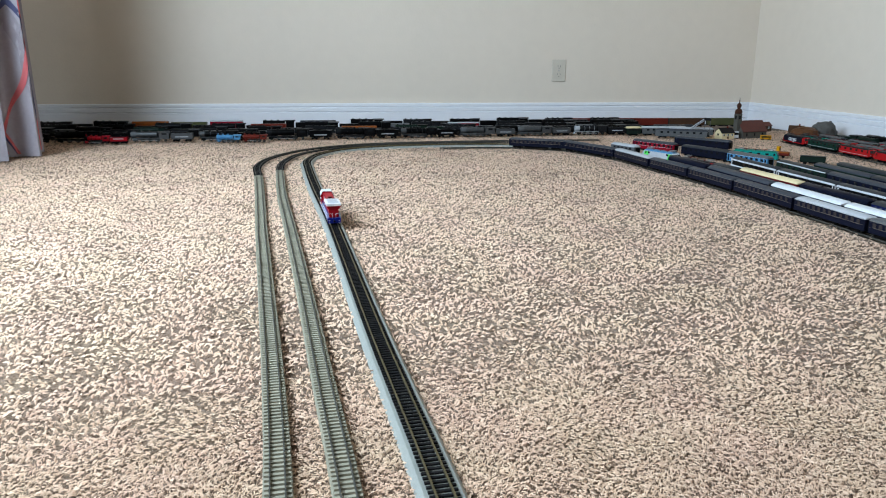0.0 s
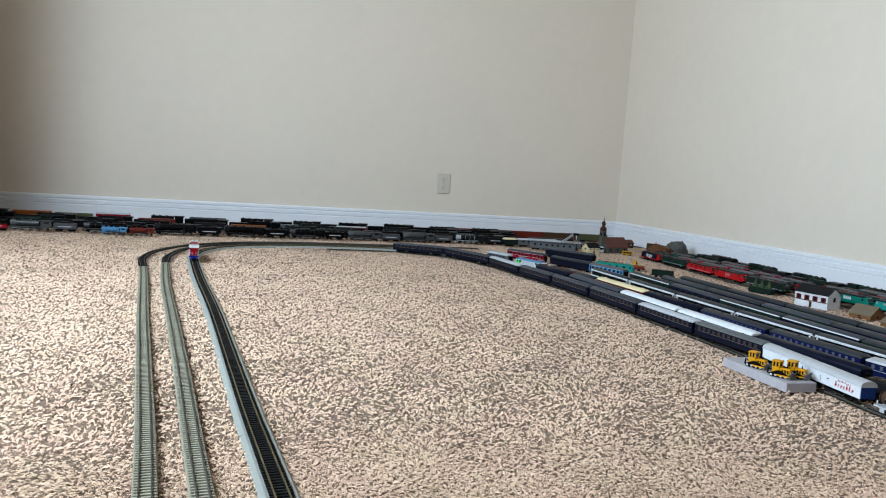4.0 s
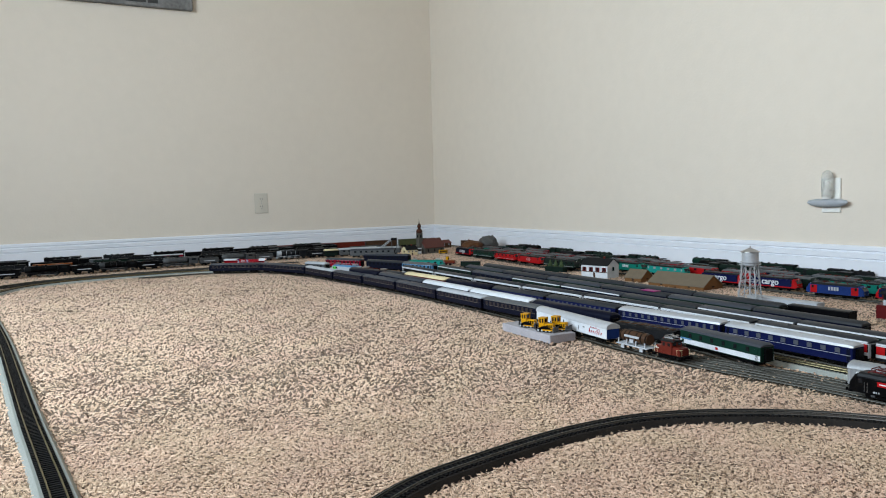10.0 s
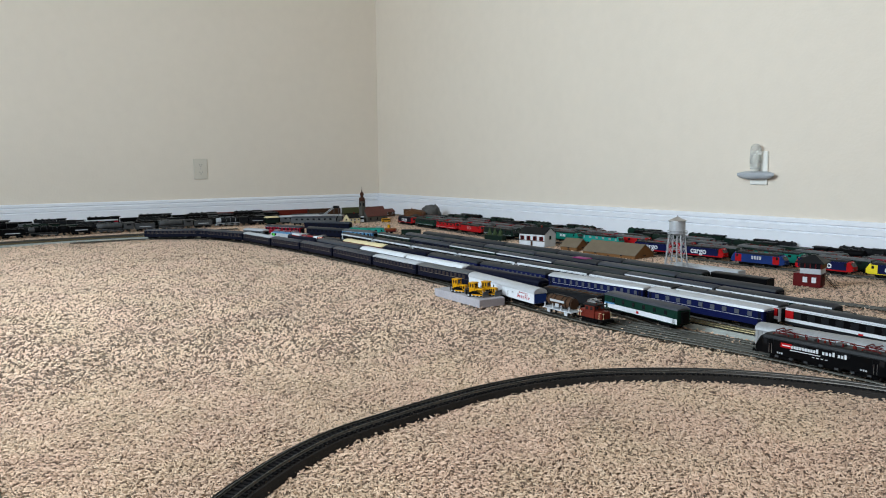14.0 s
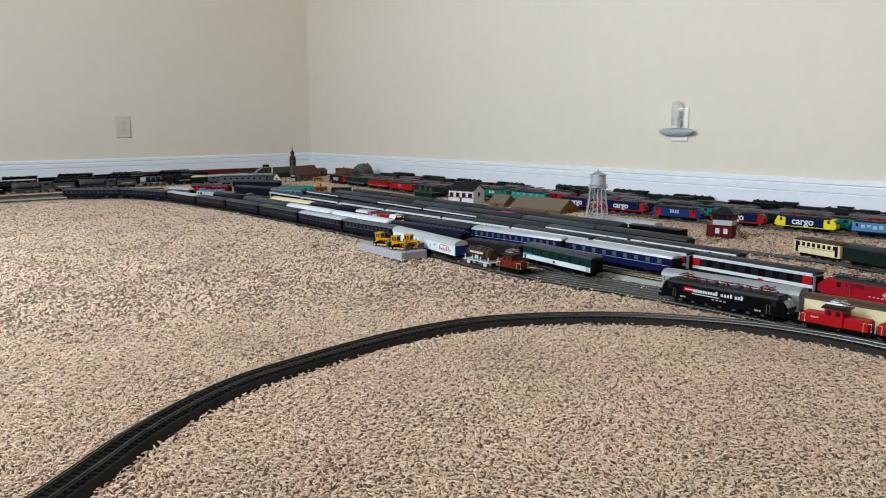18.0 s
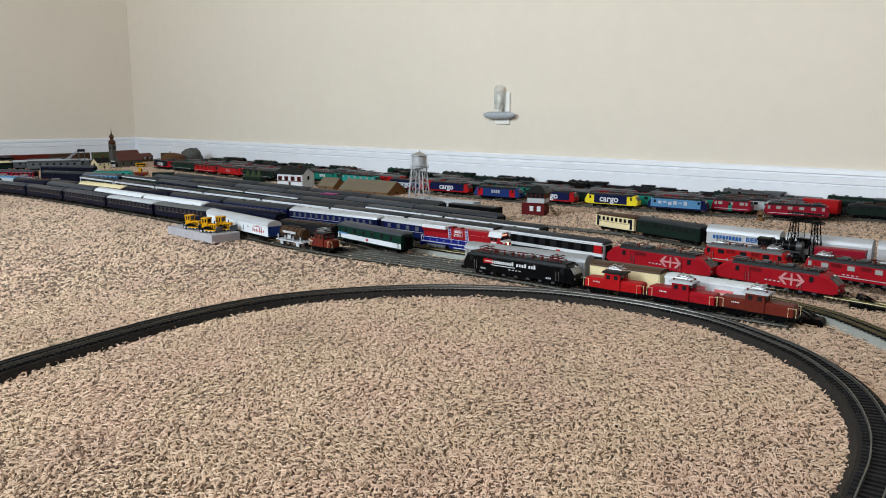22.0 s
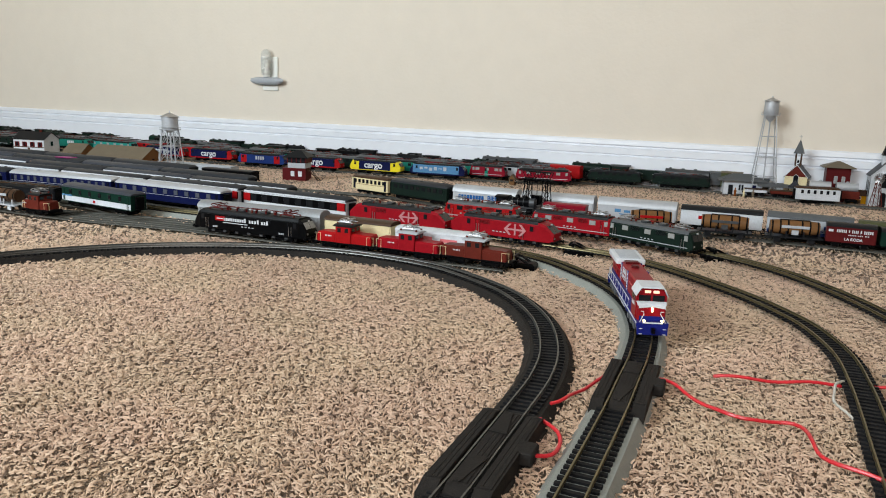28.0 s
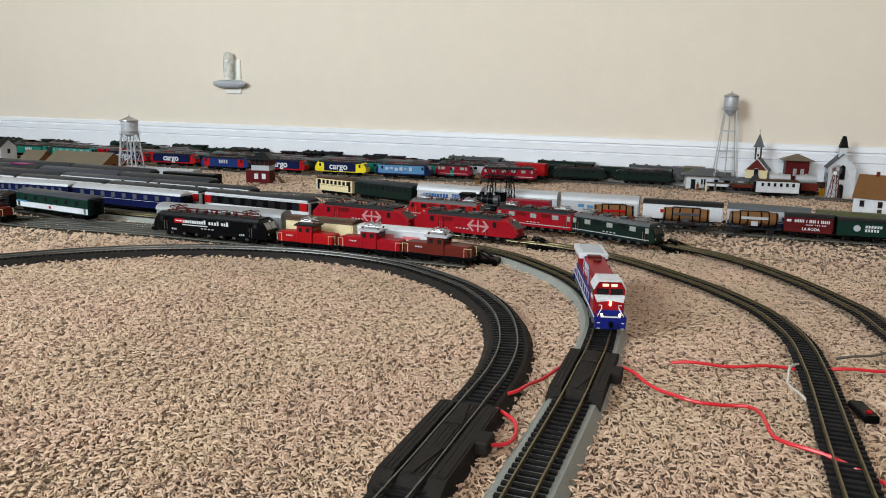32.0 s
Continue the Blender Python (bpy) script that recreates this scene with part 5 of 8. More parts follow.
    for y in (-0.0062, 0.0062):
        bm = N()
        pipe(bm, [(half - 0.0015, y * 2.1, 0.0140), (half - 0.0015, y * 1.9, 0.0165), (half - 0.0055, y * 1.35, 0.0215), (fx + 0.0008, y * 1.35, 0.0238), (fx + 0.0008, y * 1.8, 0.0238)], 0.00042, 5)
        part("grab_rail", bm, "white", e)
    bm = N()
    for s in (-1, 1):
        pipe(bm, [(-half + 0.001, s * 0.013, 0.0145), (-half + 0.001, s * 0.013, 0.024), (-half + 0.001, s * 0.004, 0.024), (-half + 0.001, s * 0.004, 0.0145)], 0.0005, 5)
    part("end_handrail", bm, "white", e)
    for s in (-1, 1):
        bm = N()
        loft(bm, [[(s * (half - 0.0035), -0.0158, 0.0125), (s * (half - 0.0035), 0.0158, 0.0125), (s * (half - 0.0035), 0.0158, 0.0145), (s * (half - 0.0035), -0.0158, 0.0145)][::1],
                  [(s * (half + 0.0005), -0.0150, 0.003), (s * (half + 0.0005), 0.0150, 0.003), (s * (half + 0.0008), 0.0152, 0.0145), (s * (half + 0.0008), -0.0152, 0.0145)]])
        part("pilot", bm, "flagblue", e)
        bm = N()
        for i in (0, 2):
            for yy in (-0.0118, 0.0118):
                box(bm, min(s * (half + 0.0006), s * (half + 0.0016)), max(s * (half + 0.0006), s * (half + 0.0016)), yy - 0.0016, yy + 0.0016, 0.0036 + i * 0.0026, 0.0041 + i * 0.0026)
        part("step_edging", bm, "white", e)
        bm = N()
        box(bm, min(s * half, s * (half + 0.007)), max(s * half, s * (half + 0.007)), -0.0016, 0.0016, 0.006, 0.0105)
        part("coupler", bm, "black", e)
        # three-axle truck
        x = s * (half - 0.040)
        bm = N()
        for y in (-0.0130, 0.0130):
            box(bm, x - 0.026, x + 0.026, y - 0.001, y + 0.001, 0.0050, 0.0090, 0.0006)
            for a in (-0.019, 0, 0.019):
                box(bm, x + a - 0.0028, x + a + 0.0028, y - 0.0022, y + 0.0022, 0.0030, 0.0082, 0.0004)
            for a in (-0.0095, 0.0095):
                tube(bm, (x + a, y, 0.003), (x + a, y, 0.0085), 0.0016, seg=6)
        b = part("truck", bm, "grey", e)
        for a in (-0.019, 0, 0.019):
            wheelset(b, x + a, 0.0058)
    bm = N()
    box(bm, -0.035, 0.035, -0.0135, 0.0135, 0.0035, 0.0108, 0.0025)
    part("fuel_tank", bm, "flagblue", e)
    bm = N()
    for s in (-1, 1):
        box(bm, -0.022, 0.02, s * 0.0137 - 0.0003, s * 0.0137 + 0.0003, 0.0065, 0.0075)
    part("tank_marking", bm, "white", e)
    return e


def far_steam(label, body="black", trim="dkgrey", L=0.125, tenderc="", big=1.0, cabc=""):
    """A steam locomotive in a back row: the same forms with fewer parts."""
    e = empty("steam_locomotive", label, "locomotive", "model steam locomotives")
    half, zc, r = L / 2, 0.0265 * big, 0.0105 * big
    bm = N()
    tube(bm, (-half * 0.4, 0, zc), (half * 0.75, 0, zc), r, r, 12)
    tube(bm, (half * 0.72, 0, zc), (half, 0, zc), r * 1.05, r * 1.05, 12)
    part("boiler", bm, body, e, smooth=True)
    bm = N()
    lathe(bm, [(0.0035, zc + r * 0.8), (0.0032, zc + r + 0.0015), (0.0040, zc + r + 0.0030)], 8, half * 0.85, 0)
    part("chimney", bm, trim, e, smooth=True)
    for x in (0.45, 0.05):
        bm = N()
        lathe(bm, [(0.0052, zc + r * 0.75), (0.0050, zc + r + 0.0008), (0.0035, zc + r + 0.0024), (0.0006, zc + r + 0.0027)], 8, half * x, 0)
        part("dome", bm, trim, e, smooth=True)
    bm = N()
    box(bm, -half * 0.98, -half * 0.45, -0.0155, 0.0155, 0.012, zc + r * 0.75)
    part("cab", bm, cabc or body, e)
    bm = N()
    loft(bm, [[(x, y, z) for y, z in arc_roof(0.034, zc + r * 0.75, 0.0045, 6)] for x in (-half * 1.05, -half * 0.40)])
    part("cab_roof", bm, trim, e, smooth=True)
    bm = N()
    box(bm, -half * 0.6, half * 0.98, -0.0150, 0.0150, 0.0145, 0.0160)
    for s in (-1, 1):
        tube(bm, (half * 0.66, s * 0.0125, 0.0085), (half * 0.9, s * 0.0125, 0.0085), 0.0044, seg=8)
    part("running_board", bm, trim, e)
    for x in (-0.35, 0.02, 0.4):
        bm = N()
        tube(bm, (half * x, -0.010, 0.0083), (half * x, 0.010, 0.0083), 0.0083, seg=12)
        part("driving_wheel", bm, "wheel", e)
    tl, x1 = 0.075 * big, -half * 1.07
    bm = N()
    box(bm, x1 - tl, x1, -0.0150, 0.0150, 0.0105, 0.030 * big, 0.0008)
    t = part("tender", bm, tenderc or body, e)
    for k in (0.22, 0.78):
        bm = N()
        tube(bm, (x1 - tl * k, -0.010, 0.005), (x1 - tl * k, 0.010, 0.005), 0.005, seg=8)
        part("tender_wheel", bm, "wheel", t)
    return e


def put(e, x, y, deg, z=RAILTOP):
    e.matrix_world = pose(x, y, z, 0, 0, deg)
    return e


YARDTOP = 0.0052   # railheads of the light track pressed into the pile


def between(e, a, b, z=YARDTOP):
    """Stand a vehicle midway between two places, facing the second."""
    return put(e, (a[0] + b[0]) / 2, (a[1] + b[1]) / 2, math.degrees(math.atan2(b[1] - a[1], b[0] - a[0])), z)


def gable(bm, x0, x1, y0, y1, z0, z1, over=0.003, t=0.0015):
    """Two roof slabs over a ridge along x."""
    ym = (y0 + y1) / 2
    for y, s in ((y0 - over, 1), (y1 + over, -1)):
        zz = z0 - over * (z1 - z0) / ((y1 - y0) / 2)
        loft(bm, [[(x, y, zz), (x, ym, z1), (x, ym, z1 + t), (x, y, zz + t)] for x in (x0 - over, x1 + over)])


def house(name, label, sx, sy, h, ridge, wall, roof, wins=3, win="pane", trimc="white", door="brown", cat="model building", chimney=True, band=""):
    e = empty(name, label, cat, "model buildings")
    bm = N()
    x, y = sx / 2, sy / 2
    loft(bm, [[(xx, -y, 0), (xx, y, 0), (xx, y, h), (xx, 0, ridge), (xx, -y, h)] for xx in (-x, x)])
    part("wall_shell", bm, wall, e)
    bm = N()
    gable(bm, -x, x, -y, y, h, ridge)
    r = part("roof", bm, roof, e)
    if chimney:
        bm = N()
        box(bm, x * 0.3, x * 0.3 + 0.006, -0.003, 0.003, ridge - 0.006, ridge + 0.008)
        part("chimney", bm, "oxide", r)
    for s in (-1, 1):
        yy = s * (y + 0.0006)
        for i in range(wins):
            xx = -x + sx * (i + 0.5) / wins
            bm = N()
            box(bm, xx - (0.0085 if trimc == "maroon" else 0.0042), xx + (0.0085 if trimc == "maroon" else 0.0042), yy - 0.0008, yy + 0.0008, h * 0.50, h * 0.82)
            f = part("window_frame", bm, trimc, e)
            bm = N()
            box(bm, xx - 0.0032, xx + 0.0032, yy - 0.0012, yy + 0.0012, h * 0.545, h * 0.775)
            part("pane", bm, win, f)
        bm = N()
        box(bm, -0.004, 0.004, yy - 0.001, yy + 0.001, 0, h * 0.42)
        part("door", bm, door, e)
        if band:
            bm = N()
            box(bm, -x, x, yy - 0.0006, yy + 0.0006, h * 0.44, h * 0.49)
            part("band", bm, band, e)
        bm = N()
        box(bm, s * (x + 0.0006) - 0.0008, s * (x + 0.0006) + 0.0008, -0.005, 0.005, h * 0.55, h * 0.85)
        part("gable_window", bm, win, e)
    return e


def water_tower(label, leg_h, tank_h, r, spread, rod=0.0016, ladder=True, floors=3, outline="silver", cross=True):
    e = empty("water_tower", label, "water tower", "silver model water towers")
    bm = N()
    lathe(bm, [(r * 0.2, leg_h - r * (0.35 if cross else 0.95)), (r * 0.8, leg_h - r * (0.1 if cross else 0.3)), (r, leg_h), (r, leg_h + tank_h), (r * 0.98, leg_h + tank_h + 0.0005)], 20)
    t = part("tank", bm, "silver", e, smooth=True)
    bm = N()
    for k in (0.05, 0.35, 0.65, 0.95):
        lathe(bm, [(r * 1.0, leg_h + tank_h * k - 0.0006), (r * 1.02, leg_h + tank_h * k), (r * 1.0, leg_h + tank_h * k + 0.0006)], 20)
    part("tank_band", bm, "silver", t, smooth=True)
    bm = N()
    lathe(bm, [(r * 1.18, leg_h + tank_h), (r * 1.16, leg_h + tank_h + 0.0012), (r * 0.08, leg_h + tank_h + r * 0.55), (r * 0.08, leg_h + tank_h + r * 0.7), (0.0005, leg_h + tank_h + r * 0.78)], 16)
    part("conical_roof", bm, "chrome" if outline == "silver" else outline, t, smooth=True)
    bm = N()
    lathe(bm, [(r * 0.9, leg_h - 0.001), (r * 1.3, leg_h - 0.001), (r * 1.3, leg_h + 0.0006), (r * 0.9, leg_h + 0.0006)], 20)
    part("walkway", bm, "silver", t)
    bm = N()
    for i in range(14):
        a = 2 * math.pi * i / 14
        pipe(bm, [(r * 1.27 * math.cos(a), r * 1.27 * math.sin(a), leg_h), (r * 1.27 * math.cos(a), r * 1.27 * math.sin(a), leg_h + 0.006)], 0.0003, 4)
    lathe(bm, [(r * 1.26, leg_h + 0.0057), (r * 1.29, leg_h + 0.0060), (r * 1.26, leg_h + 0.0063)], 20)
    part("railing", bm, "silver", t)
    foot = [(sx * spread, sy * spread) for sx, sy in ((-1, -1), (1, -1), (1, 1), (-1, 1))]
    top = [(sx * r * 0.72, sy * r * 0.72) for sx, sy in ((-1, -1), (1, -1), (1, 1), (-1, 1))]
    at = lambda i, k: (foot[i % 4][0] * (1 - k) + top[i % 4][0] * k, foot[i % 4][1] * (1 - k) + top[i % 4][1] * k, leg_h * k)
    for i in range(4):
        bm = N()
        pipe(bm, [at(i, 0), at(i, 1)], rod, 6)
        part("leg", bm, "silver", e)
        for f in range(floors):
            k0, k1 = f / floors, (f + 1) / floors
            bm = N()
            if cross:
                pipe(bm, [at(i, k0), at(i + 1, k1)], rod * 0.45, 4)
                pipe(bm, [at(i + 1, k0), at(i, k1)], rod * 0.45, 4)
            pipe(bm, [at(i, k1 - 0.01), at(i + 1, k1 - 0.01)], rod * 0.6, 4)
            part("brace", bm, "silver", e)
    bm = N()
    tube(bm, (0, 0, 0), (0, 0, leg_h - 0.003), rod * 1.3, seg=8)
    part("riser_pipe", bm, "silver", e)
    if ladder:
        bm = N()
        a, b = Vector(at(3, 0)), Vector(at(3, 1))
        out = Vector((a.x, a.y, 0)).normalized() * 0.003
        side = Vector((-out.y, out.x, 0)).normalized() * 0.0022
        for k in (-1, 1):
            pipe(bm, [a + out + side * k, b + out + side * k], 0.0003, 4)
        for i in range(26):
            q = a.lerp(b, (i + 0.5) / 26) + out
            pipe(bm, [q - side, q + side], 0.00025, 4)
        part("ladder", bm, "silver", e)
    return e


def hip(bm, sx, sy, z0, z1, run, t=0.0012):
    """A hipped roof: an eaves slab and four slopes up to a short ridge along x."""
    x, y, u = sx / 2, sy / 2, max(0.0008, sx / 2 - run)
    loft(bm, [[(-x, -y, z0), (x, -y, z0), (x, y, z0), (-x, y, z0)], [(-x, -y, z0 + t), (x, -y, z0 + t), (x, y, z0 + t), (-x, y, z0 + t)], [(-u, -0.0008, z1), (u, -0.0008, z1), (u, 0.0008, z1), (-u, 0.0008, z1)]])


def hipped_house(name, label, sx, sy, h, top, wall, roof, over, openings):
    """A box house under a broad hipped roof. openings: (x, width, z0, z1, material) on both long sides."""
    e = empty(name, label, "model building", "model buildings")
    bm = N()
    box(bm, -sx / 2, sx / 2, -sy / 2, sy / 2, 0, h)
    part("wall_shell", bm, wall, e)
    bm = N()
    hip(bm, sx + 2 * over, sy + 2 * over, h - 0.0005, top, (sy + 2 * over) * 0.5)
    part("roof", bm, roof, e)
    for s in (-1, 1):
        y = s * (sy / 2 + 0.0003)
        for x, w, z0, z1, m in openings:
            bm = N()
            box(bm, x - w / 2 - 0.0009, x + w / 2 + 0.0009, y - 0.0005, y + 0.0005, z0 - 0.0009, z1 + 0.0009)
            f = part("window_frame", bm, "ltgrey", e)
            bm = N()
            box(bm, x - w / 2, x + w / 2, y - 0.0009, y + 0.0009, z0, z1)
            part("pane", bm, m, f)
        bm = N()
        box(bm, -sx / 2 - 0.0006, sx / 2 + 0.0006, y - 0.0006, y + 0.0006, 0, 0.0025)
        part("plinth", bm, "grey", e)
    return e


def chapel(label, wide, deep, eave, ridge, wall, gablec, roof, porch):
    """A wooden chapel, its gable front at -x with boarded gable, trim, arched window and porch."""
    e = empty("model_church", label, "model church", "model buildings")
    x, y = deep / 2, wide / 2
    bm = N()
    loft(bm, [[(xx, -y, 0), (xx, y, 0), (xx, y, eave), (xx, 0, ridge), (xx, -y, eave)] for xx in (-x, x)])
    part("nave", bm, wall, e)
    bm = N()
    q = [(-y * 0.98, eave), (y * 0.98, eave), (0, ridge * 0.995)]
    loft(bm, [[(-x - 0.0012, a, b) for a, b in q], [(-x + 0.0005, a, b) for a, b in q]])
    part("gable_board", bm, gablec, e)
    bm = N()
    gable(bm, -x, x, -y, y, eave, ridge, 0.003)
    part("roof", bm, roof, e)
    for s in (-1, 1):
        bm = N()
        q = [(s * (y + 0.0025), eave - 0.0035), (s * (y + 0.0025), eave - 0.0012), (0, ridge + 0.0008), (0, ridge - 0.0018)]
        loft(bm, [[(-x - 0.0042, a, b) for a, b in q], [(-x - 0.0030, a, b) for a, b in q]])
        part("bargeboard", bm, "white", e)
        for i in range(3):
            bm = N()
            xx = -x + deep * (i + 0.5) / 3
            ring = [(xx + dx, dz) for dx, dz in ((-0.0028, eave * 0.3), (0.0028, eave * 0.3), (0.0028, eave * 0.68), (0, eave * 0.8), (-0.0028, eave * 0.68))]
            loft(bm, [[(a, s * y - 0.001, c) for a, c in ring], [(a, s * y + 0.001, c) for a, c in ring]])
            part("arched_window", bm, "pane", e)
    for z0, z1 in ((eave * 0.62, eave * 1.08), (0.0, eave * 0.45)):
        for grow, m, name in ((0.0008, "white" if wall != "white" else "grey", "window_frame"), (0.0, "pane", "arched_window")):
            bm = N()
            w = 0.0055 + grow
            ring = [(-w, z0 - grow), (w, z0 - grow), (w, z1 - 0.005), (w * 0.6, z1 - 0.0015 + grow), (0, z1 + grow), (-w * 0.6, z1 - 0.0015 + grow), (-w, z1 - 0.005)]
            d = 0.0016 if grow else 0.0020
            loft(bm, [[(-x - d, a, b) for a, b in ring], [(-x, a, b) for a, b in ring]])
            part(name, bm, m, e)
    if porch:
        bm = N()
        gy = wide * 0.27
        loft(bm, [[(xx, -gy, eave * 0.56), (xx, gy, eave * 0.56), (xx, 0, eave * 0.86)] for xx in (-x - 0.016, -x)])
        part("porch_roof", bm, roof, e)
        for yy in (-gy * 0.85, gy * 0.85):
            bm = N()
            tube(bm, (-x - 0.0145, yy, 0), (-x - 0.0145, yy, eave * 0.57), 0.0011, seg=6)
            part("porch_post", bm, "brown", e)
    return e


def belfry(e, x, z0, z1, w, post, spire_top, spirec, flare, boxed, cross):
    """A small bell tower over the ridge: four posts or a boarded box, and a pyramid spire."""
    if boxed:
        bm = N()
        box(bm, x - w, x + w, -w, w, z0 - 0.03, z1, 0.0004)
        part("steeple", bm, post, e)
    else:
        bm = N()
        box(bm, x - w * 1.05, x + w * 1.05, -w * 1.05, w * 1.05, z0 - 0.012, z0)
        part("steeple", bm, post, e)
        for sx in (-1, 1):
            for sy in (-1, 1):
                bm = N()
                box(bm, x + sx * w - 0.0012, x + sx * w + 0.0012, sy * w - 0.0012, sy * w + 0.0012, z0, z1)
                part("belfry_post", bm, post, e)
        bm = N()
        lathe(bm, [(0.0034, z0 + 0.006), (0.0026, z0 + 0.009), (0.0018, z0 + 0.0125), (0.0004, z0 + 0.0135)], 10, x, 0)
        part("bell", bm, "black", e, smooth=True)
    bm = N()
    q = w * flare
    k = 0.0006 if not boxed else w * 0.42
    loft(bm, [[(x - a, -a, z), (x + a, -a, z), (x + a, a, z), (x - a, a, z)] for a, z in ((q, z1), (q, z1 + 0.0015), (q * 0.93, z1 + 0.002), (k, spire_top))])
    part("spire", bm, spirec, e)
    if cross:
        bm = N()
        pipe(bm, [(x, 0, spire_top - 0.001), (x, 0, spire_top + 0.011)], 0.0005, 4)
        pipe(bm, [(x, -0.0038, spire_top + 0.0075), (x, 0.0038, spire_top + 0.0075)], 0.0005, 4)
        part("cross", bm, "chrome", e)
    return e


def church(label, wall, roof, sx, sy, h, ridge, tw, th, spire, spirec, cross=True, onion=False, towerc=""):
    e = empty("model_church", label, "model church", "model buildings")
    x, y = sx / 2, sy / 2
    bm = N()
    loft(bm, [[(xx, -y, 0), (xx, y, 0), (xx, y, h), (xx, 0, ridge), (xx, -y, h)] for xx in (-x, x)])
    part("nave", bm, wall, e)
    bm = N()
    gable(bm, -x, x, -y, y, h, ridge)
    part("roof", bm, roof, e)
    for s in (-1, 1):
        for i in range(3):
            bm = N()
            xx = -x + sx * (i + 0.5) / 3
            ring = [(xx + dx, 0, dz) for dx, dz in ((-0.003, h * 0.3), (0.003, h * 0.3), (0.003, h * 0.65), (0, h * 0.78), (-0.003, h * 0.65))]
            loft(bm, [[(a, s * y - 0.001, c) for a, b, c in ring], [(a, s * y + 0.001, c) for a, b, c in ring]])
            part("arched_window", bm, "pane", e)
    bm = N()
    tx = -x - tw * 0.2
    box(bm, tx - tw / 2, tx + tw / 2, -tw / 2, tw / 2, 0, th, 0.0006)
    t = part("tower", bm, towerc or wall, e)
    bm = N()
    for s in (-1, 1):
        box(bm, tx - tw * 0.22, tx + tw * 0.22, s * tw / 2 - 0.0006, s * tw / 2 + 0.0006, th * 0.78, th * 0.92)
        box(bm, tx + s * tw / 2 - 0.0006, tx + s * tw / 2 + 0.0006, -tw * 0.22, tw * 0.22, th * 0.78, th * 0.92)
    part("belfry_opening", bm, "pane", t)
    bm = N()
    if onion:
        k = tw * 0.62
        lathe(bm, [(k, th), (k * 1.15, th + k * 0.5), (k * 0.9, th + k * 1.2), (k * 0.45, th + k * 1.5), (k * 0.55, th + k * 1.9), (k * 0.75, th + k * 2.3), (k * 0.6, th + k * 2.8), (k * 0.2, th + k * 3.3), (k * 0.08, th + k * 4.2), (0.0003, th + k * 5.0)], 12, tx, 0)
    else:
        q = tw * 0.62
        loft(bm, [[(tx - q, -q, th), (tx + q, -q, th), (tx + q, q, th), (tx - q, q, th)], [(tx - 0.0005, -0.0005, th + spire), (tx + 0.0005, -0.0005, th + spire), (tx + 0.0005, 0.0005, th + spire), (tx - 0.0005, 0.0005, th + spire)]])
    part("spire", bm, spirec, t)
    if cross:
        bm = N()
        pipe(bm, [(tx, 0, th + spire), (tx, 0, th + spire + 0.012)], 0.0005, 4)
        pipe(bm, [(tx, -0.0035, th + spire + 0.008), (tx, 0.0035, th + spire + 0.008)], 0.0005, 4)
        part("cross", bm, "chrome", t)
    return e


def signal_box():
    e = empty("signal_box", "brick-red and grey model signal box with a dark hipped roof", "model building", "model buildings")
    bm = N()
    box(bm, -0.030, 0.020, -0.016, 0.016, 0, 0.024)
    part("lower_storey", bm, "maroon", e)
    bm = N()
    box(bm, -0.018, 0.020, -0.017, 0.017, 0.024, 0.034, 0.0006)
    u = part("upper_storey", bm, "ltgrey", e)
    bm = N()
    box(bm, -0.0185, 0.0205, -0.0175, 0.0175, 0.034, 0.044)
    part("glazing", bm, "pane", u)
    for i in range(5):
        bm = N()
        xx = -0.0185 + 0.039 * i / 4
        box(bm, xx - 0.001, xx + 0.001, -0.0182, 0.0182, 0.034, 0.044)
        part("mullion", bm, "maroon", u)
    bm = N()
    loft(bm, [[(-0.025, -0.024, 0.044), (0.027, -0.024, 0.044), (0.027, 0.024, 0.044), (-0.025, 0.024, 0.044)], [(-0.025, -0.024, 0.0455), (0.027, -0.024, 0.0455), (0.027, 0.024, 0.0455), (-0.025, 0.024, 0.0455)], [(-0.004, -0.003, 0.058), (0.006, -0.003, 0.058), (0.006, 0.003, 0.058), (-0.004, 0.003, 0.058)]])
    part("hipped_roof", bm, "dkgrey", e)
    for x in (-0.008, 0.008):
        bm = N()
        box(bm, x - 0.004, x + 0.004, -0.0168, -0.0155, 0.008, 0.018)
        part("shutter", bm, "white", e)
    bm = N()
    for i in range(8):
        box(bm, 0.020 + i * 0.003, 0.0235 + i * 0.003, -0.006, 0.006, 0.0215 - i * 0.003, 0.0225 - i * 0.003)
    for y in (-0.006, 0.006):
        pipe(bm, [(0.020, y, 0.0225), (0.044, y, 0.0)], 0.0007, 4)
    part("outside_stairs", bm, "brown", e)
    return e


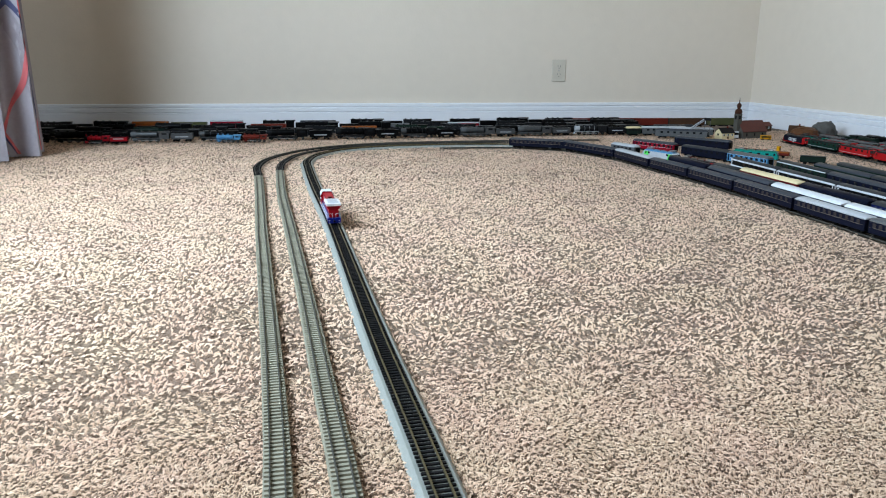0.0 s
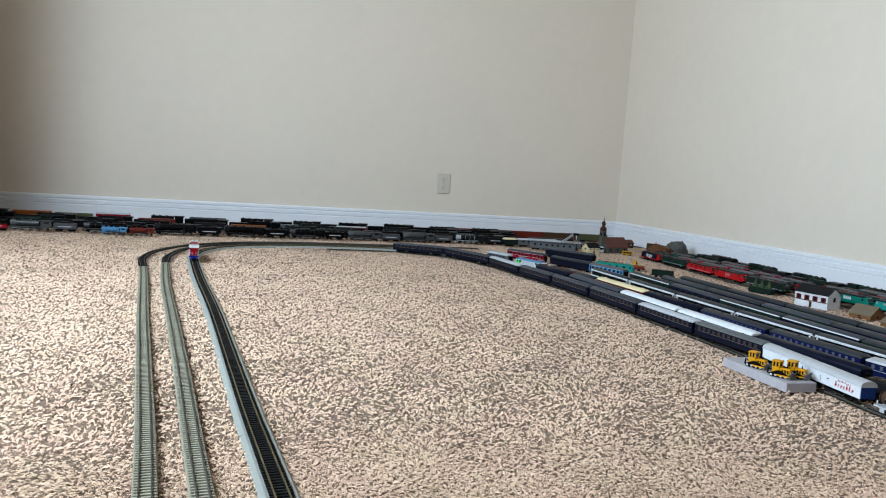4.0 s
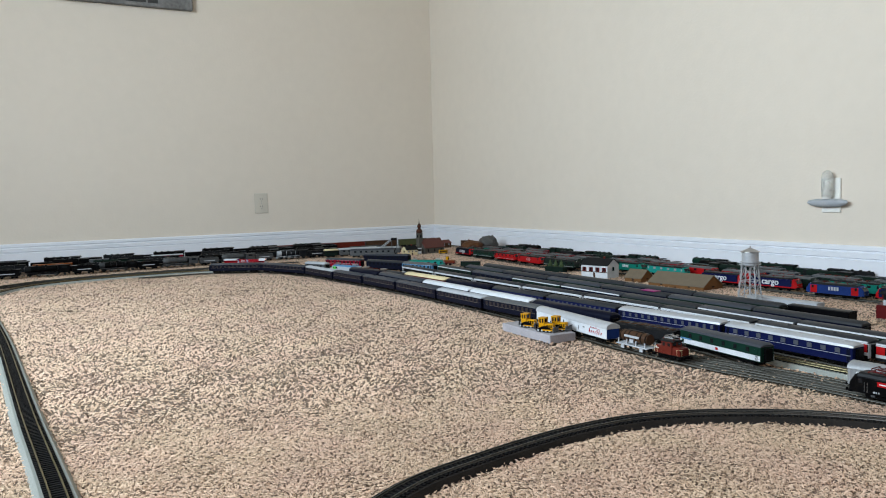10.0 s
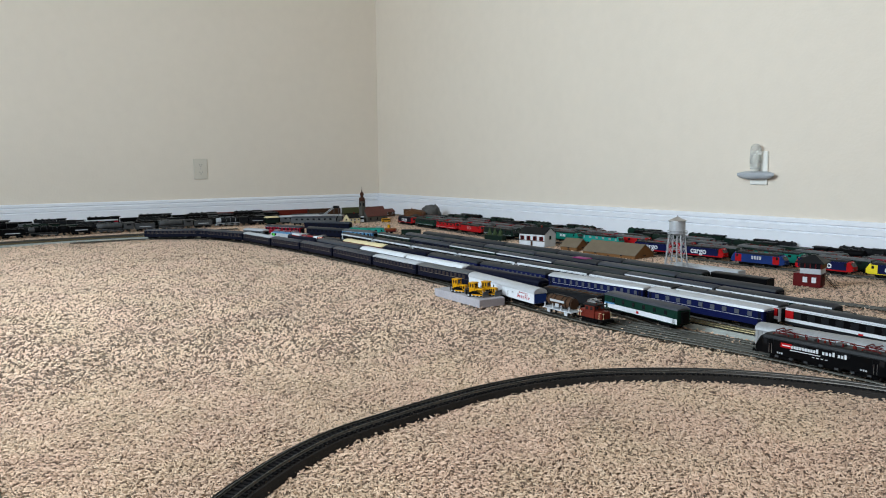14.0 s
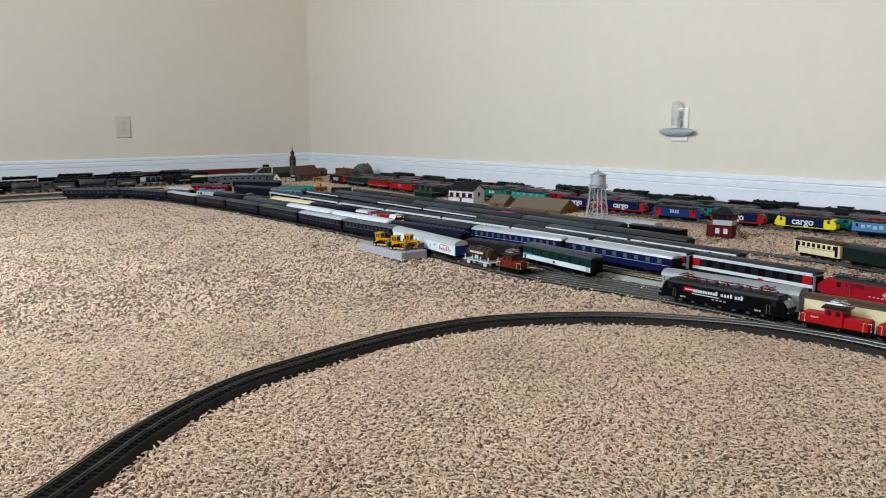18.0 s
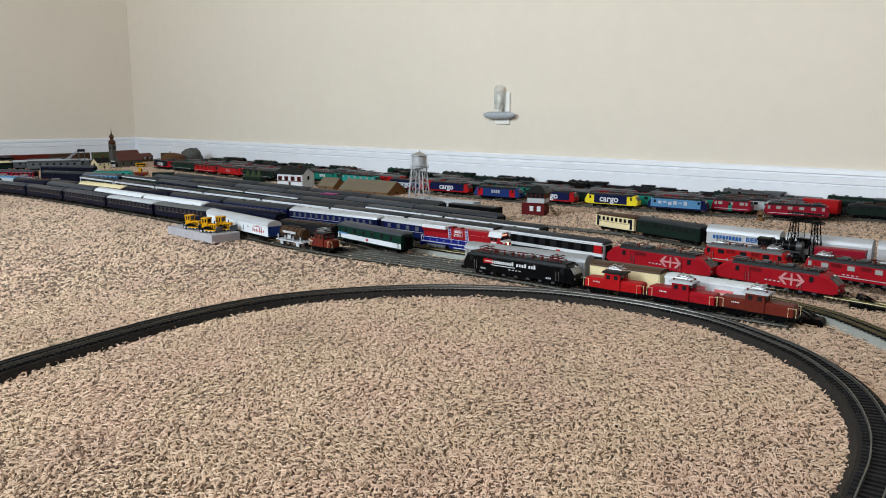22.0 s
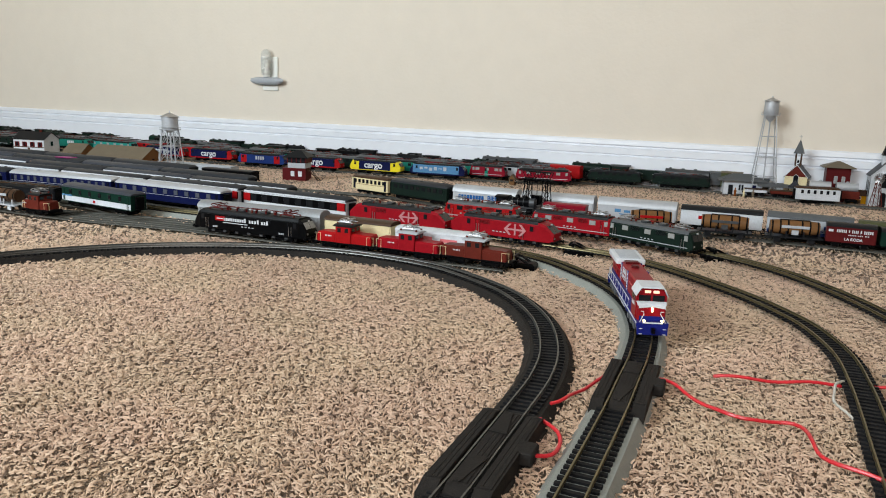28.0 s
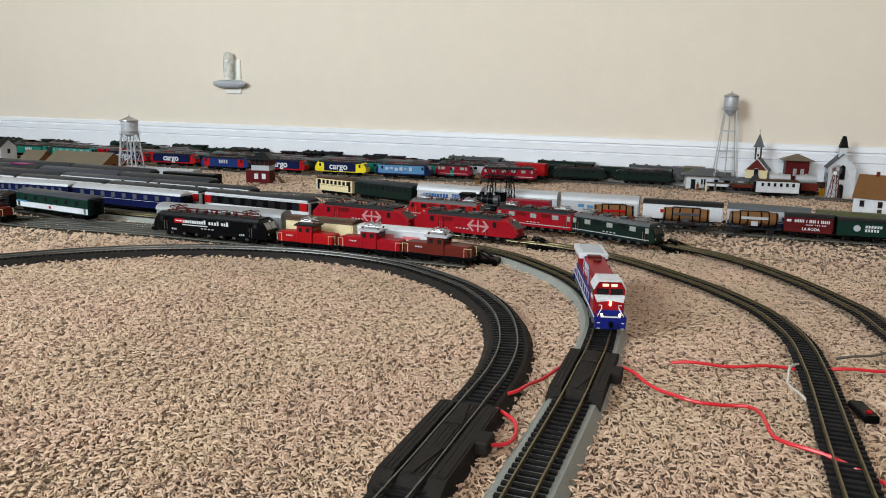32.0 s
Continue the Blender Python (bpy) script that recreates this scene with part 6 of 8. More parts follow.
def coaling_tower():
    e = empty("coaling_gantry", "black lattice coaling gantry with a top girder", "model gantry")
    for s in (-1, 1):
        for d in (-1, 1):
            bm = N()
            pipe(bm, [(s * 0.0235 + d * 0.009, -0.008, 0), (s * 0.0195 + d * 0.0045, -0.0045, 0.080)], 0.0010, 5)
            pipe(bm, [(s * 0.0235 + d * 0.009, 0.008, 0), (s * 0.0195 + d * 0.0045, 0.0045, 0.080)], 0.0010, 5)
            part("leg", bm, "black", e)
        for k in range(4):
            z0, z1 = 0.02 * k, 0.02 * (k + 1)
            at = lambda z, d, y: (s * (0.0235 - 0.004 * z / 0.08) + d * (0.009 - 0.0045 * z / 0.08), y * (0.008 - 0.0035 * z / 0.08), z)
            bm = N()
            for y in (-1, 1):
                pipe(bm, [at(z0, -1, y), at(z1, 1, y)], 0.0006, 4)
                pipe(bm, [at(z0, 1, y), at(z1, -1, y)], 0.0006, 4)
                pipe(bm, [at(z1, -1, y), at(z1, 1, y)], 0.0006, 4)
            part("lattice", bm, "black", e)
    for y in (-0.0055, 0.0055):
        bm = N()
        for z in (0.079, 0.093):
            pipe(bm, [(-0.031, y, z), (0.031, y, z)], 0.0011, 5)
        for i in range(8):
            x = -0.031 + 0.062 * i / 8
            pipe(bm, [(x, y, 0.079 if i % 2 else 0.093), (x + 0.062 / 8, y, 0.093 if i % 2 else 0.079)], 0.0007, 4)
        part("top_girder", bm, "black", e)
    bm = N()
    box(bm, -0.033, 0.033, -0.008, 0.008, 0.0775, 0.0790)
    part("walkway", bm, "black", e)
    bm = N()
    loft(bm, [[(-0.006, -0.005, 0.030), (0.006, -0.005, 0.030), (0.006, 0.005, 0.030), (-0.006, 0.005, 0.030)], [(-0.010, -0.007, 0.048), (0.010, -0.007, 0.048), (0.010, 0.007, 0.048), (-0.010, 0.007, 0.048)]])
    pipe(bm, [(0, 0, 0.048), (0, 0, 0.078)], 0.0007, 4)
    part("bucket", bm, "black", e)
    return e


def conveyor():
    e = empty("coal_conveyor", "grey lattice conveyor ramp on a trestle", "model conveyor")
    for s in (-1, 1):
        bm = N()
        for z in (0, 0.009):
            pipe(bm, [(-0.055, s * 0.008, 0.004 + z), (0.05, s * 0.008, 0.085 + z)], 0.0014, 4)
        for i in range(14):
            t0, t1 = i / 14, (i + 1) / 14
            f = lambda t, z: (-0.055 + 0.105 * t, s * 0.008, 0.004 + 0.081 * t + z)
            pipe(bm, [f(t0, 0 if i % 2 else 0.009), f(t1, 0.009 if i % 2 else 0)], 0.0010, 4)
        part("side_lattice", bm, "ltgrey", e)
    bm = N()
    loft(bm, [[(-0.055, -0.007, 0.006), (-0.055, 0.007, 0.006), (-0.055, 0.007, 0.008), (-0.055, -0.007, 0.008)], [(0.05, -0.007, 0.087), (0.05, 0.007, 0.087), (0.05, 0.007, 0.089), (0.05, -0.007, 0.089)]])
    part("belt", bm, "dkgrey", e)
    bm = N()
    box(bm, 0.046, 0.078, -0.012, 0.012, 0.084, 0.096, 0.001)
    part("head_house", bm, "dkgrey", e)
    for x in (0.05, 0.075):
        for y in (-0.01, 0.01):
            bm = N()
            pipe(bm, [(x, y, 0), (x, y, 0.085)], 0.0012, 4)
            part("trestle_leg", bm, "grey", e)
    return e


def bulldozer():
    e = empty("toy_bulldozer", "yellow toy bulldozer with black tracks on the pale box", "toy bulldozer", "three toy bulldozers")
    for s in (-1, 1):
        bm = N()
        ring = [(-0.015, 0.002), (-0.012, 0.0), (0.012, 0.0), (0.015, 0.002), (0.015, 0.005), (0.002, 0.0115), (-0.003, 0.0115), (-0.0155, 0.005)]
        loft(bm, [[(x, s * 0.0085 - 0.0022, z) for x, z in ring], [(x, s * 0.0085 + 0.0022, z) for x, z in ring]])
        t = part("crawler_track", bm, "black", e)
        for x in (-0.0115, -0.004, 0.004, 0.0115):
            bm = N()
            tube(bm, (x, s * 0.0107, 0.0033), (x, s * 0.0113, 0.0033), 0.0020, seg=10)
            part("roller", bm, "ltgrey", t)
    bm = N()
    box(bm, -0.002, 0.0155, -0.0058, 0.0058, 0.0055, 0.0155, 0.0012)
    part("engine_hood", bm, "yellow", e)
    bm = N()
    box(bm, -0.0125, -0.0005, -0.0070, 0.0070, 0.006, 0.0170, 0.0008)
    c = part("cab", bm, "yellow", e)
    bm = N()
    box(bm, -0.0115, -0.0020, -0.0062, 0.0062, 0.0168, 0.0242)
    part("cab_glazing", bm, "pane", c)
    for x in (-0.0118, -0.0068, -0.0016):
        for y in (-0.0064, 0.0064):
            bm = N()
            box(bm, x - 0.0009, x + 0.0009, y - 0.0008, y + 0.0008, 0.0165, 0.0248)
            part("cab_post", bm, "yellow", c)
    bm = N()
    box(bm, -0.0140, 0.0004, -0.0078, 0.0078, 0.0244, 0.0266, 0.0007)
    part("cab_roof", bm, "yellow", c)
    for y in (-0.0060, 0.0055):
        bm = N()
        for k in range(3):
            box(bm, 0.003 + k * 0.004, 0.0055 + k * 0.004, y, y + 0.0005, 0.008, 0.0135)
        part("side_grille", bm, "black", e)
    bm = N()
    pipe(bm, [(-0.0155, 0, 0.008), (-0.0205, 0, 0.011), (-0.0215, 0, 0.0015)], 0.0013, 5)
    part("ripper", bm, "black", e)
    for y in (-0.0045, 0.0045):
        bm = N()
        pipe(bm, [(0.0135, y, 0.0125), (0.0185, y, 0.0075)], 0.0008, 5)
        part("lift_ram", bm, "chrome", e)
    bm = N()
    tube(bm, (0.008, 0.002, 0.015), (0.008, 0.002, 0.0205), 0.0009, seg=6)
    part("exhaust_pipe", bm, "black", e)
    bm = N()
    loft(bm, [[(0.0195, -0.0125, 0.0005), (0.0180, -0.0125, 0.0055), (0.0200, -0.0125, 0.0105), (0.0208, -0.0125, 0.0105), (0.0190, -0.0125, 0.0055), (0.0205, -0.0125, 0.0005)],
              [(0.0195, 0.0125, 0.0005), (0.0180, 0.0125, 0.0055), (0.0200, 0.0125, 0.0105), (0.0208, 0.0125, 0.0105), (0.0190, 0.0125, 0.0055), (0.0205, 0.0125, 0.0005)]])
    part("blade", bm, "grey", e)
    bm = N()
    for y in (-0.0108, 0.0108):
        box(bm, -0.004, 0.0185, y - 0.0008, y + 0.0008, 0.0035, 0.0055)
    part("push_arm", bm, "yellow", e)
    return e


def buffer_stop(label, c="black"):
    """A low moulded stop: ballasted foot, two raking stays, a beam and pads."""
    e = empty("buffer_stop", label, "buffer stop", "buffer stops at track ends")
    bm = N()
    loft(bm, [[(x, -y, z) for x, y in ((-0.026, 0.013), (0.018, 0.014), (0.018, -0.014), (-0.026, -0.013))] for z in (-0.006, 0.0015)] + [[(x, -y, 0.004) for x, y in ((-0.022, 0.010), (0.015, 0.011), (0.015, -0.011), (-0.022, -0.010))]])
    part("foot", bm, c, e)
    for y in (-0.0078, 0.0078):
        bm = N()
        pipe(bm, [(-0.016, y, 0.003), (-0.002, y, 0.0105), (0.004, y, 0.012), (0.005, y, 0.003)], 0.0017, 6)
        part("stay", bm, c, e)
        bm = N()
        tube(bm, (0.006, y, 0.0105), (0.011, y, 0.0105), 0.0028, 0.0022, seg=10)
        part("pad", bm, c, e)
    bm = N()
    box(bm, 0.0025, 0.0065, -0.0125, 0.0125, 0.0075, 0.013, 0.0008)
    part("beam", bm, c, e)
    return e


def windmill():
    e = empty("model_windmill", "rust-brown lattice windpump with a silver fan wheel", "model windmill")
    for sx in (-1, 1):
        for sy in (-1, 1):
            bm = N()
            pipe(bm, [(sx * 0.011, sy * 0.011, 0), (sx * 0.003, sy * 0.003, 0.066)], 0.0009, 4)
            part("leg", bm, "oxide", e)
    for k in range(4):
        z0, z1 = 0.0165 * k, 0.0165 * (k + 1)
        q = lambda z: 0.011 - 0.008 * z / 0.066
        bm = N()
        for s in (-1, 1):
            pipe(bm, [(-q(z0), s * q(z0), z0), (q(z1), s * q(z1), z1)], 0.0005, 4)
            pipe(bm, [(q(z0), s * q(z0), z0), (-q(z1), s * q(z1), z1)], 0.0005, 4)
            pipe(bm, [(s * q(z0), -q(z0), z0), (s * q(z1), q(z1), z1)], 0.0005, 4)
        part("brace", bm, "oxide", e)
    wheel = None
    for i in range(14):
        a = 2 * math.pi * i / 14
        bm = N()
        c, s = math.cos(a), math.sin(a)
        t = Vector((0, -s, c))
        r0, r1 = Vector((-0.004, c, s)) , Vector((-0.004, c, s))
        q = [Vector((-0.0050, c * 0.004, s * 0.004)) - t * 0.0006, Vector((-0.0040, c * 0.004, s * 0.004)) + t * 0.0006, Vector((-0.0035, c * 0.0125, s * 0.0125)) + t * 0.0021, Vector((-0.0055, c * 0.0125, s * 0.0125)) - t * 0.0021]
        loft(bm, [[p + Vector((0, 0, 0.070)) for p in q], [p + Vector((0.0005, 0, 0.070)) for p in q]])
        part("fan_blade", bm, "chrome", e)
    bm = N()
    box(bm, 0.004, 0.016, -0.0004, 0.0004, 0.066, 0.074)
    pipe(bm, [(-0.005, 0, 0.070), (0.006, 0, 0.070)], 0.0008, 5)
    part("tail_vane", bm, "red", e)
    return e


def rerailer(label, c, x, y, deg, L=0.115, w=0.041):
    """A moulded terminal crossing: a plank deck with ramps, a post box and rails let in."""
    e = empty("terminal_track", label, "terminal track", "terminal track sections")
    bm = N()
    for y0, y1 in ((-w / 2, -0.0105), (-0.0065, 0.0065), (0.0105, w / 2)):
        loft(bm, [[(xx, y0, 0.0), (xx, y1, 0.0), (xx, y1, z), (xx, y0, z)] for xx, z in ((-L / 2, 0.0062), (-L / 2 + 0.012, 0.0108), (L / 2 - 0.012, 0.0108), (L / 2, 0.0062))])
    part("deck", bm, c, e)
    for y0 in (-0.0195, -0.0165, -0.0135, -0.004, -0.001, 0.002, 0.0115, 0.0145, 0.0172):
        bm = N()
        box(bm, -L / 2 + 0.014, L / 2 - 0.014, y0, y0 + 0.0026, 0.0107, 0.0113)
        part("plank", bm, c, e)
    for s in (-1, 1):
        bm = N()
        loft(bm, [[(s * L * 0.14, -0.0064, 0.0112), (s * L * 0.14, 0.0064, 0.0112), (s * L * 0.14, 0.0064, 0.0120), (s * L * 0.14, -0.0064, 0.0120)], [(s * L * 0.40, -0.0006, 0.0112), (s * L * 0.40, 0.0006, 0.0112), (s * L * 0.40, 0.0006, 0.0120), (s * L * 0.40, -0.0006, 0.0120)]])
        part("guide_wedge", bm, c, e)
    bm = N()
    box(bm, -0.016, 0.002, w / 2 - 0.004, w / 2 + 0.008, 0.002, 0.0112, 0.001)
    part("terminal_box", bm, c, e)
    return put(e, x, y, deg, 0.0012)


def cable(label, pts, material, r=0.0014):
    bm = N()
    line = smooth_line(pts, 0.006)
    for i, p in enumerate(line):
        p.z += 0.0075 + 0.0012 * math.sin(i * 0.6) + 0.001 * math.sin(i * 0.23 + 1)
    pipe(bm, line, r, 7)
    return tagged(obj("wire", bm, material, True), label, "wire")


# ---- the near train of dark-blue sleeping cars ----
def beer_script(e, n):
    """Two lines of slanting red strokes towards one end, a small door latch and a vent."""
    for s in (-1, 1):
        y = s * 0.0164
        bm = N()
        for row, (x0, x1, z, hh, w) in enumerate(((0.018, 0.052, 0.0270, 0.0026, 0.0018), (0.012, 0.062, 0.0165, 0.0070, 0.0034))):
            k = 9 - 2 * row
            for i in range(k):
                x = x0 + (x1 - x0) * i / k
                lift = hh * (1.35 if i in (0, 3 + row, 5) else 0.8)
                q = [(x, z), (x + w * 0.55, z), (x + w * 0.9, z + lift), (x + w * 0.35, z + lift)]
                loft(bm, [[(a, y - 0.0004, b) for a, b in q], [(a, y + 0.0004, b) for a, b in q]])
                if i % 2 == 0:
                    box(bm, x + w * 0.3, x + w * 1.35, y - 0.0003, y + 0.0003, z + hh * 0.45, z + hh * 0.68)
        part("lettering_bar", bm, "brightred", e)
        bm = N()
        box(bm, -0.0110, -0.0060, y - 0.0004, y + 0.0004, 0.0235, 0.0255)
        part("side_vent", bm, "grey", e)
        bm = N()
        pipe(bm, [(-0.028, y, 0.016), (-0.028, y, 0.026)], 0.0005, 5)
        part("door_latch", bm, "dkgrey", e)
    return e


R0 = [(-1.665, -1.005), (-1.463, -1.125), (-1.356, -1.405), (-1.333, -1.660), (-1.306, -1.880), (-1.290, -2.118), (-1.284, -2.385), (-1.278, -2.634), (-1.264, -2.862)]
R0_ROOF = ["roofgrey", "roofgrey", "ltgrey", "roofgrey", "roofgrey", "roofgrey", "ltgrey", "grey"]
for i in range(8):
    a, b = Vector(R0[i]), Vector(R0[i + 1])
    d = (b - a)
    c = coach(d.length - 0.011, "navy", R0_ROOF[i], "goldline", 12, "dark-blue sleeping car with a %s roof and pale lining" % ("silver-grey" if R0_ROOF[i] != "roofgrey" else "dark grey"), winw=0.0095, winz=(0.0235, 0.0318), h=0.0345, rh=0.0072, pane="curtained")
    between(c, a, b)
between(boxcar(0.134, "white", "silver", "white bogie hopper wagon with a rounded silver roof", 0.031, 0.011, bars=0), (-1.268, -2.868), (-1.280, -3.000))
beer_script(between(boxcar(0.150, "white", "silver", "white rounded-roof beer wagon with red lettering and a blue end", 0.0325, 0.0115, endc="royal"), (-1.288, -3.006), (-1.305, -3.162)), 4)
between(barrel_wagon("grey flat wagon carrying a wooden barrel", L=0.088, frame="ltgrey", plate="ltgrey", wood="brown"), (-1.309, -3.186), (-1.311, -3.280))
between(steeple_loco(0.064, "oxide", "small oxide-red shunting locomotive with a rooftop collector"), (-1.311, -3.292), (-1.309, -3.358))
between(electric_loco(0.208, "black", "dkgrey", "black electric freight locomotive with white lettering and red pantographs", wins=0, slope=0.012, panto="maroon", pup=0.0075, red_ends="black"), (-1.268, -3.652), (-1.259, -3.862))


def lettering_on_black():
    e = [o for o in scene.objects if o.get("label", "").startswith("black electric")][0]
    for s in (-1, 1):
        y = s * 0.0174
        bm = N()
        box(bm, -0.052 * -s - 0.009, -0.052 * -s + 0.009, y - 0.0004, y + 0.0004, 0.0235, 0.0305)
        part("red_badge", bm, "brightred", e)
        bm = N()
        box(bm, -0.052 * -s - 0.006, -0.052 * -s + 0.006, y - 0.0007, y + 0.0007, 0.0262, 0.0278)
        part("badge_mark", bm, "white", e)
        bm = N()
        for x0, x1 in ((-0.038, -0.024), (-0.021, -0.001), (0.003, 0.046)):
            n = int((x1 - x0) / 0.0043)
            for i in range(n):
                a = x0 + (x1 - x0) * i / n
                box(bm, min(s * a, s * (a + 0.003)), max(s * a, s * (a + 0.003)), y - 0.0004, y + 0.0004, 0.0242, 0.0242 + (0.0062 if i in (0,) else 0.0044))
        box(bm, min(s * 0.0, s * 0.046), max(s * 0.0, s * 0.046), y - 0.0004, y + 0.0004, 0.0208, 0.0218)
        part("lettering_bar", bm, "white", e)
        for x in (-0.062, 0.062):
            bm = N()
            for k in range(3):
                box(bm, x - 0.0045 + 0.0034 * k, x - 0.0025 + 0.0034 * k, y - 0.0003, y + 0.0003, 0.0125, 0.0150)
            part("stencil_bar", bm, "ltgrey", e)
    for i in range(13):
        bm = N()
        x, yy = -0.054 + 0.009 * i, 0.007 * (-1) ** i
        lathe(bm, [(0.0010, 0.038), (0.0019, 0.0395), (0.0010, 0.0408), (0.0019, 0.0422), (0.0008, 0.0438)], 8, x, yy)
        part("red_insulator", bm, "maroon", e)
    bm = N()
    pipe(bm, [(-0.058, 0.002, 0.0440), (-0.02, -0.003, 0.0446), (0.02, 0.003, 0.0446), (0.058, -0.002, 0.0440)], 0.0006, 5)
    part("busbar", bm, "maroon", e)
    for o in e.children:
        if o.name.startswith("windscreen"):
            o.data.materials.clear()
            o.data.materials.append(M["palepane"])


lettering_on_black()
between(steeple_loco(0.092, "brightred", "bright red centre-cab electric locomotive with a raised pantograph"), (-1.262, -3.878), (-1.256, -3.972))
between(steeple_loco(0.098, "red", "red centre-cab electric locomotive with a silver pantograph", "ltgrey"), (-1.254, -3.977), (-1.252, -4.076))
between(steeple_loco(0.098, "oxide", "brown centre-cab electric locomotive with a silver pantograph", "ltgrey"), (-1.248, -4.076), (-1.247, -4.175))
put(buffer_stop("black buffer stop at the end of the siding"), -1.206, -4.171, 95, 0.004)
put(buffer_stop("black buffer stop at the end of the siding"), -1.070, -4.214, 100, 0.004)
put(buffer_stop("black buffer stop at the end of the siding"), -0.985, -4.404, 120, 0.004)

# ---- second line ----
FAR_OFF[0] = True
for lab, body, roof, a, b, kw in (
        ("dark-blue coach with a plain blue roof", "navy", "navy", (-1.266, -1.66), (-1.252, -1.89), {}),
        ("dark blue coach with a grey roof", "navy", "roofgrey", (-1.251, -1.90), (-1.243, -2.215), {}),
        ("navy coach with a white roof", "navy", "white", (-1.243, -2.222), (-1.240, -2.50), {}),
        ("navy coach with a white roof", "navy", "white", (-1.240, -2.507), (-1.236, -2.79), {}),
        ("dark-blue coach with a blue roof", "navy", "navy", (-1.236, -2.80), (-1.230, -3.085), {})):
    between(coach(math.dist(a, b) - 0.005, body, roof, "", 9, lab, h=0.0385, rh=0.0098, **kw), a, b)
e = boxcar(0.155, "dkgrey", "dkgrey", "dark open wagon loaded with grey overhead-line parts", 0.029, 0.003)
for i in range(9):
    bm = N()
    x, w = -0.070 + 0.0165 * i, (0.011, 0.006, 0.013)[i % 3]
    pipe(bm, [(x, -w, 0.0325), (x + 0.004, -w * 0.3, 0.0355), (x + 0.012, w, 0.0335 + 0.001 * (i % 2))], 0.0011, 5)
    part("line_mast", bm, "grey", e)
for y in (-0.009, 0.0, 0.009):
    bm = N()
    pipe(bm, [(-0.074, y, 0.0330), (0.0, y * 0.8, 0.0345), (0.074, y, 0.0330)], 0.0010, 5)
    part("line_girder", bm, "brown", e)
between(e, (-1.233, -3.092), (-1.213, -3.252))
c = coach(0.205, "green", "roofgrey", "", 6, "dark green and white baggage coach with a red badge", winw=0.007, low="white", rh=0.007)
between(c, (-1.203, -3.262), (-1.224, -3.466))
for s in (-1, 1):
    bm = N()
    box(bm, -0.005, 0.001, s * 0.0172 - 0.0004, s * 0.0172 + 0.0004, 0.0135, 0.018)
    part("red_badge", bm, "brightred", c)
    bm = N()
    box(bm, -0.100, -0.070, s * 0.0168 - 0.0006, s * 0.0168 + 0.0006, 0.020, 0.0225)
    part("roof_edge", bm, "sky", c)
between(boxcar(0.222, "alugrey", "alugrey", "long grey ribbed wagon with pink lettering", 0.036, 0.010, bars=3, barmat="pinkred", ribs=30), (-1.240, -3.630), (-1.216, -3.857))
between(boxcar(0.112, "cream", "brown", "cream box wagon with a brown roof", 0.034, 0.006), (-1.214, -3.862), (-1.210, -3.978))
between(boxcar(0.130, "white", "white", "white beer wagon with small red lettering", 0.031, 0.005, bars=2, barmat="pinkred", barz=0.02), (-1.210, -3.984), (-1.206, -4.118))

# ---- third line: cream, blue and silver coaches ----
FAR_OFF[0] = False
SIL = dict(winw=0.0115, stripe="ltgrey")
for lab, body, roof, a, b, kw in (
        ("maroon coach with a cream roof", "maroon", "cream", (-1.166, -1.935), (-1.153, -2.205), {}),
        ("dark-blue coach with a blue roof", "navy", "navy", (-1.153, -2.211), (-1.146, -2.468), {}),
        ("blue coach with dark grey roof and small white windows", "blue", "dkgrey", (-1.146, -2.475), (-1.137, -2.72), dict(pane="dimpane", winw=0.006, wins=14)),
        ("blue coach with dark grey roof and small white windows", "blue", "dkgrey", (-1.137, -2.727), (-1.124, -2.985), dict(pane="dimpane", winw=0.006, wins=14)),
        ("royal-blue sleeping coach with a silver roof", "blue", "silver", (-1.126, -2.992), (-1.100, -3.272), dict(pane="dimpane", winw=0.007, wins=14, stripe="silver")),
        ("royal-blue sleeping coach with a silver roof", "blue", "silver", (-1.100, -3.280), (-1.104, -3.560), dict(pane="dimpane", winw=0.010, wins=9, stripe="silver"))):
    wins = kw.pop("wins", 9)
    stripe = kw.pop("stripe", "")
    between(coach(math.dist(a, b) - 0.006, body, roof, stripe, wins, lab, **kw), a, b)

# ---- fourth line: dark-roofed expresses with a white edge, then black and white coaches and two red locomotives ----
def edge_line(c, L):
    for s in (-1, 1):
        bm = N()
        box(bm, -L / 2 + 0.002, L / 2 - 0.002, min(s * 0.0135, s * 0.0168), max(s * 0.0135, s * 0.0168), 0.0362, 0.0392)
        part("roof_edge", bm, "white", c, "white roof edge")


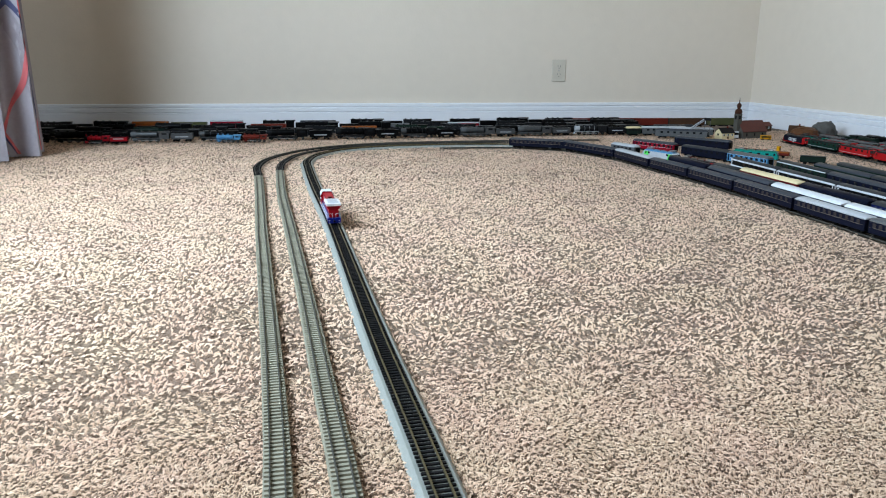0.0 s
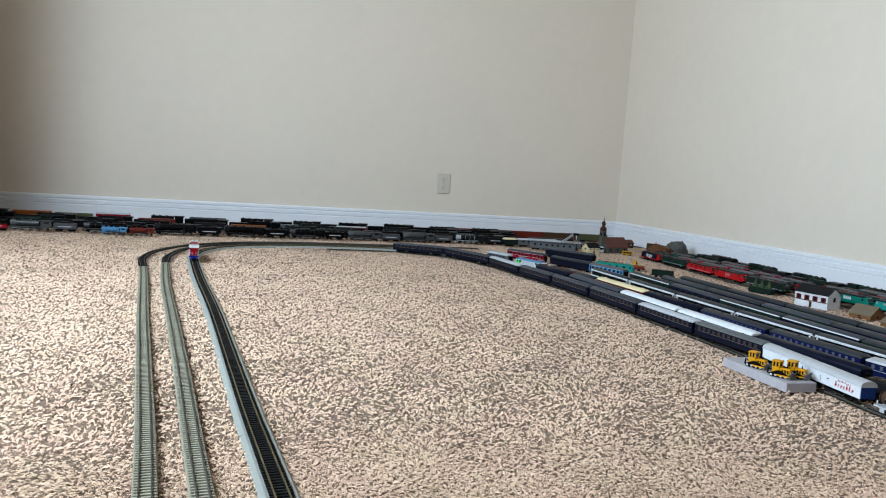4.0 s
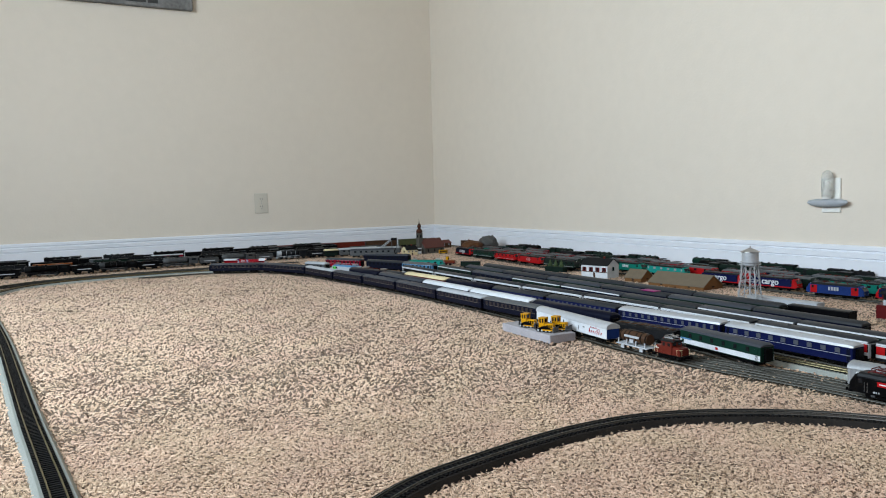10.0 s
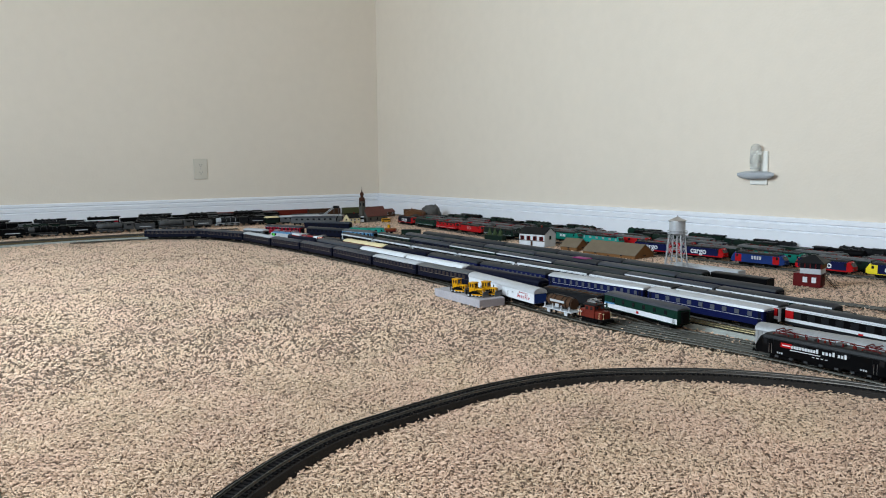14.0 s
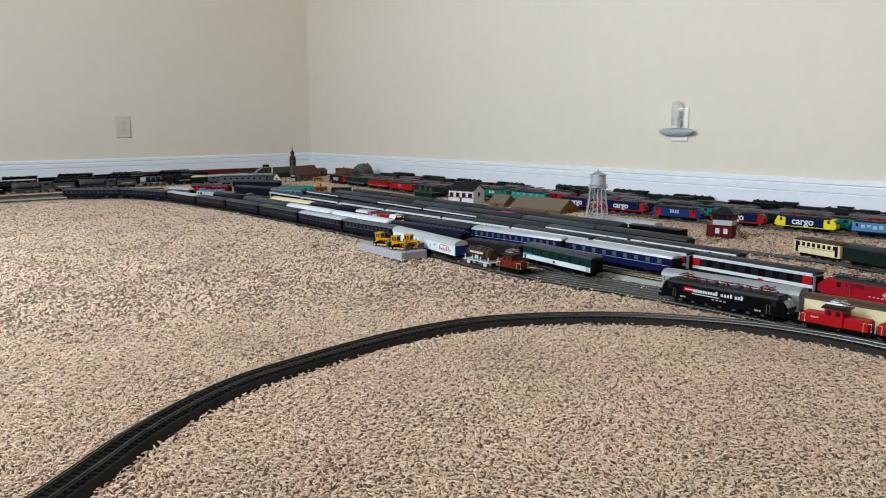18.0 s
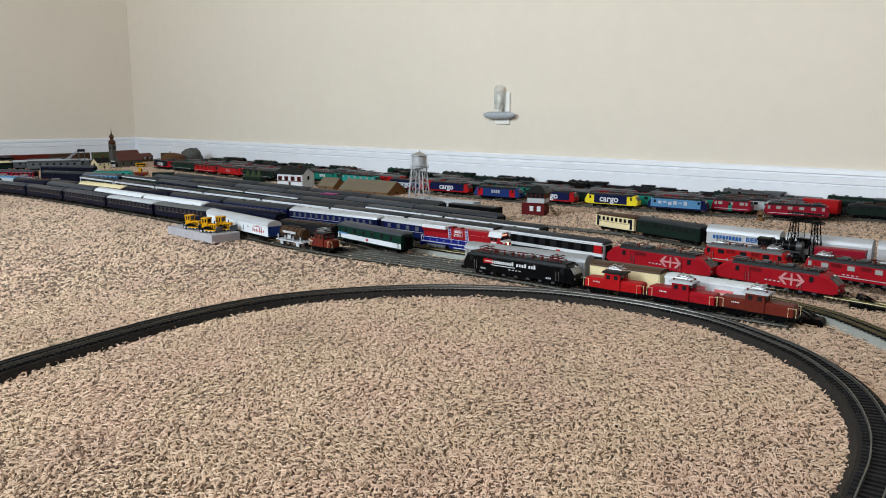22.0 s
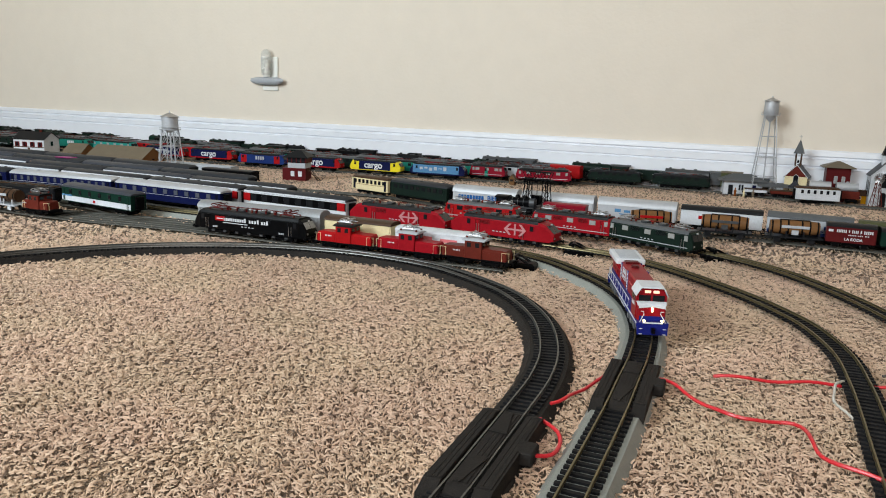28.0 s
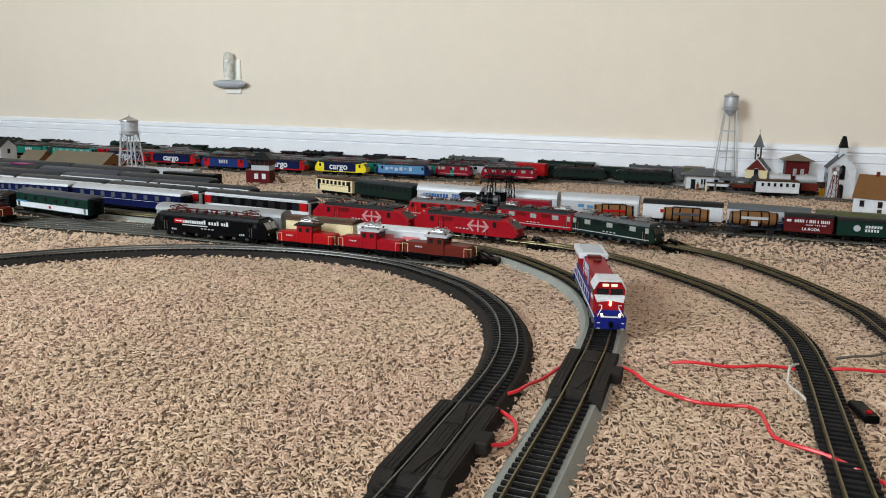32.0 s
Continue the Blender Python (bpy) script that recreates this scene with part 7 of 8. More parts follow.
FAR_OFF[0] = True
ys = [-1.70, -1.965, -2.235, -2.505, -2.775, -3.045, -3.30]
fx = lambda y: -1.06 if y > -2.4 else -1.06 + 0.018 * min(1, (-2.4 - y) / 0.6)
for a, b in zip(ys, ys[1:]):
    L = abs(b - a) - 0.006
    c = coach(L, "white", "dkgrey", "", 8, "express coach with a dark grey roof and white roof edge", band="black", winw=0.012, winz=(0.0215, 0.0325))
    edge_line(c, L)
    between(c, (fx(a), a), (fx(b), b))
FAR_OFF[0] = False
for a, b in (((-1.042, -3.306), (-1.047, -3.553)), ((-1.047, -3.56), (-1.056, -3.802))):
    L = math.dist(a, b) - 0.006
    c = coach(L, "white", "dkgrey", "", 8, "black and white express coach with red end doors", band="black", winw=0.014, door=False, winz=(0.0215, 0.0325), pane="dkgrey")
    edge_line(c, L)
    for s in (-1, 1):
        for t in (-1, 1):
            bm = N()
            box(bm, t * (L / 2 - 0.010) - 0.008, t * (L / 2 - 0.010) + 0.008, s * 0.0171 - 0.0007, s * 0.0171 + 0.0007, 0.0202, 0.0342)
            part("red_door", bm, "brightred", c)
        bm = N()
        box(bm, -L / 2 + 0.0006, L / 2 - 0.0006, s * 0.0167 - 0.0005, s * 0.0167 + 0.0005, 0.0092, 0.0140)
        part("skirt", bm, "dkgrey", c)
        bm = N()
        box(bm, 0.02, 0.028, s * 0.0170 - 0.0004, s * 0.0170 + 0.0004, 0.0135, 0.0165)
        part("red_badge", bm, "brightred", c)
    between(c, a, b)
between(electric_loco(0.192, "red", "dkgrey", "red streamlined electric locomotive with a pale double-arrow emblem", wins=0, slope=0.024, sign=1.05, h=0.038, pup=0.002, panto="steelgrey"), (-1.053, -3.806), (-1.066, -3.995))
between(electric_loco(0.184, "red", "dkgrey", "red streamlined electric locomotive with a pale double-arrow emblem", wins=0, slope=0.024, sign=1.05, h=0.038, pup=0.002, panto="steelgrey"), (-1.052, -4.0), (-1.073, -4.184))
between(electric_loco(0.142, "brightred", "grey", "red electric locomotive with grey roof and wide windows", wins=3, slope=0.007, winmat="pane", stripe="silver"), (-0.932, -3.928), (-0.936, -4.072))
between(electric_loco(0.146, "red", "dkgrey", "red electric locomotive with three frosted side windows", wins=3, slope=0.007, winmat="palepane", stripe="silver"), (-0.938, -4.098), (-0.956, -4.246))
between(electric_loco(0.154, "dkgreen", "grey", "dark green electric locomotive with frosted side windows and a pale line", wins=3, slope=0.007, winmat="palepane", stripe="ltgrey"), (-0.957, -4.246), (-1.012, -4.376))

# ---- three more lines of dark roofs ----
FAR_OFF[0] = True
for x, y0, y1, n, roofs in ((-0.975, -1.78, -3.62, 7, ("dkgrey", "roofgrey")), (-0.895, -1.86, -3.45, 6, ("roofgrey", "dkgrey")), (-0.815, -1.86, -3.20, 5, ("dkgrey", "dkgrey"))):
    for i in range(n):
        a, b = y0 + (y1 - y0) * i / n, y0 + (y1 - y0) * (i + 1) / n
        L = abs(b - a) - 0.006
        c = coach(L, "navy" if i % 2 else "dkgreen", roofs[i % 2], "", 7, "coach with a dark grey roof in the middle of the yard", roofdetail=(i % 3 == 0), door=False)
        if x < -0.95 and i % 3 != 1:
            edge_line(c, L)
        f = lambda y: x + 0.03 - 0.022 * (-1.8 - y)
        between(c, (f(a), a), (f(b), b))
# thin slab added on the roof for the coach's magenta roof section
bm = N()
box(bm, -0.026, 0.026, -0.0125, 0.0125, 0.0, 0.002, 0.0006)
tagged(put(obj("magenta_strip", bm, "magenta"), -0.888, -2.845, 90, 0.0490), "magenta section of a coach roof, added as a thin slab", "paper strip")
between(boxcar(0.15, "black", "dkgrey", "black open wagon beside the water tower", 0.03, 0.003), (-0.74, -3.16), (-0.735, -3.32))
between(boxcar(0.2, "ltgrey", "ltgrey", "pale grey flat wagon by the yard", 0.028, 0.002), (-0.66, -2.98), (-0.66, -3.19))

# ---- line of cream, green and silver stock ----
FAR_OFF[0] = False
between(coach(0.112, "cream", "brown", "oxide", 8, "old cream coach with a brown roof", winw=0.007, rh=0.006), (-0.690, -3.575), (-0.716, -3.690))
between(coach(0.165, "dkgreen", "dkgrey", "", 9, "dark green coach with a grey roof and cream door", winw=0.010, rh=0.008), (-0.717, -3.694), (-0.762, -3.858))
c = boxcar(0.138, "silver", "silver", "silver rounded-roof beer wagon with blue lettering", 0.034, 0.014, text="BIER", textmat="letterblue", ribs=0)
for s in (-1, 1):
    bm = N()
    for i in range(9):
        x = s * (0.054 - i * 0.0064)
        box(bm, x - 0.0024, x + 0.0024, s * 0.0166 - 0.0004, s * 0.0166 + 0.0004, 0.0215, 0.0290)
    part("lettering_bar", bm, "letterblue", c)
between(c, (-0.764, -3.866), (-0.768, -4.008))
between(boxcar(0.14, "silver", "silver", "silver wagon with a rounded roof", 0.034, 0.014), (-0.767, -4.016), (-0.763, -4.160))
between(boxcar(0.075, "crimson", "crimson", "crimson van with small white lettering", 0.035, 0.004, bars=2, barmat="white"), (-0.845, -4.085), (-0.838, -4.165))
between(boxcar(0.14, "silver", "silver", "silver wagon with blue lettering", 0.034, 0.014, bars=5, barmat="sky"), (-0.762, -4.166), (-0.753, -4.31))
between(boxcar(0.135, "white", "dkgrey", "white wagon with large red figures and a dark roof", 0.037, 0.008, bars=5, barmat="brightred"), (-0.752, -4.316), (-0.745, -4.455))
between(boxcar(0.13, "ltgrey", "grey", "pale blue and grey wagon with lettering", 0.037, 0.009, bars=4, barmat="royal", low="royal"), (-0.745, -4.461), (-0.748, -4.595))
between(boxcar(0.15, "olive", "olive", "olive van behind the coloured wagons", 0.038, 0.006), (-0.748, -4.60), (-0.752, -4.755))
between(barrel_wagon("flat wagon carrying a wooden barrel with a red board", L=0.080, plate="brightred"), (-0.845, -4.235), (-0.822, -4.320))
between(barrel_wagon("flat wagon carrying a wooden beer barrel", L=0.088), (-0.815, -4.352), (-0.806, -4.444))
between(barrel_wagon("flat wagon carrying a wooden beer barrel", L=0.088, plate="ltgrey"), (-0.803, -4.460), (-0.788, -4.552))
van = between(boxcar(0.070, "maroon", "dkgrey", "maroon wine van with white lettering", 0.036, 0.006), (-0.788, -4.554), (-0.786, -4.625))
for s in (-1, 1):
    face = Matrix.Rotation(math.pi if s > 0 else 0, 4, "Z") @ Matrix.Rotation(math.pi / 2, 4, "X")
    words("LA RODA", 0.0062, "white", van, Matrix.Translation((0.004 * -s, s * 0.0168, 0.0165)) @ face)
    for z, hh, marks in ((0.0272, 0.0048, ((-0.021, -0.006), (-0.0035, -0.0015), (0.001, 0.011), (0.013, 0.016), (0.018, 0.032))), (0.0228, 0.0016, ((-0.004, 0.008), (0.010, 0.018), (0.020, 0.027)))):
        for x0, x1 in marks:
            n = max(1, int((x1 - x0) / 0.0024))
            bm = N()
            for k in range(n):
                xa = -s * (x0 + (x1 - x0) * k / n)
                xb = xa - s * (x1 - x0) / n * 0.62
                box(bm, min(xa, xb), max(xa, xb), s * 0.0164 - 0.0003, s * 0.0164 + 0.0003, z, z + hh)
            part("lettering_bar", bm, "white", van)
    bm = N()
    box(bm, min(s * 0.026, s * 0.033), max(s * 0.026, s * 0.033), s * 0.0164 - 0.0003, s * 0.0164 + 0.0003, 0.0275, 0.0315, 0.0002)
    part("badge", bm, "white", van)
van = between(boxcar(0.074, "green", "dkgrey", "dark green van with white lettering and a round badge", 0.034, 0.006), (-0.786, -4.631), (-0.778, -4.707))
for s in (-1, 1):
    for z, count in ((0.0245, 6), (0.0185, 5)):
        bm = N()
        for k in range(count):
            xa = -s * (0.002 + 0.0042 * k)
            xb = xa - s * 0.0028
            box(bm, min(xa, xb), max(xa, xb), s * 0.0164 - 0.0003, s * 0.0164 + 0.0003, z, z + 0.0042)
        part("lettering_bar", bm, "white", van)
    bm = N()
    tube(bm, (s * 0.010, s * 0.0159, 0.0235), (s * 0.010, s * 0.0167, 0.0235), 0.0052, seg=18)
    part("badge", bm, "ltgrey", van)
put(steam_loco("small black tank locomotive in front of the silver wagon", tender=False, L=0.075, big=0.9), -0.822, -4.022, -88)
put(coaling_tower(), -0.800, -4.054, 78, 0.0)

# ---- locomotives before the right-hand wall ----
FAR_OFF[0] = True
ROW = [("electric locomotive, red ends and dark blue sides with white lettering", dict(body="brightred", patch="navy", patchtext="cargo"), (-0.385, -0.95), (-0.392, -1.125)),
       ("dark green electric locomotive with a grey roof", dict(body="green", stripe="ltgrey", wins=5), (-0.395, -1.14), (-0.402, -1.34)),
       ("red electric locomotive with a grey roof", dict(body="brightred", stripe="silver", wins=4), (-0.404, -1.35), (-0.412, -1.545)),
       ("red electric locomotive with a round white emblem", dict(body="brightred", wins=0, sign=0.9, slope=0.014), (-0.414, -1.555), (-0.428, -1.76)),
       ("dark green electric locomotive with small windows", dict(body="dkgreen", stripe="ltgrey", wins=5), (-0.432, -1.77), (-0.436, -1.99)),
       ("red electric locomotive behind the model house", dict(body="brightred", wins=4, stripe="silver"), (-0.345, -1.93), (-0.340, -2.07)),
       ("teal green electric locomotive with white lettering bars", dict(body="teal", wins=0, slope=0.014), (-0.335, -2.08), (-0.325, -2.25)),
       ("turquoise electric locomotive with windows", dict(body="turq", wins=4, winmat="palepane"), (-0.322, -2.26), (-0.32, -2.455)),
       ("electric locomotive, red ends and blue sides with white lettering", dict(body="brightred", patch="blue", patchtext="cargo"), (-0.37, -2.555), (-0.355, -2.725)),
       ("electric locomotive, red ends and blue sides with white lettering", dict(body="brightred", patch="blue", patchtext="cargo"), (-0.350, -2.73), (-0.335, -2.905)),
       ("blue electric locomotive with red ends and a pale emblem panel", dict(body="royal", wins=0, slope=0.014, red_ends="brightred"), (-0.368, -2.945), (-0.352, -3.12)),
       ("electric locomotive, red ends and blue sides with white lettering", dict(body="brightred", patch="blue", patchtext="cargo"), (-0.345, -3.135), (-0.33, -3.302)),
       ("yellow-ended blue electric locomotive with white lettering", dict(body="lemon", patch="blue", patchtext="cargo"), (-0.315, -3.315), (-0.298, -3.485)),
       ("blue electric locomotive with a pale landscape panel", dict(body="blue", patch="sky", wins=0, slope=0.014), (-0.292, -3.50), (-0.272, -3.672)),
       ("crimson electric locomotive with a pale line", dict(body="crimson", stripe="ltgrey", wins=3, winmat="palepane"), (-0.215, -3.65), (-0.205, -3.765)),
       ("crimson electric locomotive with frosted windows", dict(body="crimson", stripe="white", wins=4, winmat="palepane"), (-0.225, -3.79), (-0.19, -3.948)),
       ("dark green heavy electric locomotive", dict(body="dkgreen", wins=5, h=0.034, slope=0.004, stripe="dkgrey"), (-0.085, -3.955), (-0.070, -4.112)),
       ("dark green heavy electric locomotive", dict(body="dkgreen", wins=5, h=0.034, slope=0.004, stripe="dkgrey"), (-0.068, -4.128), (-0.056, -4.29))]
for lab, kw, a, b in ROW:
    kw.setdefault("wins", 0)
    kw.setdefault("slope", 0.012 if "patch" in kw else 0.008)
    body = kw.pop("body")
    e = between(electric_loco(math.dist(a, b) - 0.012, body, "dkgrey", lab, panto="steelgrey", pup=0.004, **kw), a, b)
    if "lettering bars" in lab or "emblem panel" in lab or "landscape" in lab:
        for s in (-1, 1):
            bm = N()
            y = s * 0.0174
            if "landscape" in lab:
                for i in range(6):
                    box(bm, -0.05 + i * 0.014, -0.041 + i * 0.014, y - 0.0003, y + 0.0003, 0.022 + 0.003 * math.sin(i * 2), 0.029 + 0.003 * math.sin(i * 3))
            else:
                for i in range(4):
                    box(bm, -0.016 + i * 0.008, -0.0105 + i * 0.008, y - 0.0003, y + 0.0003, 0.020, 0.030)
            part("lettering_bar", bm, "white" if "bars" in lab else "ltgrey", e)

# back rows against the right-hand wall: dark steam and electric types
random.seed(11)
kinds = [far_steam("black steam locomotive in a row against the wall", L=0.15, big=1.15), far_steam("dark green steam locomotive in a row against the wall", "dkgreen", "black", 0.15, "dkgreen", 1.15),
         far_steam("black streamlined steam locomotive in a row against the wall", "black", "steelgrey", 0.16, big=1.22), far_steam("grey-black steam locomotive in a row against the wall", "dkgrey", "black", 0.14, big=1.15),
         far_steam("green steam locomotive in a row against the wall", "green", "black", 0.15, "green", 1.18)]
elec = [electric_loco(0.165, c, r, lab, wins=3, slope=0.008, panto="steelgrey", pup=0.004) for c, r, lab in (("crimson", "grey", "crimson electric locomotive in a back row"), ("dkgreen", "grey", "dark green electric locomotive in a back row"), ("ltgrey", "dkgrey", "grey electric locomotive in a back row"), ("teal", "dkgrey", "teal electric locomotive in a back row"), ("brightred", "grey", "red electric locomotive in a back row"), ("navy", "grey", "dark blue electric locomotive in a back row"))]
used = set()


def stand(proto, x, y, deg, z=0.004, tall=1.0):
    m = pose(x, y, z, 0, 0, deg) @ Matrix.Diagonal((1, 1, tall, 1))
    if proto.name not in used:
        used.add(proto.name)
        proto.matrix_world = m
        return proto
    return copy_thing(proto, m)


for row, (dx, pick) in enumerate(((0.075, elec), (0.145, [elec[0], elec[4], elec[1], elec[2], elec[5], kinds[1]]), (0.215, kinds + [elec[0], elec[1]]), (0.28, kinds))):
    y = -0.95 - 0.03 * row
    while y > -3.62:
        p = random.choice(pick)
        L = 0.182 if p in elec else 0.262
        xf = np.interp(-y, [0.95, 1.8, 2.3, 2.75, 3.3, 3.65], [-0.385, -0.43, -0.325, -0.35, -0.315, -0.27])
        x = min(xf + dx, -0.035 - 0.065 * (3 - row) * 0.9)
        if x > xf + 0.045:
            stand(p, x + (0.03 if p in kinds else 0), y - L / 2 + (0.03 if p in kinds else 0) * 0, random.choice((90, -90)), 0.004)
        y -= L + random.uniform(0.005, 0.03)

for k, (x, y) in enumerate(((-0.135, -3.80), (-0.10, -3.72), (-0.065, -3.86))):
    stand(elec[(0, 2, 1)[k]], x, y, 85, 0.004)

pale = [far_steam("grey streamlined steam locomotive against the wall", "steelgrey", "grey", 0.165, "steelgrey", 1.25), far_steam("dark green steam locomotive with grey trim against the wall", "dkgreen", "steelgrey", 0.16, "dkgreen", 1.25)]
for k, y in ((0, -3.70), (1, -3.98), (0, -4.245)):
    stand(pale[k], -0.036, y, 90, 0.008)
put(boxcar(0.085, "brightred", "brightred", "bright red van behind the green locomotives", 0.040, 0.006), -0.118, -3.905, 88, 0.006)
put(boxcar(0.05, "olive", "tan", "small olive goods van by the station", 0.046, 0.004), -0.040, -4.335, 90, 0.008)

# ---- steam locomotives in rows before the back wall ----
FAR_OFF[0] = True
front = [steam_loco("black steam locomotive with tender on the carpet", "black", "steelgrey", L=0.16, big=1.15), steam_loco("grey and black steam locomotive with tender", "steelgrey", "grey", L=0.16, big=1.15), steam_loco("large black steam locomotive with tender", "black", "dkgrey", L=0.18, big=1.25),
         steam_loco("dark grey steam locomotive with silver smokebox", "dkgrey", "ltgrey", L=0.16, big=1.15)]
x = -1.02
seq = [3, 1, 1, 0, 2, 2, 0, 1, 2, 0]
for k in seq:
    L = (0.165, 0.165, 0.185, 0.165)[k] + 0.108
    yy = -0.535 - 0.105 * min(1.0, max(0.0, (-1.2 - x) / 1.6))
    stand(front[k], x - L * 0.45, yy, 180 + random.uniform(-2, 2))
    x -= L + 0.008
for lab, cc, xx in (("small red veteran steam locomotive with a tender", "red", -3.35), ("bright blue tank locomotive", "sky", -2.82), ("small orange-red steam locomotive", "oxide", -2.71)):
    put(steam_loco(lab, cc, "black" if cc == "red" else cc, tender=cc == "red", L=0.10, big=0.85), xx, -0.70, 180, 0.004)
back = [kinds[0], kinds[2], kinds[3], kinds[0], kinds[3], kinds[1]] + [far_steam("black steam locomotive with a silver cab in a back row", "black", "steelgrey", 0.15, "grey", 1.2)]
odd = [boxcar(0.16, "oxide", "oxide", "oxide-red goods wagon in a back row", 0.036, 0.004), boxcar(0.16, "orange", "orange", "orange goods wagon in a back row", 0.036, 0.004), boxcar(0.15, "yellow", "dkgrey", "yellow goods wagon in a back row", 0.034, 0.004), boxcar(0.16, "olive", "olive", "olive goods wagon in a back row", 0.036, 0.004),
       boxcar(0.17, "maroon", "brown", "maroon goods wagon in a back row", 0.037, 0.004), boxcar(0.15, "crimson", "ltgrey", "crimson goods wagon in a back row", 0.035, 0.004), boxcar(0.17, "dkgreen", "roofgrey", "dark green van in a back row", 0.036, 0.006)]
for row in range(4):
    y = -0.475 + 0.088 * row - (0.03 if row < 2 else 0.0)
    x = -0.95 + 0.03 * row
    while x > -3.75:
        wagon = random.random() < (0.04, 0.08, 0.15, 0.4)[row]
        p = random.choice(odd if wagon else back)
        L = 0.172 if wagon else 0.243
        stand(p, x - L / 2 + (0 if wagon else 0.03), y - 0.05 * min(1.0, max(0.0, (-1.2 - x) / 1.6)), random.choice((0, 180)) if wagon else 180, 0.004, (1.0, 1.08, 1.18, 1.28)[row])
        x -= L + random.uniform(0.0, 0.012)

# coaches and wagons between the back wall and the church
for lab, body, roof, L, xx, yy, deg in (("green and cream old-time coach", "dkgreen", "cream", 0.07, -0.955, -0.600, 0), ("pale grey-green long coach by the wall", "grey", "ltgrey", 0.22, -0.80, -0.600, -2), ("grey coach with a dark roof", "grey", "roofgrey", 0.23, -0.78, -0.745, -28), ("dark-blue coach with a grey roof", "navy", "roofgrey", 0.24, -0.87, -1.12, -55),
                                        ("dark grey coach by the back wall", "dkgrey", "dkgrey", 0.20, -0.71, -0.52, -5), ("pale teal coach by the conveyor", "grey", "ltgrey", 0.2, -0.69, -0.66, -20)):
    put(coach(L, body, roof, "", max(4, int(L / 0.03)), lab), xx, yy, deg, 0.004)
for i, (cc, L) in enumerate((("oxide", 0.2), ("maroon", 0.2), ("oxide", 0.2), ("brown", 0.2), ("olive", 0.18))):
    put(boxcar(L, cc, cc, "long %s wagon against the back wall" % ("oxide-red" if cc == "oxide" else cc), 0.044, 0.003), -1.10 + 0.21 * i, -0.14 - 0.012 * i, -3, 0.004)
put(coach(0.20, "crimson", "roofgrey", "white", 8, "crimson coach with a grey roof"), -1.105, -1.175, -62, 0.001)
put(electric_loco(0.175, "ltgrey", "sky", "white and blue locomotive with a bright green end", wins=2, slope=0.016, red_ends="lime"), -1.205, -1.45, -72, 0.001)
put(electric_loco(0.185, "brightred", "dkgrey", "red electric locomotive with a white emblem", wins=0, slope=0.014, sign=0.9), -1.19, -1.70, -80, 0.002)
put(coach(0.12, "white", "dkgrey", "", 5, "short black and white coach", band="black"), -1.178, -1.86, -86, 0.001)
put(coach(0.13, "grey", "ltgrey", "", 5, "pale grey-green coach on a curve"), -1.265, -1.26, -70, 0.001)
put(coach(0.25, "navy", "dkgrey", "", 9, "dark-blue coach with a grey roof"), -1.0, -1.42, -70, 0.001)
put(electric_loco(0.16, "turq", "teal", "turquoise locomotive with a teal roof", wins=4, slope=0.008), -0.845, -1.47, -42, 0.001)
put(coach(0.18, "sky", "grey", "white", 7, "pale blue and white railcar"), -0.945, -1.60, -74, 0.001)
put(boxcar(0.08, "dkgreen", "black", "small dark cart with a flat top", 0.03, 0.002), -0.70, -1.60, -40, 0.002)
put(boxcar(0.09, "tan", "dkgrey", "low wagon with scrap load", 0.022, 0.004), -0.79, -1.33, -40, 0.002)
put(boxcar(0.10, "oxide", "orange", "orange and brown low wagon on the carpet", 0.02, 0.005), -0.72, -1.40, -38, 0.002)

# ---- buildings ----
random.seed(5)
put(church("stone church with a rust-brown onion-domed tower and dark red roof", "stone", "shingle", 0.14, 0.075, 0.034, 0.080, 0.025, 0.114, 0.05, "rustdome", cross=False, onion=True), -0.412, -0.700, 12, 0.0)
put(conveyor(), -0.700, -0.70, -28, 0.0)
put(house("farm_house", "small cream model house with a dark roof", 0.07, 0.05, 0.03, 0.05, "cream", "dkgrey", 3), -0.56, -0.74, 10, 0.0)
put(house("goods_shed", "long brown model goods shed", 0.14, 0.05, 0.03, 0.046, "brown", "shingle", 4, chimney=False), -0.20, -0.42, 8, 0.0)
put(house("half_timbered_house", "brown half-timbered model house with a dark roof", 0.06, 0.055, 0.036, 0.066, "rust", "brown", 2), -0.255, -0.83, -30, 0.0)


def crate(name, label, sx, sy, sz, material, x, y, deg, cat):
    e = empty(name, label, cat)
    bm = N()
    box(bm, -sx / 2, sx / 2, -sy / 2, sy / 2, 0.004, sz, 0.0015)
    part("body", bm, material, e)
    bm = N()
    box(bm, -sx / 2 + 0.002, sx / 2 - 0.002, -sy / 2 - 0.0008, sy / 2 + 0.0008, sz * 0.55, sz * 0.85)
    part("window_strip", bm, "pane", e)
    for s in (-1, 1):
        wheelset(e, s * sx * 0.32, 0.005)
    return put(e, x, y, deg, 0.0)


crate("model_bus", "yellow model bus standing by the church", 0.046, 0.020, 0.022, "yellow", -0.395, -0.815, -20, "model bus")
crate("model_bus", "yellow model bus beside the church hall", 0.036, 0.018, 0.018, "yellow", -0.70, -0.86, -25, "model bus")
crate("model_truck", "white model truck by the church tower", 0.035, 0.024, 0.034, "white", -0.51, -0.74, 0, "model truck")
crate("model_car", "orange-yellow model crane wagon", 0.012, 0.012, 0.034, "yellow", -0.655, -1.32, 30, "model wagon")


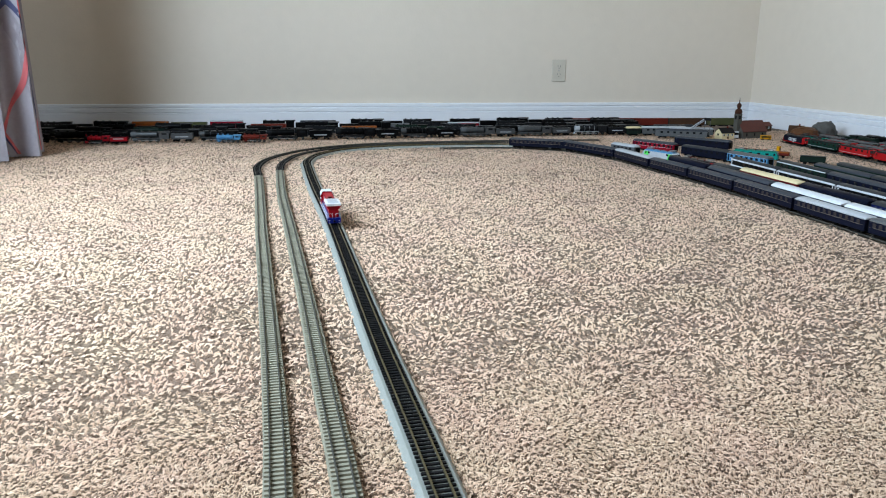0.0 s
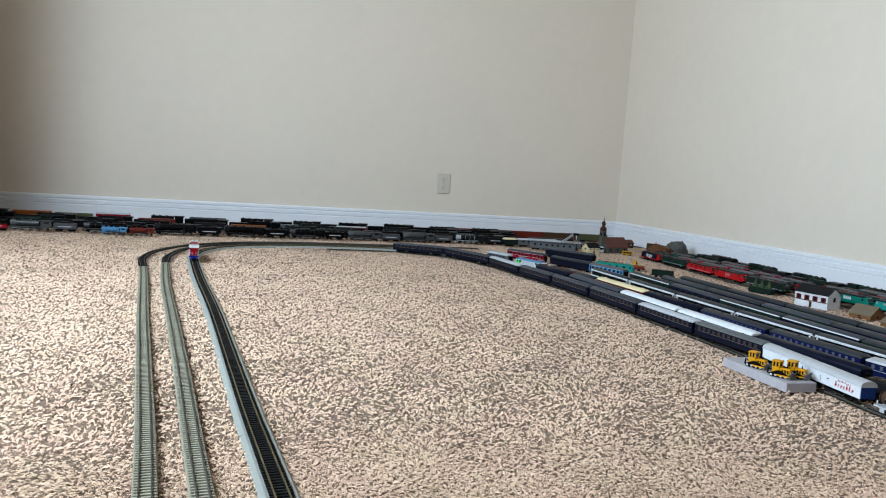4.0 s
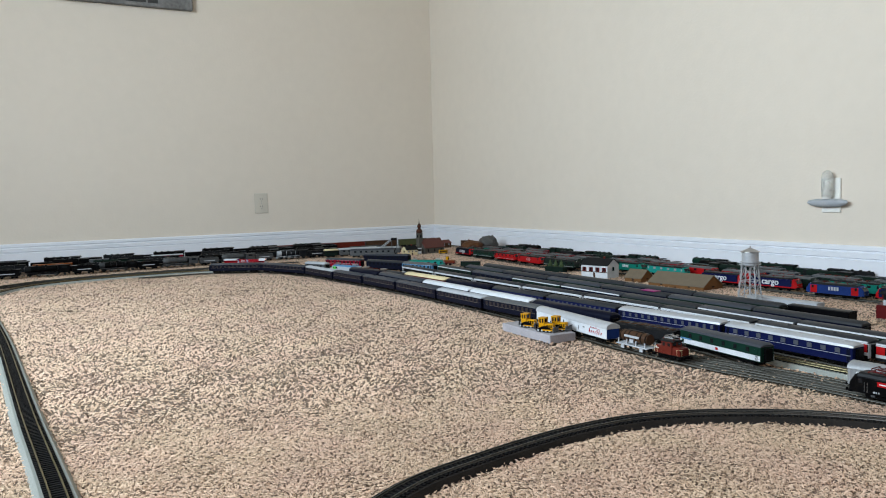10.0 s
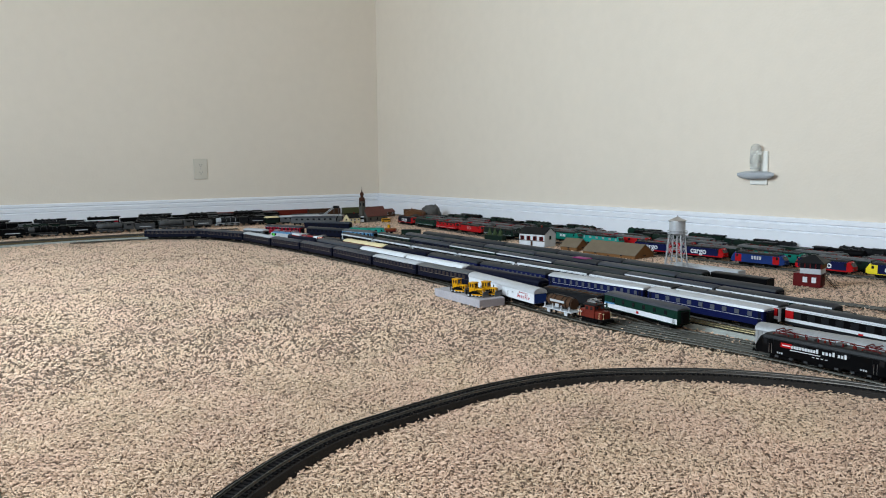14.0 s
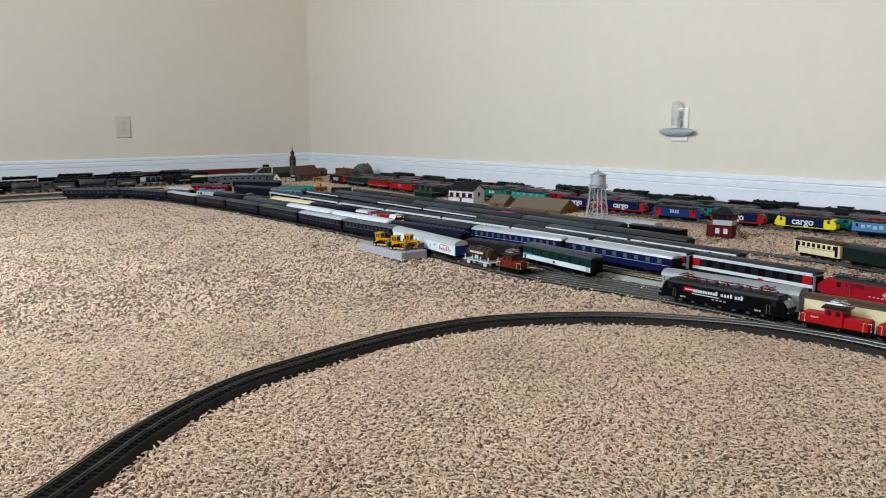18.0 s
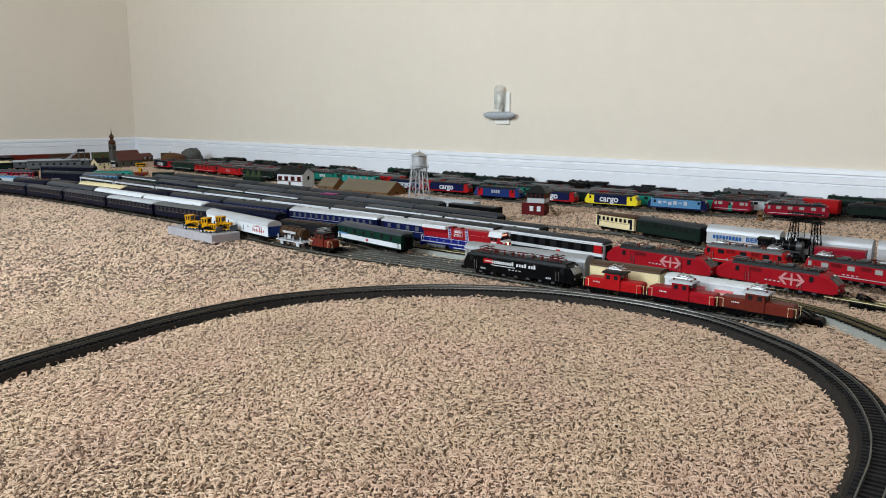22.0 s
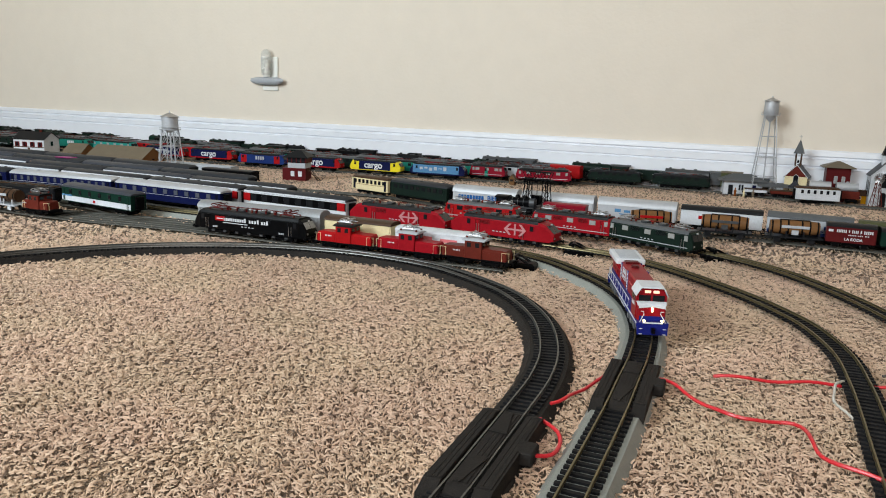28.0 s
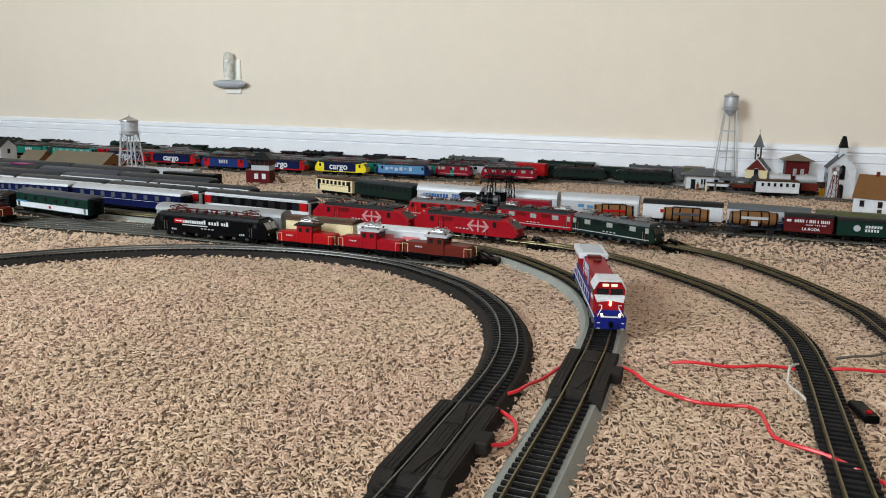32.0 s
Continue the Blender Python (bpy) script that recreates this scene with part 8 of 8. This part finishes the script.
def rocks():
    e = empty("rock_portal", "grey moulded rock tunnel portal with brown rubble", "model tunnel")
    for name, cx, cy, rx, ry, h, m in (("rock_face", 0, 0, 0.055, 0.045, 0.098, "rock"), ("rubble_mound", -0.10, 0.02, 0.06, 0.05, 0.075, "rust")):
        bm = N()
        bmesh.ops.create_icosphere(bm, subdivisions=4, radius=1)
        for v in bm.verts:
            n = noise.noise(v.co * 2.3 + Vector((cx * 9, 3, 1))) * 0.22 + noise.noise(v.co * 6) * 0.1
            top = 1 - 0.25 * max(0, v.co.z) ** 2
            v.co = Vector((cx + v.co.x * rx * (1 + n) * 1.0, cy + v.co.y * ry * (1 + n), max(0, (v.co.z + 0.15) * h * 0.85 * (1 + n * 0.6) * top)))
        part(name, bm, m, e, smooth=True)
    o = put(e, -0.150, -0.88, 25, 0.0)
    o.scale = (1.15, 1.15, 1.22)
    return o


rocks()
put(house("station_house", "white model house with red shutters and a slate roof", 0.116, 0.072, 0.048, 0.070, "white", "dkgrey", 4, win="pane", trimc="maroon", band="brown"), -0.492, -2.185, -76, 0.0)
put(house("engine_shed", "low yellow-timbered shed with a tan roof", 0.07, 0.07, 0.014, 0.040, "wood", "tan", 1, chimney=False, trimc="brown"), -0.47, -2.365, -80, 0.0)
put(house("engine_shed", "long yellow-timbered shed with a wide tan roof", 0.215, 0.10, 0.012, 0.044, "wood", "tan", 2, chimney=False, trimc="brown"), -0.47, -2.575, -84, 0.0)
e = empty("planted_mound", "dark wagon with small fir trees", "model scenery")
bm = N()
box(bm, -0.05, 0.05, -0.014, 0.014, 0, 0.022, 0.003)
part("base", bm, "dkgreen", e)
for i in range(3):
    bm = N()
    for k in range(5):
        r = 0.011 - 0.002 * k
        z = 0.020 + 0.0055 * k
        ring = [(-0.03 + 0.03 * i + r * (1 + 0.25 * (j % 2)) * math.cos(2 * math.pi * j / 14), r * (1 + 0.25 * (j % 2)) * math.sin(2 * math.pi * j / 14), z) for j in range(14)]
        loft(bm, [ring, [(-0.03 + 0.03 * i + (p[0] + 0.03 - 0.03 * i) * 0.25, p[1] * 0.25, z + 0.009) for p in ring]])
    part("fir_tree", bm, "leaf", e)
put(e, -0.50, -1.93, -80, 0.0)
put(water_tower("silver model water tower on braced legs", 0.123, 0.032, 0.0205, 0.025, 0.0017, floors=3), -0.722, -3.030, 20, 0.0)
SIGNAL = put(signal_box(), -0.548, -3.306, -75, 0.0)
SIGNAL.scale = (1.28, 1.28, 1.36)
e = house("lamp_hut", "tiny yellow hut by the track", 0.014, 0.014, 0.018, 0.027, "wood", "tan", 1, chimney=False)
put(e, -0.262, -3.80, 0, 0.0)

# ---- the little town before the right-hand wall ----
put(hipped_house("railway_station", "white model station with a broad grey hipped roof", 0.094, 0.046, 0.038, 0.055, "white", "grey", 0.013,
                 ((-0.030, 0.011, 0.001, 0.027, "dkgrey"), (-0.008, 0.004, 0.014, 0.028, "dkgrey"), (-0.001, 0.004, 0.014, 0.028, "dkgrey"), (0.027, 0.010, 0.002, 0.028, "blue"))), -0.058, -4.362, -76, 0.0)
e = empty("station_canopy", "long grey-roofed platform canopy on posts", "model canopy")
bm = N()
gable(bm, -0.07, 0.07, -0.018, 0.018, 0.030, 0.037, 0.004)
part("roof", bm, "grey", e)
for i in range(5):
    bm = N()
    tube(bm, (-0.06 + 0.03 * i, 0, 0), (-0.06 + 0.03 * i, 0, 0.032), 0.0012, seg=6)
    part("post", bm, "brown", e)
bm = N()
box(bm, -0.075, 0.075, -0.016, 0.016, 0, 0.005, 0.0008)
part("platform", bm, "oxide", e)
put(e, -0.068, -4.475, -85, 0.0)
for i in range(3):
    bm = N()
    lathe(bm, [(0.0030, 0), (0.0028, 0.008), (0.0036, 0.013), (0.0030, 0.016), (0.0011, 0.0172), (0.0019, 0.0195), (0.0011, 0.022)], 8)
    tagged(put(obj("platform_figurine", bm, ("orange", "cream", "tan")[i], True), -0.105 - 0.006 * i, -4.352 - 0.022 * i, 0, 0.0), "tiny painted figurine by the model station", "figurine", "figurines by the station")
put(coach(0.098, "white", "brown", "", 6, "white old-time coach with dark scrollwork", winw=0.006, rh=0.005, pane="pane"), -0.14, -4.54, -80, 0.002)
put(water_tower("tall slim silver model water tower by the wall", 0.208, 0.034, 0.0175, 0.031, 0.0013, floors=4, cross=False), -0.055, -4.413, 10, 0.0)
belfry(put(chapel("brick-red and cream model church with an open grey-spired belfry", 0.052, 0.056, 0.058, 0.088, "cream", "oxide", "roofgrey", True), -0.047, -4.492, -6, 0.0), -0.022, 0.086, 0.116, 0.0062, "brown", 0.150, "grey", 1.9, False, True)
put(hipped_house("red_depot", "dark red model depot with a broad grey hipped roof", 0.054, 0.046, 0.086, 0.101, "maroon", "tan", 0.011,
                 ((-0.005, 0.006, 0.048, 0.064, "palepane"), (0.012, 0.006, 0.048, 0.064, "palepane"), (0.0, 0.012, 0.002, 0.030, "brown"))), -0.043, -4.581, -84, 0.0)
e = empty("tank_wagon", "silver double tank wagon before the red depot", "goods wagon", "goods wagons")
for x in (-0.030, 0.030):
    bm = N()
    tube(bm, (x - 0.024, 0, 0.038), (x + 0.024, 0, 0.038), 0.0105, seg=16)
    t = part("tank", bm, "silver", e, smooth=True)
    bm = N()
    lathe(bm, [(0.0035, 0.047), (0.0035, 0.0505), (0.0010, 0.0515)], 10, x, 0)
    part("tank_dome", bm, "silver", t, smooth=True)
bm = N()
box(bm, -0.058, 0.058, -0.013, 0.013, 0.010, 0.0285, 0.0006)
part("flat_deck", bm, "oxide", e)
for x in (-0.042, 0.042):
    bogie(e, x, 0.0085, "black", 0.005)
put(e, -0.088, -4.575, -84, 0.004)
put(house("tool_shed", "small yellow model shed with a brown roof", 0.034, 0.026, 0.022, 0.032, "yellow", "brown", 1, chimney=False), -0.04, -4.637, 85, 0.0)
put(windmill(), -0.11, -4.668, 20, 0.0)
belfry(put(chapel("white wooden model church with a black steeple", 0.060, 0.062, 0.074, 0.106, "white", "white", "dkgrey", False), -0.050, -4.681, 5, 0.0), -0.006, 0.11, 0.122, 0.0085, "white", 0.150, "black", 1.22, True, False)
put(house("chalet", "white model house with a broad brown roof", 0.10, 0.075, 0.040, 0.082, "white", "wood", 3, chimney=True, trimc="brown"), -0.385, -4.745, 72, 0.0)
for i in range(3):
    put(boxcar(0.05, "oxide" if i else "white", "brown", "low red wagon by the platform", 0.018, 0.002), -0.10 + 0.004 * i, -4.40 - 0.06 * i, -84, 0.004)

# ---- pale box with three toy bulldozers ----
e = empty("cardboard_tray", "shallow pale grey upturned box lid on the carpet", "box")
bm = N()
box(bm, -0.095, 0.095, -0.034, 0.034, 0, 0.018, 0.0012)
part("lid", bm, "palebox", e)
bm = N()
box(bm, -0.0952, 0.0952, -0.0342, 0.0342, 0, 0.002, 0.0004)
part("rim", bm, "palebox", e)
put(e, -1.356, -2.967, -91.5, 0.0)
d = bulldozer()
for n, (x, y, deg) in enumerate(((-1.368, -2.950, -68), (-1.369, -3.018, -64), (-1.337, -3.022, -66))):
    o = put(d, x, y, deg, 0.018) if n == 0 else copy_thing(d, pose(x, y, 0.018, 0, 0, deg))
    o.scale = (1.2, 1.2, 1.16)

# ---- wiring and terminal sections ----
rerailer("black terminal rerailer section with a side box", "bedblk", -1.752, -4.3545, 184, 0.132, 0.043)
rerailer("dark terminal rerailer section with a side box", "bedblk", -1.592, -4.4075, 184.5, 0.118, 0.040)
cable("red wire loop from the terminal", [(-1.690, -4.368), (-1.697, -4.376), (-1.707, -4.387), (-1.720, -4.392), (-1.735, -4.391), (-1.742, -4.384), (-1.742, -4.376)], "wire")
cable("red wire between the two tracks", [(-1.660, -4.366), (-1.652, -4.372), (-1.630, -4.376), (-1.606, -4.381), (-1.584, -4.386), (-1.574, -4.387)], "wire")
cable("red wire wandering over the carpet", [(-1.566, -4.428), (-1.574, -4.440), (-1.590, -4.455), (-1.603, -4.474), (-1.613, -4.492), (-1.606, -4.510), (-1.600, -4.526), (-1.611, -4.535), (-1.629, -4.540), (-1.650, -4.546), (-1.662, -4.560), (-1.672, -4.584), (-1.680, -4.598), (-1.70, -4.62)], "wire")
cable("red wire running straight over the carpet", [(-1.536, -4.466), (-1.527, -4.492), (-1.516, -4.518), (-1.506, -4.54), (-1.497, -4.562), (-1.489, -4.595), (-1.473, -4.633), (-1.44, -4.69)], "wire")
cable("white wire beside the track", [(-1.492, -4.563), (-1.505, -4.557), (-1.525, -4.5555), (-1.543, -4.556), (-1.575, -4.568)], "wirew", 0.0011)
cable("grey wire on the carpet", [(-1.461, -4.593), (-1.449, -4.611), (-1.425, -4.63), (-1.40, -4.65)], "wirek", 0.0011)
e = empty("track_switch", "black slide switch with wires beside the track", "switch")
bm = N()
box(bm, -0.015, 0.015, -0.0052, 0.0052, 0.001, 0.007, 0.001)
part("case", bm, "black", e)
bm = N()
box(bm, -0.010, -0.0065, -0.0016, 0.0016, 0.0066, 0.0086, 0.0004)
part("lever", bm, "brightred", e)
put(e, -1.574, -4.604, 17, 0.002)

# ---- what moves ----
RUNNER = diesel()
FIT = Matrix.Diagonal((0.93, 0.935, 1.0, 1.0))   # its true length and width
for ob in RUNNER.children_recursive:
    ob.data.transform(FIT)
GUIDE = smooth_line(E_LINE, 0.01)


def motions():
    """The diesel runs along its track, both trucks on the rails, and halts before the terminal section."""
    def at(s):
        k = max(0.0, min(len(GUIDE) - 1.001, s / 0.01))
        i = int(k)
        return GUIDE[i].lerp(GUIDE[i + 1], k - i)

    def nearest(x, y):
        return 0.01 * min(range(len(GUIDE)), key=lambda i: (GUIDE[i].x - x) ** 2 + (GUIDE[i].y - y) ** 2)

    stops = [(0, nearest(*RUN[0][1:]))] + [(t, nearest(x, y)) for t, x, y in RUN[1:]]
    ts, ss = zip(*stops)
    rows = []
    for k in range(0, 65):
        t = k * 0.5
        s = float(np.interp(t, ts, ss))
        a, b = at(s - 0.058), at(s + 0.058)
        c = (a + b) / 2
        rows.append((t, pose(c.x, c.y, RAILTOP, 0, 0, math.degrees(math.atan2(b.y - a.y, b.x - a.x)))))
    walk(RUNNER, rows)


# seconds and the place of its middle
RUN = [(0, -2.417, -2.30), (7, -2.115, -0.935), (8, -1.903, -0.91), (9, -1.69, -0.925), (13, -1.28, -1.56), (14, -1.26, -1.80), (17, -1.212, -2.425), (18, -1.20, -2.67), (20, -1.18, -3.088), (21, -1.168, -3.32), (22, -1.157, -3.56), (23, -1.15, -3.765), (24, -1.147, -3.953), (25, -1.153, -4.104), (26, -1.222, -4.248), (27.5, -1.362, -4.358), (28.5, -1.388, -4.370), (32, -1.388, -4.370)]
motions()
